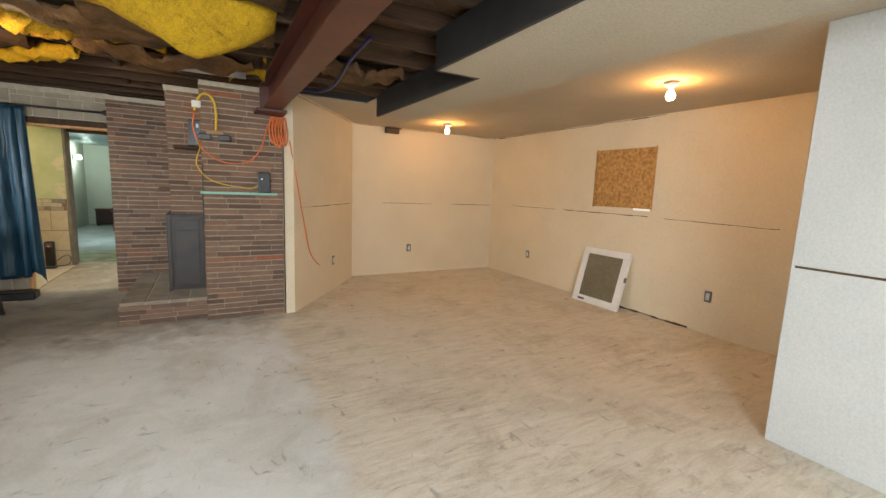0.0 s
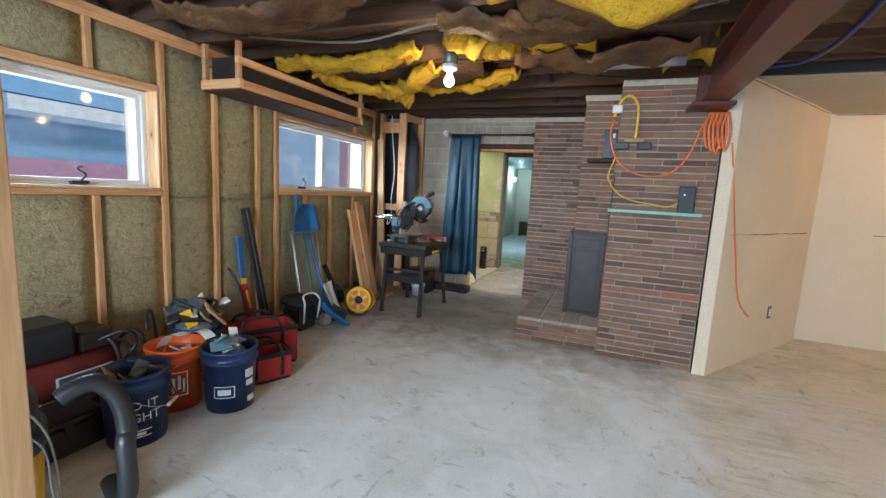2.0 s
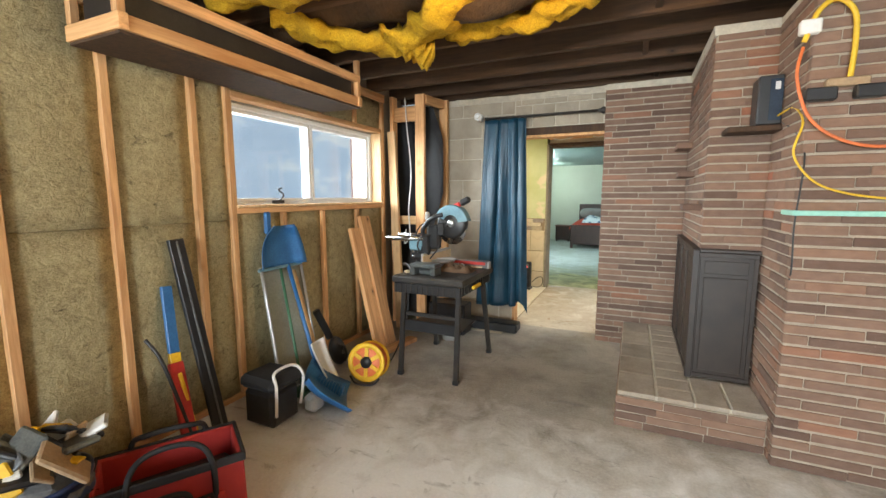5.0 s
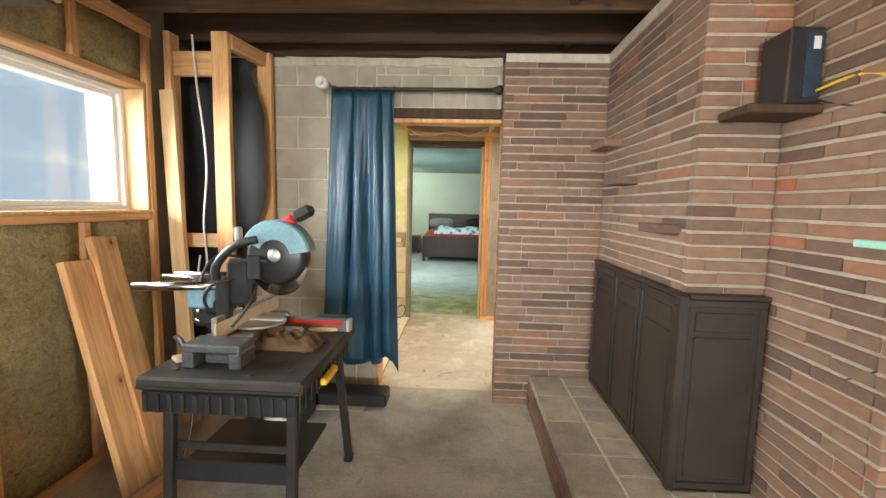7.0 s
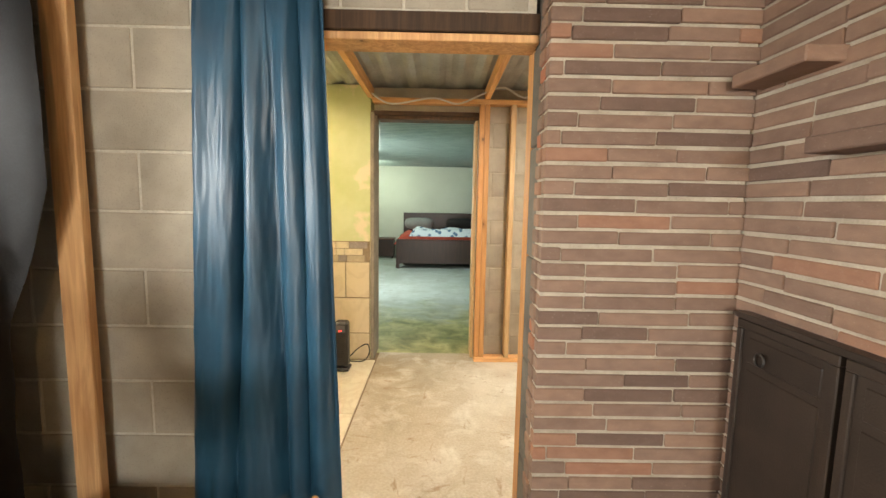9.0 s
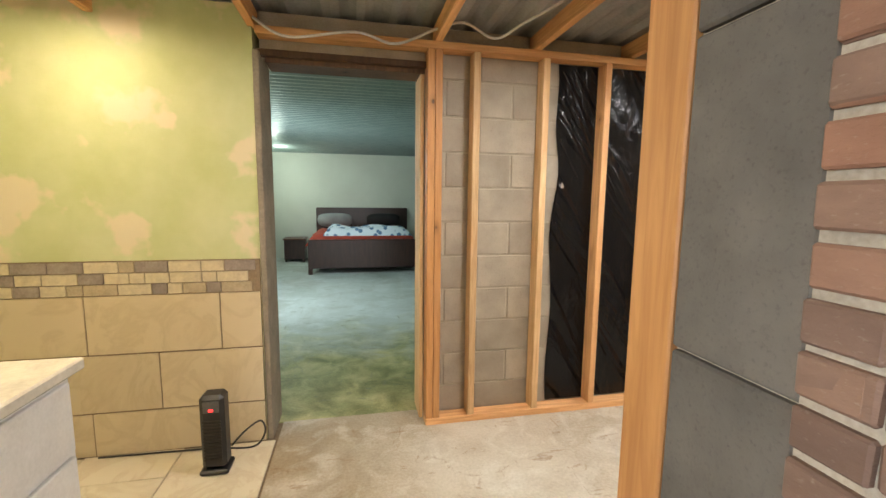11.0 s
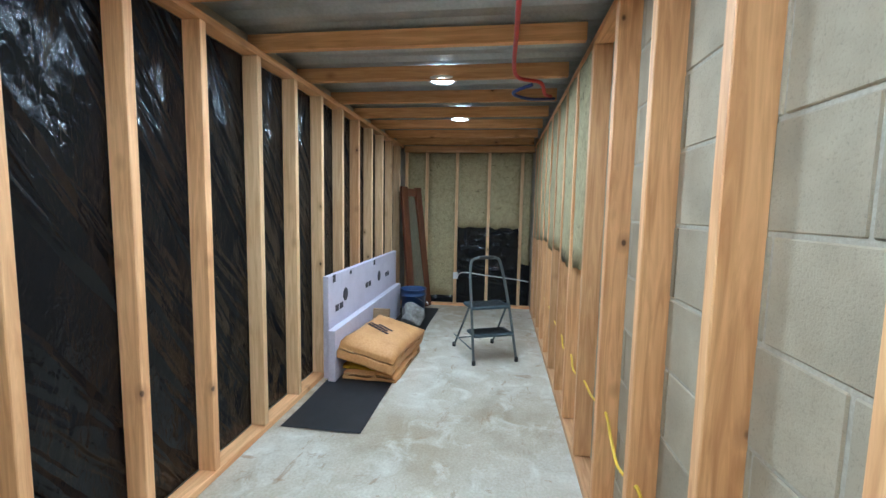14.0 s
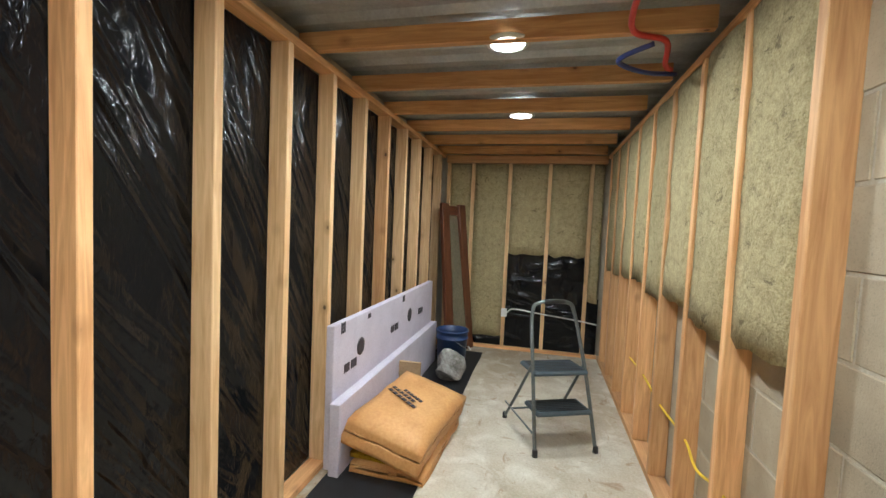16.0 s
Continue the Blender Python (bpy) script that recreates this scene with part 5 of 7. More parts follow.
def bucket(place, h=0.37, r0=0.128, r1=0.150, material=None, label="", group="plastic buckets", handle=0, tilt=None):
    b = thing("bucket", place, label, "bucket", group)
    prof = [(r0 - 0.006, 0.006), (r0, 0.0), (r0 + (r1 - r0) * 0.8, h * 0.78), (r1 + 0.006, h * 0.785), (r1 + 0.006, h * 0.81), (r1 - 0.003, h * 0.82), (r1, h - 0.02), (r1 + 0.007, h - 0.018), (r1 + 0.007, h), (r1 - 0.003, h), (r1 - 0.004, h * 0.8), (r0 - 0.004, 0.012), (0.0, 0.012)]
    part("body", add_lathe(bmesh.new(), [(0.0, 0.006)] + prof, 40, Matrix.Translation(place)), material, b, "", True)
    x, y, z = place
    a = radians(handle)
    ux, uy = math.cos(a), math.sin(a)
    pts = []
    for k in range(9):
        t = math.pi * k / 8
        pts.append((x + ux * (r1 + 0.008) * math.cos(t) - uy * (r1 + 0.02) * math.sin(t), y + uy * (r1 + 0.008) * math.cos(t) + ux * (r1 + 0.02) * math.sin(t), z + h * 0.80 - 0.11 * math.sin(t)))
    tube("bail", pts, 0.0025, M_CHROME, b, "", 6, 4)
    mid = Vector(pts[4])
    d = (Vector(pts[5]) - Vector(pts[3])).normalized() * 0.045
    tube("grip", [mid - d, mid, mid + d], 0.009, M_WHITEP, b, "", 8, 3)
    return b


bucket((4.05, 7.78, 0.006), material=M_NAVY, label="navy blue plastic bucket with scraps on black underlay", handle=200)
bagm = plain("clear_plastic_bag", (0.30, 0.29, 0.27), (0.16, 0.15, 0.13), 0.25, 24, 90, 0.4)
bm = bmesh.new()
bmesh.ops.create_icosphere(bm, subdivisions=3, radius=0.13)
bmesh.ops.transform(bm, matrix=Matrix.Translation((3.72, 7.72, 0.135)), verts=bm.verts)
rough_up(bm, 0.05, 8, 3)
for v in bm.verts:
    v.co.z = max(v.co.z, 0.006)
tagged(part("plastic_bag", bm, bagm), "crumpled clear plastic bag of offcuts", "bag")

# old frame leaning in the far corner
leaf = thing("leaning_door_frame", (4.6, 7.85, 0), "dark mahogany glazed frame leaning in the corner", "door frame")
la, lb = Vector((4.36, 7.86, 0.0)), Vector((4.50, 8.02, 1.60))
for off in (Vector((0, 0, 0)), Vector((0.36, -0.14, 0))):
    lumber("stile", la + off + Vector((0, 0, 0.01)), lb + off * 0.85, 0.12, 0.04, M_MAHOG, leaf, (0.9, -0.4, 0))
lumber("rail", la + Vector((0.05, -0.02, 0.12)), la + Vector((0.33, -0.12, 0.12)), 0.16, 0.036, M_MAHOG, leaf, (0, 0, 1))
lumber("rail", lb + Vector((0.05, -0.02, -0.07)), lb + Vector((0.28, -0.10, -0.07)), 0.10, 0.036, M_MAHOG, leaf, (0, 0, 1))
bm = bmesh.new()
q = [la + Vector((0.05, -0.015, 0.2)), la + Vector((0.33, -0.12, 0.2)), lb + Vector((0.27, -0.10, -0.12)), lb + Vector((0.05, -0.015, -0.12))]
bm.faces.new([bm.verts.new(p) for p in q])
r_ = bmesh.ops.extrude_face_region(bm, geom=bm.faces[:])
bmesh.ops.translate(bm, verts=[v for v in r_["geom"] if isinstance(v, bmesh.types.BMVert)], vec=(0.008, 0.012, 0))
part("pane", bm, M_FROST, leaf)

# folding step stool
stool = thing("step_ladder", (3.0, 6.88, 0), "two-step folding stool in grey metal", "step stool")
FL, FR, BL, BR = Vector((2.67, 6.965, 0.0)), Vector((2.835, 6.60, 0.0)), Vector((3.145, 7.185, 0.0)), Vector((3.31, 6.82, 0.0))
inn = (FR - FL).normalized()
back = (BL - FL).normalized()
up = Vector((0, 0, 1))
tl, tr = FL + inn * 0.05 + back * 0.26 + up * 0.86, FR - inn * 0.05 + back * 0.26 + up * 0.86
part("front_frame", add_tube(bmesh.new(), [FL + up * 0.01, FL + inn * 0.02 + back * 0.13 + up * 0.45, tl - up * 0.05, tl + inn * 0.06 + up * 0.03, tr - inn * 0.06 + up * 0.03, tr - up * 0.05, FR - inn * 0.02 + back * 0.13 + up * 0.45, FR + up * 0.01], 0.012, 10, 8), M_GREYMETAL, stool, "", True)
for a, b in ((BL, FL + inn * 0.02 + back * 0.16 + up * 0.50), (BR, FR - inn * 0.02 + back * 0.16 + up * 0.50)):
    tube("rear_leg", [a + up * 0.01, (a + b) / 2, b], 0.010, M_GREYMETAL, stool)
tube("brace", [BL * 0.75 + (FL + up * 0.5) * 0.25, BR * 0.75 + (FR + up * 0.5) * 0.25], 0.007, M_GREYMETAL, stool, "", 8, 2)
tube("brace", [FL + back * 0.05 + up * 0.12, BL + up * 0.12], 0.006, M_GREYMETAL, stool, "", 8, 2)
for z, off, dep in ((0.235, 0.035, 0.20), (0.465, 0.10, 0.24)):
    m = Matrix((inn, back, up)).transposed().to_4x4()
    m.translation = FL + back * off
    bm = bmesh.new()
    w = (FR - FL).length
    add_box(bm, 0.015, w - 0.015, 0.0, dep, z - 0.015, z + 0.015, 0.010, m)
    st = part("step", bm, M_TREAD, stool)
    bm = bmesh.new()
    for k in range(7):
        add_box(bm, 0.04, w - 0.04, 0.02 + k * dep / 8, 0.032 + k * dep / 8, z + 0.0155, z + 0.0185, 0, m)
    part("tread_rib", bm, M_PLASTIC, st)
for p in (FL, FR, BL, BR):
    lathe("foot", [(0.0, 0.0), (0.018, 0.0), (0.016, 0.04), (0.0, 0.042)], M_PLASTIC, p, stool, "", 12)
tube("grip", [tl + inn * 0.08 + up * 0.034, tr - inn * 0.08 + up * 0.034], 0.016, M_PLASTIC, stool, "", 10, 2)

# ---- main room: ceiling things ----
random.seed(11)


def hanging_batt(x0, x1, y, sag, seed, material, width=0.36, z=2.43, name="batt", end_drop=0.0):
    """A batt sagging out of a joist bay."""
    n = max(6, int((x1 - x0) / 0.08))

    def f(u, v):
        a = v * 2 - 1
        s = sag * (0.55 + 0.6 * noise.noise(Vector((u * (x1 - x0) * 1.6, seed, 0)))) * (1 - abs(a) ** 2.2)
        e = max(0.0, 1 - 7 * min(u, 1 - u))
        w = width * (0.5 + 0.06 * noise.noise(Vector((u * 6, v, seed + 4))))
        return Vector((x0 + u * (x1 - x0), y + a * w, z - s - 0.04 * noise.noise(Vector((u * (x1 - x0) * 5, v * 4, seed))) - end_drop * e))
    bm = grid_sheet(n, 8, f)
    made = bmesh.ops.extrude_face_region(bm, geom=bm.faces[:])
    bmesh.ops.translate(bm, verts=[v for v in made["geom"] if isinstance(v, bmesh.types.BMVert)], vec=(0, 0, 0.05))
    return part(name, bm, material, None, "", True)


for k in range(16):
    y = -2.075 + 0.41 * k
    if y > 4.2:
        continue
    for x0, x1 in ((-3.0, -1.0), (-0.95, 0.50), (0.78, 1.5 if y < 2.9 else 1.93)):
        sag = random.choice((0.03, 0.08, 0.12, 0.18, 0.28))
        tagged(hanging_batt(x0, x1, y, sag, k * 3 + x0, M_KRAFTSHADE, random.uniform(0.34, 0.44)), "brown kraft faced batt sagging between joists", "insulation", "ceiling batts")
for x0, x1, y, sag, end in ((-0.60, 0.48, 2.70, 0.40, 0.02), (-0.95, -0.15, 3.70, 0.20, 0.03), (0.28, 0.56, 4.0, 0.26, 0.05), (-2.4, -1.7, 1.95, 0.20, 0.06), (-1.0, -0.2, 1.2, 0.18, 0.03)):
    tagged(hanging_batt(x0, x1, y, sag, x0 * 7 + y, M_YELLOW, 0.34, 2.43, "loose_batt", end), "bright yellow fibreglass batt hanging loose", "insulation", "loose yellow batts")


def drape(name, pts, width, seed, material, label, thick=0.035, group="loose yellow batts"):
    """A ragged ribbon of batt along a line, with a torn lower edge."""
    line = spline(pts, 8)
    n = len(line) - 1

    def f(u, v):
        i = min(int(u * n), n - 1)
        p = line[i].lerp(line[i + 1], u * n - i)
        t = (line[i + 1] - line[i]).normalized()
        side = Vector((-t.y, t.x, 0)).normalized()
        w = width * (0.5 + 0.42 * noise.noise(Vector((u * 9, seed, v * 2)))) * (0.45 + 0.55 * min(1, 5 * min(u, 1 - u)))
        a = v * 2 - 1
        lift = 0.05 * (1 - a * a) + 0.05 * noise.noise(Vector((u * 7, v * 3, seed + 9))) + 0.03 * noise.noise(Vector((u * 25, v * 9, seed + 3)))
        return p + side * a * w + Vector((0, 0, -lift))
    bm = grid_sheet(max(14, n * 2), 8, f)
    made = bmesh.ops.extrude_face_region(bm, geom=bm.faces[:])
    bmesh.ops.translate(bm, verts=[q for q in made["geom"] if isinstance(q, bmesh.types.BMVert)], vec=(0, 0, thick))
    return tagged(part(name, bm, material, None, "", True), label, "insulation", group)


YL = "bright yellow fibreglass batt torn and hanging loose"
drape("loose_batt", [(-2.62, 3.52, 2.31), (-2.2, 3.55, 2.28), (-1.7, 3.52, 2.27), (-1.30, 3.42, 2.31)], 0.22, 1.0, M_YELLOW, YL)
drape("loose_batt", [(-2.55, 3.85, 2.33), (-2.30, 4.05, 2.26), (-1.95, 4.22, 2.22), (-1.60, 4.05, 2.24), (-1.32, 3.78, 2.30)], 0.24, 2.0, M_YELLOW, YL)
drape("loose_batt", [(-1.95, 4.16, 2.24), (-1.86, 4.28, 2.19), (-1.80, 4.36, 2.17)], 0.20, 3.0, M_YELLOW, YL)
drape("loose_batt", [(-1.70, 4.36, 2.30), (-1.2, 4.36, 2.28), (-0.75, 4.12, 2.31)], 0.16, 4.0, M_YELLOW, YL)
drape("loose_batt", [(-1.02, 3.28, 2.33), (-0.90, 3.45, 2.29), (-0.68, 3.62, 2.32)], 0.26, 5.0, M_YELLOW, YL)
BR = "torn brown kraft facing hanging from the joists"
for k, pts in enumerate(([(-1.0, 3.05, 2.32), (-0.4, 3.15, 2.26), (0.3, 3.05, 2.31)], [(-2.6, 2.55, 2.33), (-1.9, 2.65, 2.25), (-1.2, 2.55, 2.32)], [(-0.7, 3.75, 2.33), (-0.2, 3.85, 2.27), (0.45, 3.7, 2.32)],
                        [(-0.5, 2.95, 2.32), (0.0, 2.92, 2.24), (0.5, 2.86, 2.31)], [(-2.3, 1.6, 2.33), (-1.5, 1.5, 2.26), (-0.6, 1.62, 2.32)], [(0.85, 3.2, 2.33), (1.2, 3.3, 2.26), (1.55, 3.2, 2.32)])):
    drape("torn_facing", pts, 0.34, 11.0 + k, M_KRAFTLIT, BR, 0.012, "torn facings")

duct = thing("flue_pipe", (0.1, 3.9, 2.3), "short grey metal pipe under the joists", "pipe")
tube("pipe", [(-0.10, 3.90, 2.285), (0.40, 3.88, 2.285)], 0.055, M_DECK, duct, "", 16, 2)
tube("collar", [(-0.16, 3.90, 2.285), (-0.08, 3.90, 2.285)], 0.066, M_ALU, duct, "", 16, 2)
tube("strap", [(0.2, 3.89, 2.285), (0.22, 3.89, 2.36), (0.2, 3.89, 2.42)], 0.008, M_DECK, duct)
for pts, mt, lab in (([(1.03, 2.5, 2.31), (1.02, 2.9, 2.27), (1.06, 3.5, 2.22), (1.05, 3.95, 2.24), (0.9, 4.15, 2.27), (0.8, 4.3, 2.3)], M_BLUECORD, "dark blue hose slung under the joists"),
                     ([(-2.4, 3.0, 2.32), (-1.6, 3.1, 2.26), (-0.9, 3.05, 2.31), (0.0, 3.15, 2.27), (0.5, 3.1, 2.31)], M_CABLE, "grey cable slung under the joists"),
                     ([(-1.1, 3.52, 2.25), (-0.7, 3.75, 2.27), (-0.2, 4.05, 2.24), (0.2, 4.3, 2.27)], M_PLASTIC, "dark lamp cord slung under the joists")):
    tagged(tube("cable", pts, 0.008 if mt is not M_BLUECORD else 0.013, mt), lab, "cable", "slung cables")


def bulb(x, y, z, top, label):
    b = thing("ceiling_bulb", (x, y, z), label, "bulb lamp", "bare bulbs")
    lathe("holder", [(0.0, 0.052), (0.022, 0.052), (0.028, 0.066), (0.050, 0.070), (0.052, top - z - 0.004), (0.0, top - z - 0.003)], M_WHITEP, (x, y, z), b, "white lampholder", 24)
    g = lathe("glass", [(0.0, -0.045), (0.02, -0.041), (0.033, -0.025), (0.036, -0.005), (0.028, 0.018), (0.016, 0.038), (0.015, 0.051)], M_BULB, (x, y, z), b, "lit glass bulb", 20)
    g.visible_shadow = False


bulb(-1.10, 3.52, 2.11, 2.215, "lit bare bulb under the old joists")
bulb(3.05, 5.10, 2.19, 2.289, "lit bare bulb on the drywall ceiling")
bulb(3.36, 2.00, 2.19, 2.289, "lit bare bulb on the drywall ceiling")
part_ = tagged(lathe("junction_box", [(0.0, 0.0), (0.052, 0.0), (0.056, 0.008), (0.056, 0.20), (0.0, 0.20)], M_GREYMETAL, (-1.10, 3.52, 2.216)), "grey round ceiling junction box above the bulb", "junction box")

# ---- finished corner: sockets, hatch, window sash ----


def socket(m, label="white wall socket in a cut-out"):
    s = thing("wall_socket", m.translation, label, "socket", "wall sockets")
    s.matrix_basis = m
    for name, mt, rows in (("box", M_GREY, [(-0.036, 0.036, -0.002, 0.003, -0.058, 0.058)]), ("receptacle", M_WHITEP, [(-0.017, 0.017, 0.003, 0.010, -0.034, 0.034)]), ("slot", M_BLACK, [(-0.006, -0.003, 0.010, 0.0112, 0.012, 0.022)]), ("slot", M_BLACK, [(0.003, 0.006, 0.010, 0.0112, 0.012, 0.022)]), ("slot", M_BLACK, [(-0.006, -0.003, 0.010, 0.0112, -0.022, -0.012)]), ("slot", M_BLACK, [(0.003, 0.006, 0.010, 0.0112, -0.022, -0.012)])):
        ob = new(name, mesh_of(name, boxes(*rows, bevel=0.002 if name == "receptacle" else 0), mt))
        ob.parent = s
    return s


socket(pose(4.518, 4.94, 0.40, 0, 0, 90))
socket(pose(4.518, 2.13, 0.39, 0, 0, 90))
socket(pose(2.91, 5.998, 0.41, 0, 0, 180))
socket(Matrix.Translation((1.50, 5.284, 0.39)) @ pose(0, 0, 0, 0, 0, 180 + 54.8))
vent = thing("wall_vent", (2.57, 5.99, 2.23), "small dark open vent box high on the drywall", "vent")
part("box", boxes((2.46, 2.68, 5.94, 5.999, 2.19, 2.275), bevel=0.003), M_BLACK, vent)
part("flap", boxes((2.52, 2.70, 5.90, 5.94, 2.255, 2.27), bevel=0.002), M_OLD, vent)

hatch = thing("boarded_opening", (4.51, 3.28, 1.22), "rough strand board over a wall opening", "boarded window")
part("board", boxes((4.505, 4.519, 2.88, 3.68, 1.235, 1.94), bevel=0.002), M_OSB, hatch)
part("lining", boxes((4.50, 4.519, 3.685, 3.705, 1.23, 1.95), bevel=0.002), M_OSB, hatch)
part("lining", boxes((4.50, 4.519, 2.86, 2.875, 1.23, 1.95), bevel=0.002), M_OSB, hatch)
part("lower_gap", boxes((4.512, 4.519, 2.88, 3.1, 1.217, 1.232), bevel=0.001), glow("daylight_gap", (0.9, 0.95, 1.0), 1.2), hatch)
for y in (2.93, 3.63):
    for z in (1.28, 1.9):
        lathe("screw", [(0.0, 0), (0.008, 0), (0.006, 0.003), (0.0, 0.003)], M_BLACK, (4.505, y, z), hatch, "", 8, pose(0, 0, 0, 0, -90, 0))

sash_ = thing("window_sash", (4.33, 3.38, 0), "loose white window sash leaning against drywall", "window sash")
m = Matrix.Translation((4.30, 3.04, 0.0)) @ pose(0, 0, 0, 0, 14.5, 0)
for rows, nm, mt in (([(0, 0.045, 0, 0.70, 0, 0.085), (0, 0.045, 0, 0.70, 0.64, 0.72), (0, 0.045, 0, 0.085, 0.085, 0.64), (0, 0.045, 0.615, 0.70, 0.085, 0.64)], "frame", M_VINYL), ([(0.016, 0.028, 0.08, 0.62, 0.08, 0.645)], "pane", M_FROST), ([(-0.012, 0.0, 0.50, 0.60, 0.03, 0.05)], "latch", M_BLACK), ([(-0.004, 0.03, -0.012, 0.0, 0.36, 0.42)], "side_latch", M_GREY)):
    bm = bmesh.new()
    for r in rows:
        add_box(bm, *r, bevel=0.004 if nm == "frame" else 0.001, m=m)
    part(nm, bm, mt, sash_)

# ---- doorway curtain ----
rod = thing("curtain_rod", (-1.5, 6.11, 2.10), "black curtain rod across the doorway", "curtain rod")
tube("rod", [(-2.03, 6.10, 2.10), (-0.91, 6.10, 2.10)], 0.012, M_BLACK, rod, "", 12, 2)
lathe("finial", [(0.0, 0), (0.02, 0.003), (0.03, 0.012), (0.032, 0.03), (0.018, 0.05), (0.014, 0.07)], M_BLACK, (-0.905, 6.10, 2.10), rod, "", 16, pose(0, 0, 0, 0, -90, 0))
lathe("pipe_end", [(0.026, 0.0), (0.036, 0.0), (0.036, 0.10), (0.026, 0.10), (0.026, 0.0)], M_WHITEP, (-2.075, 6.06, 2.105), rod, "white plastic pipe end", 20, pose(0, 0, 0, 90, 0, 0))
part("bracket", boxes((-2.045, -2.015, 6.09, 6.205, 2.085, 2.115), bevel=0.003), M_BLACK, rod)


def curtain_point(u, v):
    top, bot = (-2.04, -1.615), (-2.13, -1.58)
    s = 1 - v
    x = (top[0] + (bot[0] - top[0]) * s) + u * ((top[1] - top[0]) + ((bot[1] - bot[0]) - (top[1] - top[0])) * s)
    w = u + 0.055 * math.sin(6.1 * u + 0.8 + 0.9 * v) + 0.03 * math.sin(14.0 * u + 2.0 - 1.4 * v)
    ph = w * 2 * math.pi * 4.2 + 1.6 * noise.noise(Vector((u * 2.6, v * 1.3, 1)))
    amp = (0.020 + 0.018 * s) * (0.75 + 1.3 * noise.noise(Vector((u * 4.2, v * 1.6, 7)))) + 0.006 * math.sin(w * 70) * max(0.0, v - 0.6)
    z0 = 0.22 - 0.10 * max(0, u - 0.92) * 10 + 0.06 * max(0, 1 - abs(u - 0.86) * 12) - 0.03 * (1 - u)
    return Vector((x + 0.012 * math.cos(ph), 6.10 + amp * math.sin(ph) + 0.006 * noise.noise(Vector((u * 30, v * 24, 2))), z0 + v * (2.085 - z0)))


cur = tagged(part("curtain", grid_sheet(110, 40, curtain_point), M_CURTAIN, None, "", True), "dark blue cloth curtain hanging from a black rod", "curtain")
mod = cur.modifiers.new("thick", "SOLIDIFY")
mod.thickness = 0.002
for k in range(7):
    x = -2.02 + 0.066 * k
    part("curtain_ring", add_tube(bmesh.new(), [(x, 6.10 + 0.017 * math.cos(a), 2.098 + 0.019 * math.sin(a)) for a in [2 * math.pi * j / 10 for j in range(10)]], 0.002, 6, 2), M_BLACK, cur)

# ---- mitre saw on its folding bench ----
bench = thing("workbench", (-1.9, 4.78, 0), "folding black plastic workbench with splayed legs", "workbench")
part("tabletop", boxes((-2.17, -1.63, 4.47, 5.12, 0.735, 0.78), bevel=0.008), M_BENCH, bench)
part("apron", boxes((-2.15, -1.65, 4.47, 4.50, 0.665, 0.735), (-2.15, -1.65, 5.07, 5.10, 0.665, 0.735), (-2.15, -2.12, 4.50, 5.07, 0.665, 0.735), (-1.68, -1.65, 4.50, 5.07, 0.665, 0.735), bevel=0.004), M_PLASTIC, bench)
for k in range(12):
    slab("apron_rib", M_BLACK, -2.14 + 0.041 * k, -2.128 + 0.041 * k, 4.462, 4.469, 0.67, 0.73, bench, 0.001)
    slab("apron_rib", M_BLACK, -1.649, -1.642, 4.49 + 0.05 * k, 4.502 + 0.05 * k, 0.67, 0.73, bench, 0.001)
for x0, y0, x1, y1 in ((-2.11, 4.55, -2.18, 4.60), (-1.69, 4.55, -1.73, 4.60), (-2.11, 5.03, -2.21, 5.29), (-1.69, 5.03, -1.71, 5.29)):
    lumber("leg", (x0, y0, 0.70), (x1, y1, 0.03), 0.035, 0.03, M_BLACK, bench)
    slab("foot", M_PLASTIC, x1 - 0.022, x1 + 0.022, y1 - 0.022, y1 + 0.022, 0.0, 0.035, bench, 0.006)
part("lower_tray", boxes((-2.17, -1.70, 4.575, 4.60, 0.36, 0.44), (-2.16, -1.72, 4.61, 4.98, 0.36, 0.375), bevel=0.005), M_PLASTIC, bench)
part("edge_groove", boxes((-2.162, -1.638, 4.464, 4.4695, 0.745, 0.752), (-1.6375, -1.6335, 4.475, 5.115, 0.745, 0.752)), M_BLACK, bench)
for hx, hy in ((-1.74, 4.62), (-1.70, 4.56), (-1.72, 4.74), (-1.68, 4.86), (-2.08, 4.54), (-1.82, 4.52)):
    lathe("dog_hole", [(0.0, 0.0), (0.011, 0.0), (0.013, 0.0012)], M_BLACK, (hx, hy, 0.7802), bench, "", 12)
part("cross_brace", boxes((-2.15, -1.70, 4.585, 4.60, 0.47, 0.50), bevel=0.004), M_BLACK, bench)
part("clamp", boxes((-1.64, -1.615, 4.66, 4.80, 0.69, 0.715), bevel=0.005), M_YELLOWP, bench, "yellow clamp lever")

saw = thing("mitre_saw", (-1.93, 4.85, 0.78), "sliding mitre saw with blue grey guard", "mitre saw")
R45 = Matrix.Translation((-1.99, 4.90, 0.78)) @ pose(0, 0, 0, 0, 0, 89)


def saw_part(name, mt, rows, bevel=0.006, parent=None, smooth=False, m=None):
    bm = bmesh.new()
    for r in rows:
        add_box(bm, *r, bevel=bevel, m=R45 if m is None else m)
    return part(name, bm, mt, parent or saw, "", smooth)


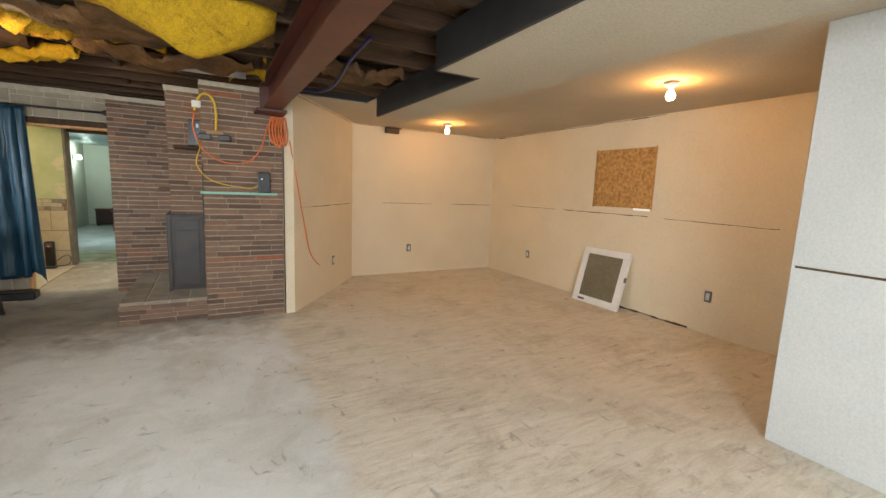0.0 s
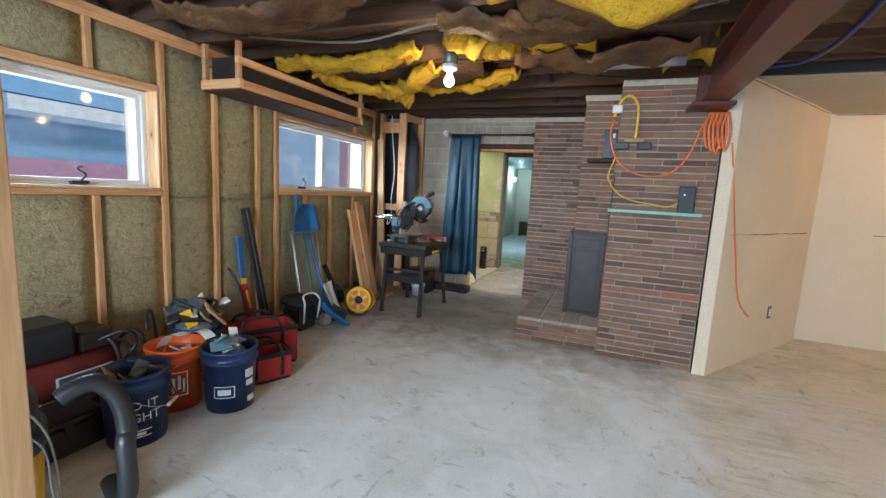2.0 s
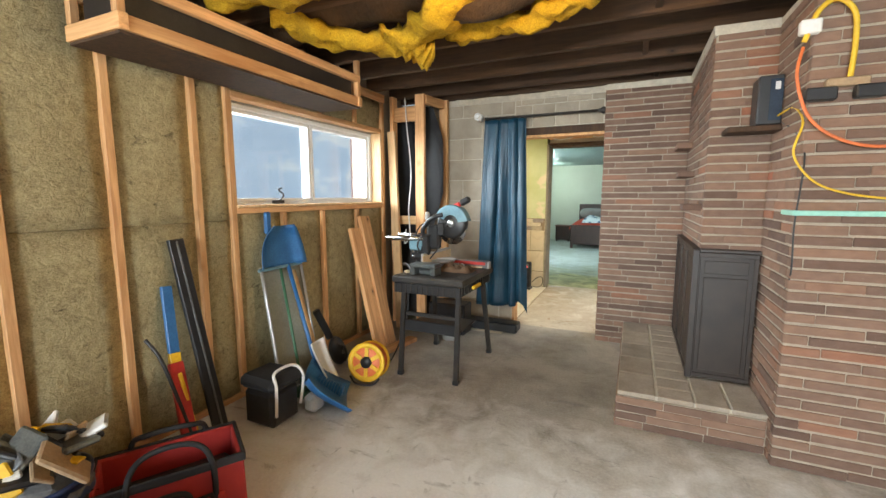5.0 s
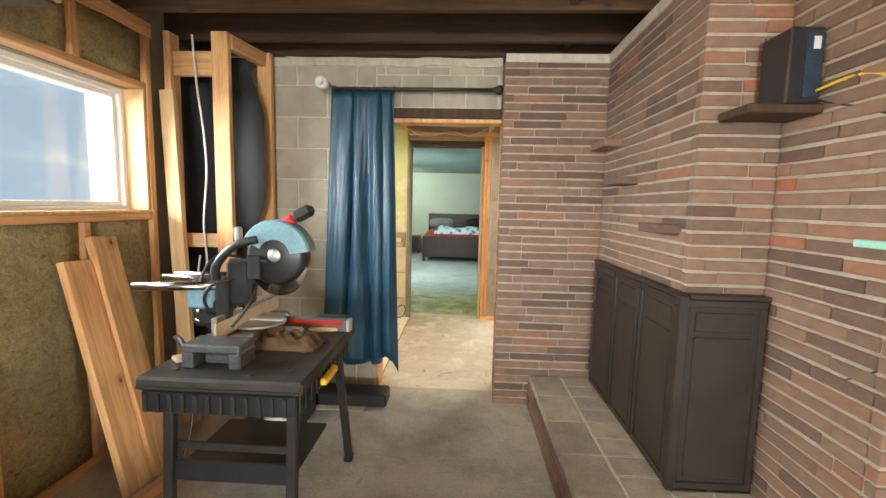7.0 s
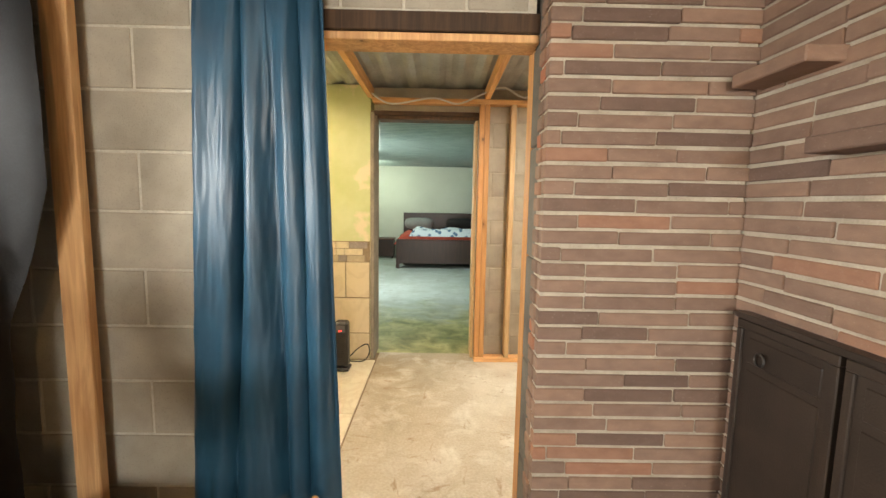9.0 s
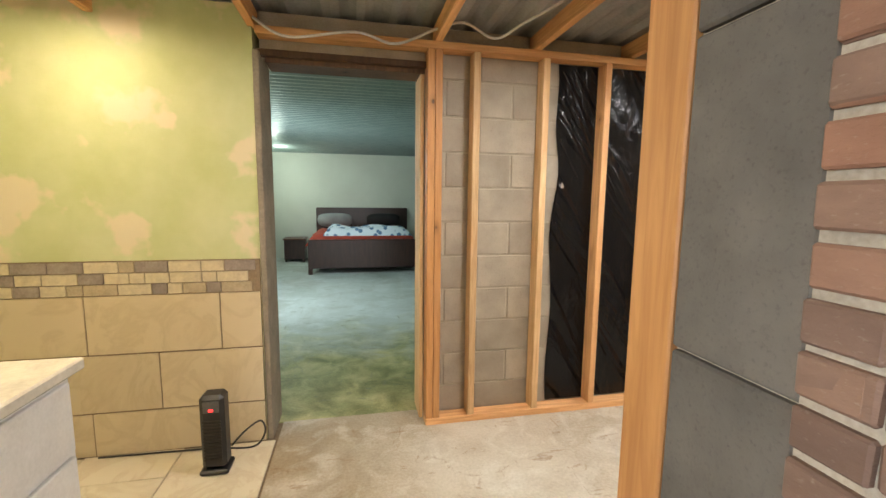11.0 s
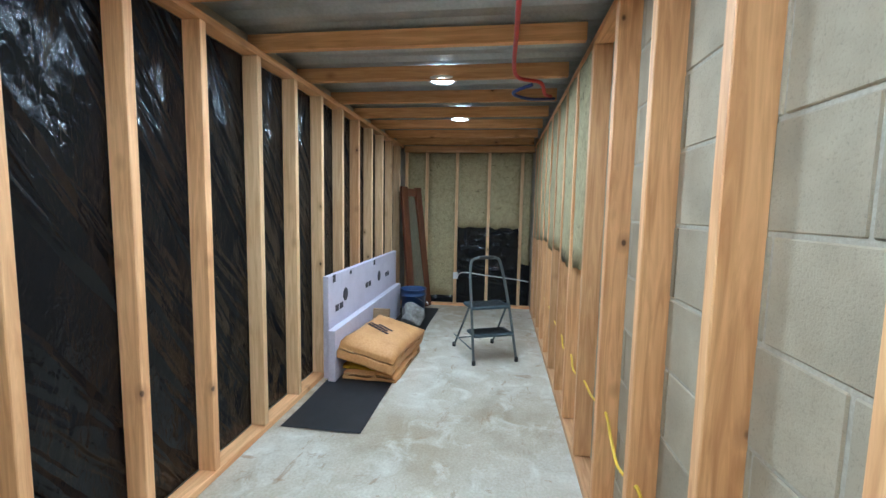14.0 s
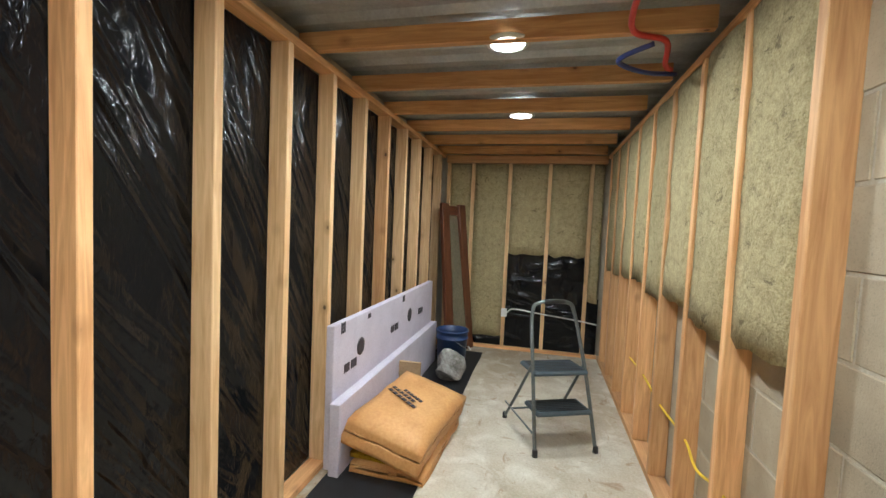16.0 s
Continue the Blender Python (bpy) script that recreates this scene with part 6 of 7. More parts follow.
saw_part("base", M_ALU, [(-0.20, 0.20, -0.06, 0.12, 0.0, 0.055), (-0.05, 0.03, -0.20, -0.06, 0.0, 0.045)], 0.012)
lathe("turntable", [(0.0, 0.0), (0.105, 0.0), (0.112, 0.010), (0.105, 0.018), (0.0, 0.018)], M_ALU, R45 @ Vector((0, -0.01, 0.056)), saw, "", 36)
saw_part("fence", M_ALU, [(-0.22, -0.04, 0.03, 0.052, 0.06, 0.135), (0.04, 0.24, 0.03, 0.052, 0.06, 0.135), (-0.16, 0.16, 0.035, 0.047, 0.06, 0.085)], 0.004)
saw_part("fence_board", M_SAW, [(-0.24, 0.25, 0.02, 0.029, 0.06, 0.12)], 0.002)
saw_part("kerf_plate", M_WHITEP, [(-0.012, 0.012, -0.12, 0.09, 0.075, 0.079)], 0.001)
saw_part("pivot_arm", M_PLASTIC, [(-0.05, 0.05, 0.10, 0.20, 0.03, 0.22)], 0.02)
for dx in (-0.035, 0.035):
    part("slide_rail", add_tube(bmesh.new(), [R45 @ Vector((dx - 0.03, 0.34, 0.25)), R45 @ Vector((dx, 0.08, 0.25))], 0.014, 12, 2), M_CHROME, saw, "", True)
tube("support_rail", [(-2.36, 4.72, 1.015), (-2.04, 4.76, 1.02)], 0.017, M_CHROME, saw, "", 12, 2)
slab("rail_support", M_PLASTIC, -2.065, -2.015, 4.74, 4.785, 0.78, 1.045, saw, 0.008)
HEAD = R45 @ Matrix.Translation((-0.10, -0.15, 0.36))
disc = HEAD @ pose(0, 0, 0, 0, 90, 0)
lathe("blade_guard", [(0.0, -0.032), (0.095, -0.032), (0.113, -0.02), (0.116, 0.02), (0.095, 0.032), (0.0, 0.032)], M_PLASTIC, (0, 0, 0), saw, "black blade guard", 40, disc)
lathe("blade", [(0.0, -0.0015), (0.108, -0.0015), (0.108, 0.0015), (0.0, 0.0015)], M_CHROME, (0, 0, 0), saw, "", 48, disc @ Matrix.Translation((0.05, 0, 0)))
bm = bmesh.new()
ring = []
for k in range(19):
    a0 = radians(8 + k * 8.2)
    cut = []
    for r, w in ((0.112, -0.042), (0.128, -0.040), (0.134, -0.030), (0.134, 0.030), (0.128, 0.040), (0.112, 0.042)):
        cut.append(bm.verts.new(HEAD @ Vector((w, -r * math.cos(a0), r * math.sin(a0)))))
    cut += [bm.verts.new(HEAD @ Vector((w, -0.06 * math.cos(a0), 0.06 * math.sin(a0)))) for w in (0.042, -0.042)]
    if ring:
        for j in range(8):
            bm.faces.new((ring[j], ring[(j + 1) % 8], cut[(j + 1) % 8], cut[j]))
    else:
        bm.faces.new(cut[::-1])
    ring = cut
bm.faces.new(ring)
part("upper_guard", bm, M_TEAL, saw, "blue grey upper guard")
saw_part("motor", M_PLASTIC, [(0.045, 0.16, -0.06, 0.06, -0.05, 0.07)], 0.03, m=HEAD)
lathe("guard_hub", [(0.0, -0.042), (0.022, -0.042), (0.03, -0.033)], M_ALU, (0, 0, 0), saw, "", 20, disc)
saw_part("guard_link", M_PLASTIC, [(-0.046, -0.034, 0.02, 0.13, -0.03, -0.012), (-0.050, -0.034, 0.05, 0.10, -0.09, 0.0)], 0.004, m=HEAD)
saw_part("slide_housing", M_PLASTIC, [(-0.13, -0.02, 0.06, 0.20, 0.07, 0.26), (-0.15, -0.10, 0.02, 0.14, 0.12, 0.20)], 0.022)
saw_part("gear_cover", M_TEAL, [(-0.155, -0.132, 0.08, 0.19, 0.15, 0.25)], 0.010)
for dz in (0.10, 0.14):
    part("bolt", add_lathe(bmesh.new(), [(0.0, -0.004), (0.012, -0.004), (0.012, 0.004), (0.0, 0.004)], 12, R45 @ Matrix.Translation((-0.134, 0.16, dz)) @ pose(0, 0, 0, 0, 90, 0)), M_CHROME, saw, "", True)
for row in ((-0.27, -0.20, -0.03, 0.10, 0.002, 0.045), (0.20, 0.27, -0.03, 0.10, 0.002, 0.045)):
    saw_part("foot_block", M_GREYMETAL, [row], 0.010)
part("base_arm", boxes((-2.07, -1.87, 4.55, 4.66, 0.835, 0.862), (-2.07, -2.03, 4.55, 4.66, 0.7805, 0.835), (-1.91, -1.87, 4.55, 4.66, 0.7805, 0.835), (-2.02, -1.93, 4.60, 4.655, 0.7805, 0.815), bevel=0.005), M_GREYMETAL, saw, "grey cast end support")
part("detent_lever", add_tube(bmesh.new(), [(-2.10, 4.63, 0.81), (-2.16, 4.68, 0.83), (-2.22, 4.74, 0.82)], 0.010, 8, 4), M_PLASTIC, saw, "", True)
for k, pts in enumerate(([(-2.08, 4.80, 0.90), (-2.14, 4.78, 1.02), (-2.12, 4.86, 1.12), (-2.02, 4.92, 1.10)], [(-2.05, 4.82, 0.86), (-2.10, 4.74, 0.95), (-2.06, 4.72, 1.03), (-1.98, 4.80, 1.05)], [(-1.98, 4.70, 0.88), (-1.93, 4.74, 0.96), (-1.94, 4.82, 1.02)])):
    part("loose_cable", add_tube(bmesh.new(), pts, 0.006, 6, 6), M_BLACK, saw, "", True)
saw_part("arm", M_PLASTIC, [(-0.03, 0.03, 0.10, 0.20, -0.20, -0.02)], 0.015, m=HEAD)
hm = HEAD @ Matrix.Translation((0.0, -0.05, 0.125)) @ pose(0, 0, 0, -28, 0, 0)
saw_part("handle", M_RED, [(-0.020, 0.020, -0.02, 0.06, -0.010, 0.026)], 0.010, m=hm)
saw_part("handle_grip", M_PLASTIC, [(-0.022, 0.022, -0.10, -0.015, -0.016, 0.030)], 0.014, m=hm)
part("carry_handle", add_tube(bmesh.new(), [HEAD @ Vector(p) for p in ((-0.04, 0.06, 0.06), (-0.05, 0.15, 0.03), (-0.05, 0.22, -0.05), (-0.03, 0.22, -0.13))], 0.016, 10, 6), M_PLASTIC, saw, "", True)
tube("cord", [R45 @ Vector((-0.08, 0.2, 0.1)), (-2.25, 5.02, 0.80), (-2.32, 5.0, 0.6), (-2.30, 4.9, 0.3), (-2.35, 4.7, 0.02), (-2.5, 4.6, 0.012)], 0.006, M_PLASTIC, saw)
guard = thing("push_guide", (-1.75, 4.75, 0.79), "red and grey guide bar on the bench", "guide bar")
gm = Matrix.Translation((-1.84, 5.03, 0.782)) @ pose(0, 0, 0, 0, 0, -2)
for nm, mt, row in (("bar", M_GREY, (-0.20, 0.20, -0.02, 0.02, 0.0, 0.05)), ("red_strip", M_RED, (-0.20, 0.185, -0.0225, -0.0205, 0.025, 0.048)), ("end_cap", M_ALU, (0.20, 0.215, -0.022, 0.022, 0.0, 0.052))):
    bm = bmesh.new()
    add_box(bm, *row, bevel=0.002 if nm != "red_strip" else 0.0005, m=gm)
    part(nm, bm, mt, guard)
bm = grid_sheet(48, 36, lambda u, v: Vector((-1.96 + u * 0.27, 4.74 + v * 0.17, 0.783 + max(0.0, (1 - (2 * u - 1) ** 4) * (1 - (2 * v - 1) ** 4)) * (0.035 + 0.035 * noise.noise(Vector((u * 5, v * 4, 3))) + 0.028 * abs(noise.noise(Vector((u * 6 + v * 3, v * 5, 5)))) + 0.004 * noise.noise(Vector((u * 16, v * 14, 8)))))))
tagged(part("rag", bm, M_RAG, None, "", True), "crumpled brown rag on the bench", "rag")
slab_ = slab("offcut_tray", M_PLASTIC, -1.80, -1.66, 5.055, 5.115, 0.781, 0.83, None, 0.006)
tagged(slab_, "small black tray on the bench", "tray")
for p0, p1, w in (((-2.10, 4.62, 0.795), (-1.86, 4.93, 0.795), 0.035), ((-2.13, 4.60, 0.79), (-2.02, 4.74, 0.79), 0.05), ((-1.80, 4.98, 0.79), (-1.68, 5.02, 0.79), 0.03)):
    tagged(lumber("wood_offcut", p0, p1, w, 0.016, M_SAW, None, (1, -1, 0)), "pale sawn wood strip on the bench", "offcut", "bench offcuts")
pail = bucket((-2.16, 5.50, 0.0), 0.15, 0.075, 0.085, M_WHITEP, "small pale plastic pail under the bench", "small pails", 30)
sk = tagged(part("tool_case", boxes((-2.25, -1.62, 5.86, 6.03, 0.0, 0.09), (-2.44, -2.06, 5.60, 5.80, 0.0, 0.30), bevel=0.012), M_PLASTIC), "black tool case on the floor by the curtain", "tool case")

# ---- along the window wall ----
b1, b2_, b3 = (-2.12, 1.985, 0.0), (-2.26, 2.305, 0.0), (-1.98, 2.435, 0.0)
k1 = bucket(b1, material=M_NAVY, label="navy plastic bucket with white lettering", handle=-60)
face1 = math.degrees(math.atan2(1.0 - b1[1], -0.25 - b1[0]))
letters("lettering", "DO IT\nRIGHT", 0.062, M_PRINTW, k1, (b1[0], b1[1], 0.205), 0.1455, face1)
patch("logo_panel", M_PRINTW, k1, b1, 0.1345, face1, 0.10, 0.055, 0.062)
patch("logo_panel", M_PRINTW, k1, b1, 0.1345, face1, 0.10, 0.088, 0.094)
patch("logo_panel", M_PRINTW, k1, b1, 0.1345, face1, 0.05, 0.066, 0.082)
k2 = bucket(b2_, material=M_ORANGE, label="orange plastic bucket with a white emblem", handle=150)
face2 = math.degrees(math.atan2(0.9 - b2_[1], -0.3 - b2_[0]))
for dx, z0, z1, w in ((0, 0.10, 0.106, 0.11), (0, 0.236, 0.242, 0.11), (-20, 0.106, 0.236, 0.006), (20, 0.106, 0.236, 0.006), (-7, 0.12, 0.21, 0.016), (4, 0.14, 0.22, 0.016), (13, 0.12, 0.20, 0.012)):
    patch("emblem", M_PRINTW, k2, b2_, 0.1445, face2 + dx, w, z0, z1, 0.001)
k3 = bucket(b3, material=M_NAVY, label="dark blue plastic bucket with white panels, full of scraps", handle=100)
face3 = math.degrees(math.atan2(0.9 - b3[1], -0.3 - b3[0]))
for dx, z0, z1, w in ((-12, 0.10, 0.105, 0.11), (-12, 0.165, 0.17, 0.11), (-33, 0.10, 0.17, 0.005), (9, 0.10, 0.17, 0.005), (-12, 0.118, 0.152, 0.07), (45, 0.20, 0.25, 0.06), (45, 0.15, 0.185, 0.05), (48, 0.05, 0.085, 0.05)):
    patch("panel", M_PRINTW, k3, b3, 0.1435, face3 + dx, w, z0, z1, 0.002)
bucket((-2.47, 2.61, 0.0), material=M_NAVY, label="navy plastic bucket heaped with packaged tools", handle=40)


def heap(name, place, r, z, seed, mats, label, cat, n=14, size=0.06):
    """Odds and ends piled in a bucket."""
    t = thing(name, (place[0], place[1], z), label, cat)
    rnd = random.Random(seed)
    for k in range(n):
        a, q = rnd.uniform(0, 6.28), r * math.sqrt(rnd.random())
        s = rnd.uniform(0.4, 1.0) * size
        mm = Matrix.Translation((place[0] + q * math.cos(a), place[1] + q * math.sin(a), z + rnd.uniform(0, 0.05))) @ pose(0, 0, 0, rnd.uniform(-60, 60), rnd.uniform(-60, 60), rnd.uniform(0, 180))
        bm = bmesh.new()
        add_box(bm, -s, s, -s * 0.6, s * 0.6, -s * 0.12, s * 0.12, s * 0.08, mm)
        part("piece", rough_up(bm, 0.006, 20, k), rnd.choice(mats), t)
    bm = bmesh.new()
    bmesh.ops.create_icosphere(bm, subdivisions=2, radius=1)
    for v in bm.verts:
        v.co = Vector((place[0] + v.co.x * r, place[1] + v.co.y * r, z - 0.10 + v.co.z * 0.11))
    part("filling", rough_up(bm, 0.02, 9), M_GREY, t)
    return t


heap("scraps", b1, 0.10, 0.33, 1, [M_PLASTIC, M_CARDB, M_GREY], "dark scraps and a trowel in a bucket", "scraps", 8)
heap("scraps", b3, 0.11, 0.37, 2, [M_WHITEP, M_ALU, M_GREY, M_TEAL], "pale plastic scraps in a bucket", "scraps", 12)
heap("packaged_tools", (-2.47, 2.61), 0.15, 0.43, 3, [M_YELLOWP, M_WHITEP, M_GREY, M_CARDB, M_PLASTIC, M_GREYMETAL], "packaged hand tools heaped in a bucket", "tools", 26, 0.10)
heap("scraps", b2_, 0.10, 0.30, 4, [M_CARDB, M_WHITEP, M_SAW], "cardboard scraps in a bucket", "scraps", 6)
bm = grid_sheet(24, 3, lambda u, v: Vector((b2_[0] + 0.02 + 0.24 * u, b2_[1] - 0.10 + 0.12 * u + (v - 0.5) * 0.07, 0.36 + 0.12 * math.sin(u * 2.3 + 0.2) + 0.02 * math.sin(9 * u))))
tagged(part("paper_strip", bm, M_WHITEP, None, "", True), "curled white paper strip over a bucket rim", "paper")
trowel = tube("pry_bar", [(-2.60, 2.45, 0.02), (-2.62, 2.42, 0.42), (-2.58, 2.36, 0.50), (-2.50, 2.30, 0.48), (-2.47, 2.28, 0.42)], 0.010, M_PLASTIC)
tagged(trowel, "black bent handle behind the buckets", "handle")


def tool_bag(name, c, sx, sy, h, turn, label, pockets=True):
    t = thing(name, (c[0], c[1], 0), label, "tool bag", "red tool bags")
    mm = Matrix.Translation((c[0], c[1], 0)) @ pose(0, 0, 0, 0, 0, turn)
    bm = bmesh.new()
    for r in ((-sx, sx, -sy, -sy + 0.02, 0.02, h), (-sx, sx, sy - 0.02, sy, 0.02, h), (-sx, -sx + 0.02, -sy + 0.02, sy - 0.02, 0.02, h), (sx - 0.02, sx, -sy + 0.02, sy - 0.02, 0.02, h)):
        add_box(bm, *r, bevel=0.006, m=mm)
    part("body", rough_up(bm, 0.008, 7), M_REDCLOTH, t)
    bm = bmesh.new()
    add_box(bm, -sx, sx, -sy, sy, 0.0, 0.035, 0.012, mm)
    part("base", bm, M_BLACKCLOTH, t)
    bm = bmesh.new()
    for s in (-1, 1):
        add_box(bm, -sx - 0.006, sx + 0.006, s * sy - 0.008, s * sy + 0.008, h - 0.03, h + 0.006, 0.004, mm)
        add_box(bm, s * sx - 0.008, s * sx + 0.008, -sy, sy, h - 0.03, h + 0.006, 0.004, mm)
    part("rim", bm, M_BLACKCLOTH, t)
    for s in (-1, 1):
        pts = [mm @ Vector(p) for p in ((-sx * 0.55, s * (sy + 0.006), 0.04), (-sx * 0.55, s * (sy + 0.006), h), (-sx * 0.3, s * sy * 0.6, h + 0.07), (sx * 0.3, s * sy * 0.6, h + 0.07), (sx * 0.55, s * (sy + 0.006), h), (sx * 0.55, s * (sy + 0.006), 0.04))]
        part("strap", add_tube(bmesh.new(), pts, 0.011, 6, 6), M_BLACKCLOTH, t, "", True)
        if pockets:
            bm = bmesh.new()
            for q in (-0.5, 0.0, 0.5):
                add_box(bm, q * sx - sx * 0.2, q * sx + sx * 0.2, s * (sy + 0.008) - 0.01, s * (sy + 0.008) + 0.01, 0.05, h * 0.55, 0.006, mm)
            part("pocket", bm, M_REDCLOTH, t)
    bm = bmesh.new()
    add_box(bm, -sx + 0.02, sx - 0.02, -sy + 0.02, sy - 0.02, h * 0.45, h * 0.6, 0.02, mm)
    part("contents", rough_up(bm, 0.03, 8), M_PLASTIC, t)
    return t


tool_bag("tool_bag", (-2.30, 2.96), 0.25, 0.14, 0.29, 58, "large open red and black tool bag on the slab")
tool_bag("tool_bag", (-2.05, 2.78), 0.15, 0.09, 0.20, 62, "small red and black tool bag on the slab", False)

# shop vacuum
vac = thing("shop_vacuum", (-1.95, 1.32, 0), "grey and yellow shop vacuum with a black hose", "vacuum")
vp = (-1.95, 1.32, 0)
lathe("tank", [(0.0, 0.06), (0.22, 0.06), (0.25, 0.10), (0.26, 0.34), (0.25, 0.36)], M_YELLOWP, vp, vac, "yellow tank", 36)
lathe("band", [(0.25, 0.34), (0.272, 0.35), (0.272, 0.41), (0.25, 0.42)], M_VACHEAD, vp, vac, "", 36)
bm = add_lathe(bmesh.new(), [(0.25, 0.41), (0.262, 0.46), (0.25, 0.52), (0.20, 0.575), (0.13, 0.615), (0.0, 0.63)], 48, Matrix.Translation(vp))
part("head", rough_up(rough_up(bm, 0.03, 5), 0.012, 16), M_VACHEAD, vac, "dark grey motor head", True)
part("ridge", boxes((-2.16, -2.12, 1.28, 1.36, 0.56, 0.60), (-1.80, -1.74, 1.29, 1.35, 0.56, 0.60), bevel=0.008), M_PLASTIC, vac)
part("switch", boxes((-1.99, -1.95, 1.24, 1.28, 0.62, 0.64), bevel=0.004), M_RED, vac, "red switch")
part("sticker", boxes((-1.90, -1.83, 1.24, 1.29, 0.61, 0.617)), M_YELLOWP, vac)
tube("hose", [(-1.74, 1.56, 0.52), (-1.72, 1.61, 0.55), (-1.7, 1.66, 0.55), (-1.68, 1.7, 0.5), (-1.66, 1.72, 0.43), (-1.64, 1.72, 0.34), (-1.62, 1.7, 0.29), (-1.6, 1.69, 0.12), (-1.6500000000000001, 1.69, 0.045), (-1.82, 1.75, 0.042)], 0.034, M_PLASTIC, vac, "black corrugated hose", 14, 10)
for k in range(4):
    a = 0.8 + k * math.pi / 2
    lathe("caster", [(0.0, -0.02), (0.03, -0.02), (0.03, 0.02), (0.0, 0.02)], M_PLASTIC, (vp[0] + 0.2 * math.cos(a), vp[1] + 0.2 * math.sin(a), 0.03), vac, "", 12, pose(0, 0, 0, 90, 0, 40 * k))

# compressor on its side by the wall
comp = thing("air_compressor", (-2.68, 1.80, 0), "red and black air compressor against the wall", "compressor")
bm = add_lathe(bmesh.new(), [(0.0, -0.36), (0.08, -0.35), (0.115, -0.30), (0.12, 0.30), (0.08, 0.35), (0.0, 0.36)], 28, Matrix.Translation((-2.60, 1.88, 0.26)) @ pose(0, 0, 0, 90, 0, 0))
part("tank", bm, M_TANK, comp, "dark red pressure tank", True)
part("motor_cover", boxes((-2.78, -2.50, 1.56, 2.02, 0.365, 0.56), bevel=0.03), M_PLASTIC, comp, "black motor cover")
part("cover_fin", boxes(*[(-2.497, -2.488, 1.60 + 0.016 * k, 1.608 + 0.016 * k, 0.40, 0.52) for k in range(8)]), M_BLACK, comp)
part("pump", boxes((-2.74, -2.52, 2.03, 2.20, 0.365, 0.48), bevel=0.015), M_BLACK, comp)
part("label_plate", boxes((-2.482, -2.477, 1.90, 2.16, 0.235, 0.29)), M_PRINTW, comp)
part("label_band", boxes((-2.4765, -2.474, 1.91, 2.15, 0.243, 0.282)), M_GREY, comp)
for y in (1.62, 2.10):
    part("foot", boxes((-2.74, -2.46, y - 0.16, y + 0.16, 0.0, 0.15), bevel=0.02), M_PLASTIC, comp)
tube("air_hose", [(-2.52, 2.12, 0.42), (-2.44, 2.22, 0.46), (-2.46, 2.28, 0.36), (-2.50, 2.20, 0.25)], 0.009, M_PLASTIC, comp)
case = thing("tool_box", (-2.36, 1.76, 0), "black plastic tool box in front of the compressor", "tool box")
part("body", boxes((-2.46, -2.22, 1.58, 1.90, 0.0, 0.15), bevel=0.012), M_PLASTIC, case)
part("lid", boxes((-2.465, -2.215, 1.575, 1.905, 0.152, 0.185), bevel=0.008), M_PLASTIC, case)
part("latch", boxes((-2.214, -2.204, 1.72, 1.76, 0.12, 0.17), bevel=0.003), M_BLACK, case)
for k, (y0, z0) in enumerate(((2.02, 0.30), (2.10, 0.26), (2.17, 0.30))):
    tagged(tube("bent_hose", [(-2.62, y0, z0 - 0.2), (-2.58, y0 + 0.02, z0 + 0.06), (-2.52, y0 + 0.07, z0 + 0.12), (-2.47, y0 + 0.10, z0 + 0.02), (-2.46, y0 + 0.09, z0 - 0.15)], 0.012, M_PLASTIC), "black bent hose behind the buckets", "hose", "black hoses")
sk2 = tagged(part("drop_cloth", rough_up(boxes((-2.70, -2.56, 1.50, 1.58, 0.56, 0.60), (-2.74, -2.58, 1.54, 1.66, 0.56, 0.615), bevel=0.015), 0.02, 14), M_GREY), "crumpled grey cloth on the compressor", "cloth")

tube("power_cord", [(-1.90, 1.18, 0.60), (-1.80, 1.30, 0.585), (-1.745, 1.44, 0.54), (-1.715, 1.50, 0.44), (-1.70, 1.52, 0.30), (-1.70, 1.53, 0.12), (-1.72, 1.55, 0.02)], 0.0045, M_CABLE, vac, "grey power cord")
tube("power_cord", [(-2.0, 1.12, 0.59), (-1.83, 1.20, 0.57), (-1.74, 1.36, 0.52), (-1.70, 1.48, 0.40), (-1.69, 1.50, 0.22), (-1.70, 1.52, 0.02)], 0.004, M_GREY, vac, "grey power cord")
comp.location.y -= 0.07
vac.location.y -= 0.07

# levels and saws leaning on the studs
lv = thing("spirit_level", (-2.75, 3.46, 0), "long grey spirit level leaning on a stud", "level")
lumber("rail", (-2.72, 3.50, 0.0), (-2.93, 3.455, 1.10), 0.085, 0.025, M_PLASTIC, lv, (0, 1, 0))
lumber("edge", (-2.702, 3.50, 0.01), (-2.915, 3.455, 1.09), 0.012, 0.004, M_GREY, lv, (0, 1, 0))
lv2 = thing("spirit_level", (-2.70, 3.40, 0), "blue, yellow and red spirit level leaning on a stud", "level")
lumber("upper_rail", (-2.85, 3.35, 0.50), (-2.93, 3.385, 0.85), 0.055, 0.022, M_BLUE, lv2, (0, 1, 0))
lumber("joint", (-2.838, 3.345, 0.45), (-2.85, 3.35, 0.50), 0.058, 0.024, M_YELLOWP, lv2, (0, 1, 0))
lumber("lower_rail", (-2.70, 3.31, 0.0), (-2.838, 3.345, 0.45), 0.075, 0.024, M_RED, lv2, (0, 1, 0))
hs = thing("hand_saw", (-2.72, 3.28, 0), "dark bent hand saw with yellow edge leaning", "saw")
tube("blade", [(-2.70, 3.33, 0.02), (-2.78, 3.30, 0.30), (-2.84, 3.27, 0.50), (-2.90, 3.24, 0.60)], 0.010, M_PLASTIC, hs)
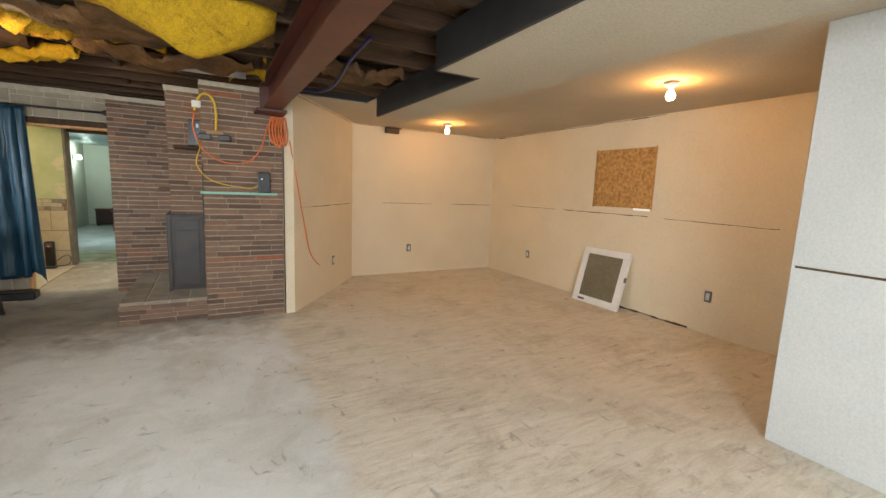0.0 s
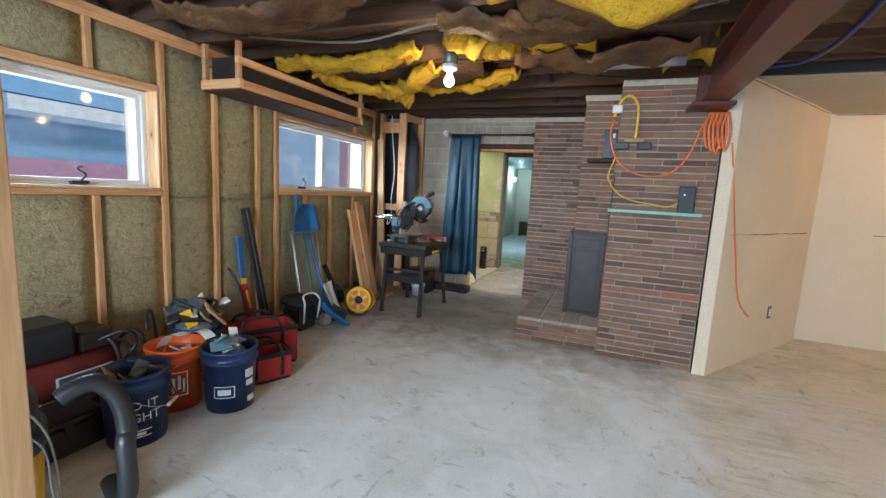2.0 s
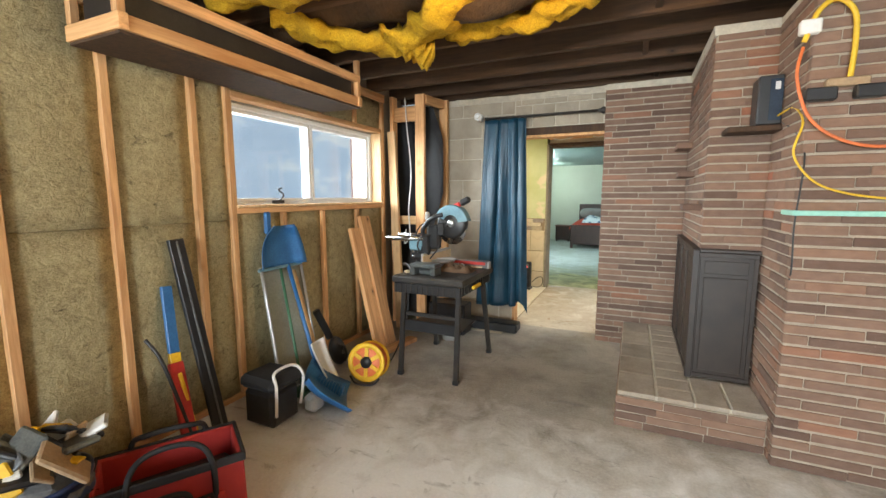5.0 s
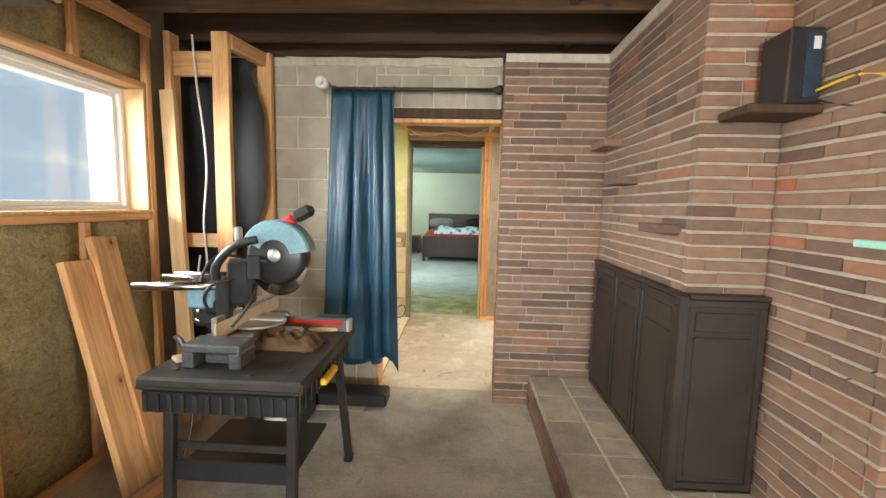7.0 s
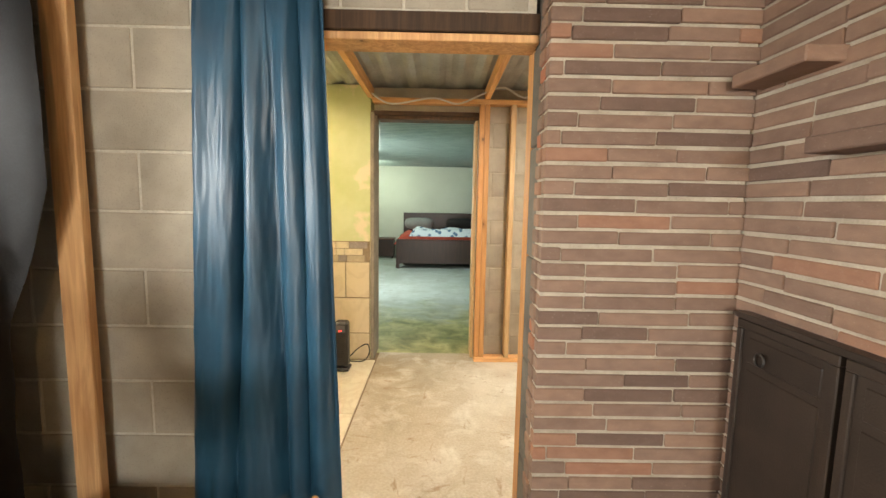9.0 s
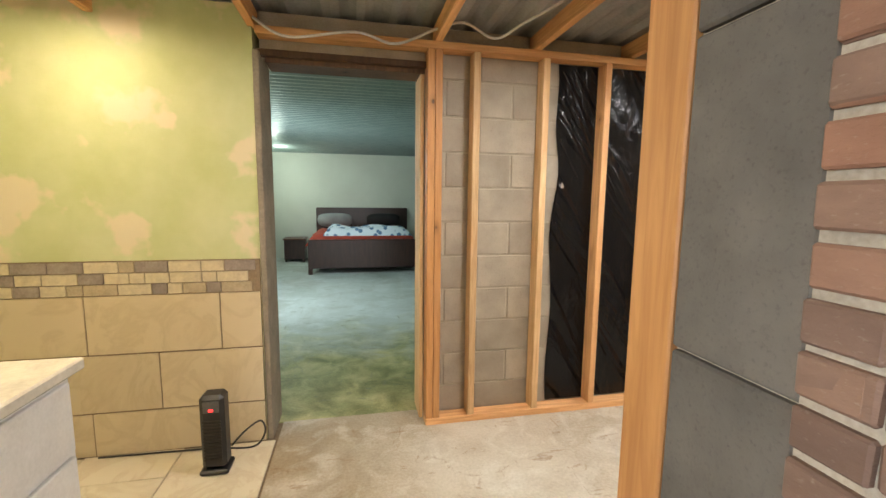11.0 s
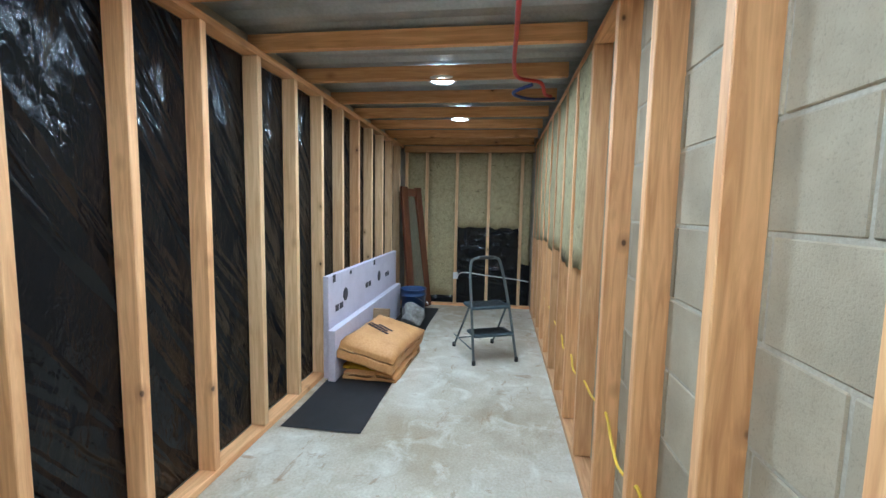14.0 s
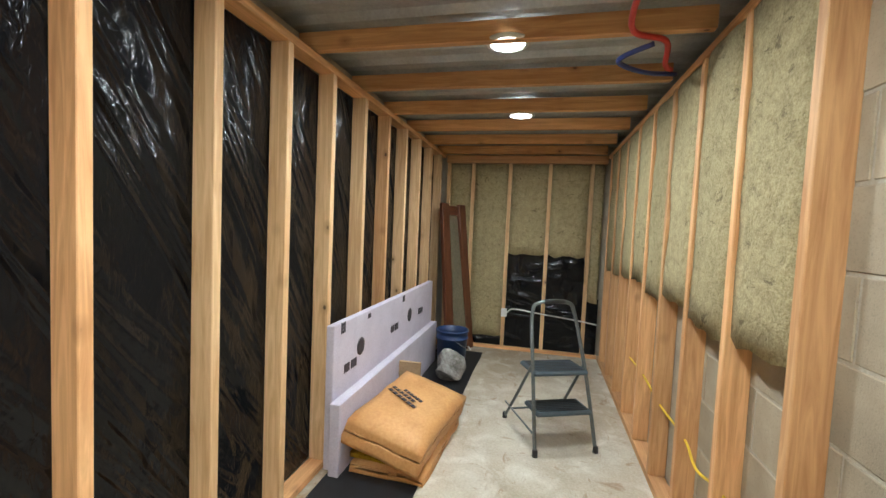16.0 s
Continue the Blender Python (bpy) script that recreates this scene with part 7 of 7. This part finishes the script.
lumber("edge", (-2.72, 3.37, 0.0), (-2.80, 3.34, 0.40), 0.02, 0.012, M_YELLOWP, hs, (0, 1, 0))

# dustpans, brooms, shovel
pan = thing("hanging_dustpan", (-2.88, 4.12, 0.8), "blue plastic dustpan propped against the studs", "dustpan")


def pan_shape(m, w0, w1, h, d, dome=0.0):
    bm = bmesh.new()

    def f(u, v):
        w = (w0 + (w1 - w0) * v) * (1 - dome + dome * math.sqrt(max(0.05, 1 - v * v)))
        x = (u - 0.5) * w
        return m @ Vector((x, -d * max(0.0, (abs(2 * u - 1) - 0.55) / 0.45) ** 1.5 - d * (v ** 4) * 0.8, h * v))
    bm = grid_sheet(14, 10, f)
    made = bmesh.ops.extrude_face_region(bm, geom=bm.faces[:])
    off = (m.to_3x3() @ Vector((0, 0.006, 0)))
    bmesh.ops.translate(bm, verts=[v for v in made["geom"] if isinstance(v, bmesh.types.BMVert)], vec=off)
    return bm


pm = Matrix.Translation((-2.86, 4.13, 0.85)) @ pose(0, 0, 0, -8, 0, 90)
part("pan", pan_shape(pm, 0.40, 0.40, 0.28, 0.06, 0.75), M_BLUE, pan, "", True)
part("handle", boxes((-2.905, -2.875, 4.04, 4.09, 1.08, 1.23), bevel=0.010), M_BLUE, pan)
part("lip", boxes((-2.862, -2.845, 3.935, 4.325, 0.838, 0.858), bevel=0.004), M_TEAL, pan, "paler worn lip")
shv = thing("snow_shovel", (-2.75, 4.12, 0), "grey metal sheet shovel under a dustpan", "shovel")
bm = grid_sheet(10, 12, lambda u, v: Vector((-2.70 - 0.18 * v - 0.02 * math.sin(u * math.pi), 3.93 + u * 0.36 + 0.04 * v, 0.02 + v * 0.84)))
made = bmesh.ops.extrude_face_region(bm, geom=bm.faces[:])
bmesh.ops.translate(bm, verts=[v for v in made["geom"] if isinstance(v, bmesh.types.BMVert)], vec=(-0.006, 0, 0))
part("blade", bm, plain("olive_grey_sheet", (0.34, 0.35, 0.29), (0.26, 0.27, 0.22), 0.35, 6), shv, "", True)
for y in (3.93, 4.29):
    tube("edge_tube", [(-2.685, y, 0.02), (-2.77, y + 0.018, 0.43), (-2.865, y + 0.04, 0.86)], 0.010, M_ALU, shv, "", 8, 2)
for nm, p0, p1, r, mt, lab in (("broom", (-2.50, 4.10, 0.05), (-2.86, 4.20, 0.86), 0.014, M_BLUE, "blue handled broom leaning on the wall"), ("rake", (-2.60, 4.02, 0.05), (-2.87, 4.14, 0.84), 0.010, M_GREENH, "green handled rake leaning on the wall"), ("pole", (-2.52, 4.16, 0.02), (-2.88, 4.27, 0.80), 0.016, M_PALE, "pale wooden pole leaning on the wall")):
    t = thing(nm, p0, lab, nm, "leaning tools")
    tube("handle", [p0, p1], r, mt, t, "", 10, 2)
    if nm == "broom":
        m = Matrix.Translation((-2.44, 4.06, 0.0)) @ pose(0, 0, 0, 0, 20, 15)
        bm = bmesh.new()
        for k in range(40):
            add_box(bm, -0.10 + 0.2 * (k % 10) / 10, -0.092 + 0.2 * (k % 10) / 10 + 0.005, -0.02 + 0.011 * (k // 10), -0.013 + 0.011 * (k // 10), 0.0, 0.13, 0, m)
        part("bristles", bm, M_BLUE, t)
    if nm == "rake":
        part("head", boxes((-2.66, -2.55, 3.98, 4.06, 0.0, 0.06), bevel=0.01), M_GREENH, t)
scoop = thing("white_scoop", (-2.50, 4.15, 0), "white plastic scoop leaning on a broom", "scoop")
part("blade", pan_shape(Matrix.Translation((-2.44, 4.14, 0.06)) @ pose(0, 0, 0, -28, 0, 100), 0.10, 0.16, 0.32, 0.03), M_WHITEP, scoop, "", True)
lob = thing("dustpan", (-2.33, 3.90, 0), "blue and white lobby dustpan on the slab", "dustpan")
part("pan", pan_shape(Matrix.Translation((-2.27, 4.06, 0.005)) @ pose(0, 0, 0, -58, 0, 128), 0.40, 0.32, 0.32, 0.06), M_BLUE, lob, "", True)
part("lip", boxes((-2.46, -2.36, 3.86, 3.97, 0.0, 0.11), bevel=0.025), M_WHITEP, lob)
crate = thing("black_basket", (-2.55, 3.72, 0), "black plastic basket with a white wire handle", "basket")
part("body", boxes((-2.68, -2.45, 3.62, 3.84, 0.0, 0.22), bevel=0.025), M_PLASTIC, crate)
part("cushion", rough_up(boxes((-2.70, -2.42, 3.60, 3.86, 0.22, 0.30), bevel=0.03), 0.012, 9), M_BLACKCLOTH, crate)
tube("handle", [(-2.44, 3.64, 0.08), (-2.42, 3.63, 0.26), (-2.46, 3.66, 0.33), (-2.46, 3.80, 0.33), (-2.42, 3.84, 0.26), (-2.44, 3.83, 0.08)], 0.009, M_WHITEP, crate)

# black blower lying against the wall by the reel
blower = thing("hand_blower", (-2.74, 4.50, 0), "black plastic hand blower leaning under the window", "power tool")
part("nozzle", add_tube(bmesh.new(), [(-2.80, 4.40, 0.47), (-2.775, 4.445, 0.36), (-2.75, 4.49, 0.24)], 0.028, 12, 4), M_PLASTIC, blower, "", True)
bm = bmesh.new()
bmesh.ops.create_icosphere(bm, subdivisions=3, radius=1)
for v in bm.verts:
    v.co = Vector((-2.715 + 0.06 * v.co.x, 4.535 + 0.075 * v.co.y - 0.03 * v.co.z, 0.125 + 0.125 * v.co.z))
part("housing", bm, M_PLASTIC, blower, "", True)
tube("grip", [(-2.68, 4.50, 0.20), (-2.65, 4.53, 0.17), (-2.65, 4.56, 0.09), (-2.67, 4.56, 0.04)], 0.012, M_BLACK, blower)
lathe("badge", [(0.0, 0.0), (0.022, 0.0), (0.020, 0.004), (0.0, 0.005)], M_GREY, (-2.655, 4.53, 0.13), blower, "", 16, pose(0, 0, 0, 0, 90, 0))

# cord reel
reel = thing("cord_reel", (-2.40, 4.42, 0), "orange extension cord on a yellow reel", "cord reel")
rm = Matrix.Translation((-2.34, 4.42, 0.145)) @ pose(0, 0, 0, 0, 80, -78)
for s, nm in ((0.055, "front_wheel"), (-0.055, "rear_wheel")):
    wheel = lathe(nm, [(0.105, -0.006), (0.138, -0.006), (0.140, 0.0), (0.138, 0.006), (0.105, 0.006), (0.105, -0.006)], M_YELLOWP, (0, 0, 0), reel, "", 36, rm @ Matrix.Translation((0, 0, s)))
    bm = bmesh.new()
    for k in range(6):
        add_box(bm, 0.035, 0.108, -0.014, 0.014, -0.005, 0.005, 0.002, rm @ Matrix.Translation((0, 0, s)) @ pose(0, 0, 0, 0, 0, 60 * k))
    part("spokes", bm, M_YELLOWP, reel)
    lathe("hub", [(0.0, -0.008), (0.042, -0.008), (0.042, 0.008), (0.0, 0.008)], M_PLASTIC, (0, 0, 0), reel, "", 20, rm @ Matrix.Translation((0, 0, s)))
lathe("cord_winding", [(0.05, -0.048)] + [(0.122 + 0.004 * (k % 2), -0.048 + 0.0096 * k) for k in range(11)] + [(0.05, 0.048)], M_ORANGECORD, (0, 0, 0), reel, "", 32, rm)
tube("stand", [rm @ Vector(p) for p in ((0.10, -0.11, 0.075), (0.148, -0.06, 0.078), (0.148, 0.06, 0.078), (0.10, 0.11, 0.075))], 0.007, M_PLASTIC, reel)

for p0, p1, w in (((-2.62, 5.00, 0.0), (-2.905, 5.05, 1.05), 0.14), ((-2.60, 5.14, 0.0), (-2.91, 5.20, 1.15), 0.14)):
    tagged(lumber("leaning_plank", p0, p1, w, 0.038, M_WOOD, None, (0, 1, 0)), "softwood plank leaning under the window", "plank", "leaning planks")
tagged(lumber("floor_offcut", (-2.55, 4.70, 0.02), (-2.45, 5.30, 0.02), 0.09, 0.038, M_WOOD, None, (1, 0, 0)), "softwood offcut lying by the wall", "offcut")

# single stud that stands free in the room
free = thing("partition_post", (-0.815, 0.95, 0), "pale softwood stud of an unfinished partition", "stud", kind="structure")
lumber("stud", (-0.815, 0.965, 0.04), (-0.815, 0.965, 2.33), 0.04, 0.09, M_PALE, free)
lumber("bottom_plate", (-0.815, -1.2, 0.02), (-0.815, 1.01, 0.02), 0.09, 0.038, M_PALE, free)

# cords and boxes on the brick
strip = thing("power_strip", (0.12, 4.40, 1.77), "hanging adapter block with a yellow cord loop", "power strip")
part("adapter", boxes((0.02, 0.13, 4.36, 4.405, 1.745, 1.80), bevel=0.006), M_PLASTIC, strip)
part("adapter", boxes((0.19, 0.29, 4.36, 4.405, 1.745, 1.80), bevel=0.006), M_PLASTIC, strip)
part("outlet_block", boxes((0.09, 0.235, 4.365, 4.408, 1.80, 1.835), bevel=0.006), M_CARDB, strip)
tube("cord_loop", [(0.17, 4.385, 1.835), (0.175, 4.385, 1.98), (0.16, 4.38, 2.10), (0.10, 4.38, 2.16), (0.04, 4.38, 2.12), (0.0, 4.38, 2.0)], 0.0105, M_YELLOWCORD, strip, "yellow cord loop")
part("plug", boxes((-0.02, 0.055, 4.365, 4.407, 2.03, 2.09), bevel=0.006), M_WHITEP, strip)
oc = tube("extension_cord", [(0.0, 4.385, 1.98), (-0.015, 4.37, 1.85), (0.04, 4.37, 1.68), (0.15, 4.37, 1.58), (0.30, 4.37, 1.54), (0.46, 4.37, 1.58), (0.56, 4.37, 1.72), (0.62, 4.37, 1.92), (0.66, 4.37, 1.98)], 0.007, M_ORANGECORD)
tagged(oc, "orange extension cord draped on the brick", "cord")
hank = thing("cord_hank", (0.72, 4.36, 1.85), "coiled orange extension cord hung under the beam", "cord hank")
for k in range(5):
    x = 0.66 + 0.028 * k
    tube("coil", [(x, 4.37, 2.02), (x - 0.03, 4.34, 1.90), (x, 4.33, 1.76 - 0.02 * (k % 3)), (x + 0.03, 4.35, 1.86), (x + 0.01, 4.37, 2.02)], 0.009, M_ORANGECORD, hank)
tail = tube("draped_cord", [(0.82, 4.35, 1.80), (0.90, 4.43, 1.4), (0.98, 4.52, 1.0), (1.08, 4.66, 0.6), (1.22, 4.84, 0.42)], 0.006, M_ORANGECORD)
tagged(tail, "thin orange cord hanging on the drywall", "cord")
bx = thing("cable_box", (0.02, 4.8, 1.71), "black cable box standing on a small shelf", "cable box")
part("case", boxes((-0.07, 0.04, 4.76, 4.90, 1.707, 1.96), bevel=0.006), M_PLASTIC, bx)
part("front_panel", boxes((-0.02, 0.035, 4.755, 4.7595, 1.73, 1.94)), plain("dark_blue_panel", (0.03, 0.05, 0.08), None, 0.25), bx)
part("sticker", boxes((0.0, 0.022, 4.752, 4.7545, 1.885, 1.925)), M_PRINTW, bx)
tube("cord", [(0.02, 4.75, 1.75), (0.045, 4.60, 1.76), (0.03, 4.40, 1.66), (-0.0, 4.37, 1.52), (0.08, 4.37, 1.40), (0.20, 4.37, 1.345), (0.36, 4.37, 1.32), (0.46, 4.37, 1.31), (0.55, 4.37, 1.36)], 0.005, M_YELLOWCORD, bx, "yellow cord")
tube("cord", [(0.04, 4.76, 1.72), (0.05, 4.42, 1.55), (0.04, 4.41, 1.2), (0.045, 4.415, 0.95), (0.05, 4.60, 0.8)], 0.004, M_PLASTIC, bx)
rt = thing("router", (0.58, 4.35, 1.27), "black router standing on the mantel strip", "router")
part("case", boxes((0.52, 0.63, 4.33, 4.385, 1.27, 1.47), bevel=0.006), M_PLASTIC, rt)
part("lamp", boxes((0.55, 0.56, 4.327, 4.3295, 1.40, 1.41)), glow("white_indicator", (0.9, 0.95, 1.0), 2), rt)

# ---- outside the windows ----
pier_ = thing("gate_pier", (-6.9, 10.85, 0.95), "hazy red brick gate pier across the garden", "gate pier")
# Red brick paled to pink, with the haze put into its colour.
part("shaft", boxes((-7.05, -6.75, 10.6, 11.1, 0.95, 2.9), bevel=0.01), plain("haze_pink_brick", (0.82, 0.56, 0.58), (0.70, 0.46, 0.50), 0.85, 3), pier_)
part("cap", boxes((-7.1, -6.7, 10.55, 11.15, 2.9, 2.98), bevel=0.01), M_SHED, pier_)

tagged(part("ground", boxes((-60, -3.32, -60, 60, 0.85, 0.95)), M_SOIL), "dark garden soil outside the windows", "ground", kind="structure")
tagged(part("garden_wall", boxes((-6.75, -6.6, -2, 6.0, 0.95, 1.47)), M_REDWALL), "low dark red garden wall", "garden wall")
deck = thing("balustrade", (-5, 3, 2.6), "white balustrade raised on dark posts", "balustrade")
part("beam", boxes((-7.05, -6.95, 2.3, 3.45, 2.02, 2.08)), M_RAILW, deck)
part("top_rail", boxes((-7.05, -6.95, 2.3, 3.45, 2.47, 2.53)), M_RAILW, deck)
for k in range(12):
    part("baluster", boxes((-7.02, -6.98, 2.32 + 0.095 * k, 2.36 + 0.095 * k, 2.08, 2.47)), M_RAILW, deck)
for y in (2.3, 3.36):
    part("post", boxes((-7.045, -6.955, y, y + 0.09, 0.95, 2.02)), M_SHED, deck)
tagged(part("backdrop", boxes((-30.2, -30, -60, 60, 0.9, 30)), M_BACK), "hazy pale blue distance beyond the garden", "backdrop", kind="structure")
tagged(part("neighbour_wall", boxes((-7.5, -7.3, -12, 5.7, 0.95, 2.02)), M_SHED), "neighbouring shed wall, coloured in hazy blue", "shed")
next_deck = tagged(part("raised_deck", boxes((-7.1, -6.95, 3.5, 5.75, 2.27, 2.85), (-7.1, -6.95, 5.6, 5.75, 0.95, 2.268)), M_SHED), "raised deck of the next house, coloured in hazy shade blue", "deck")
# White board added to brighten the sky gap between deck and shed.
part("fascia", boxes((-6.945, -6.90, 3.62, 5.75, 2.06, 2.24)), M_RAILW, next_deck, "white board added for the bright gap below the deck")
tagged(part("patio", boxes((-8, 8, -20, -2.75, -0.1, 0.0)), M_MORTAR), "pale concrete patio outside", "pavement", kind="structure")

# ---- bricks and blocks, piece by piece ----
random.seed(3)
brick_face(column, (-0.908, 6.0, 0), (1, 0, 0), (0, -1, 0), 0.658, 0, TOP, 1)
brick_face(column, (-0.897, 6.034, 0), (0, 1, 0), (-1, 0, 0), 0.068, 0, TOP, 2)
brick_face(chimney, (-0.25, 4.962, 0), (0, 1, 0), (-1, 0, 0), 1.03, 0.21, TOP, 3)
brick_face(chimney, (-0.262, 4.93, 0), (1, 0, 0), (0, -1, 0), 0.312, 0.21, TOP, 4)
brick_face(block, (0.05, 4.452, 0), (0, 1, 0), (-1, 0, 0), 0.468, 0, TOP, 5)
brick_face(block, (0.038, 4.42, 0), (1, 0, 0), (0, -1, 0), 0.722, 0, TOP, 6)
brick_face(hearth, (-0.682, 4.51, 0), (1, 0, 0), (0, -1, 0), 0.72, 0, 0.185, 7, 0.0462)
brick_face(hearth, (-0.67, 4.542, 0), (0, 1, 0), (-1, 0, 0), 1.438, 0, 0.185, 8, 0.0462)
block_wall(wall_end, -3.04, -1.765, 0.0, 2.275, 6.20, -1, 0.42, 0.2145, 0.12, 0.02)
block_wall(wall_end, -1.76, -0.91, 2.005, 2.275, 6.20, -1, 0.22, 0.2145, 0.05, 0.02)
block_wall(wall_hall_far, -0.90, 0.25, 0.0, 2.20, 8.20, -1, 0.40, 0.20, 0.1, 0.02)
block_wall(wall_hall_near, -0.79, 2.3, 0.0, 2.20, 6.268, 1, 0.42, 0.215, 0.2, 0.02, M_CMUTAN)
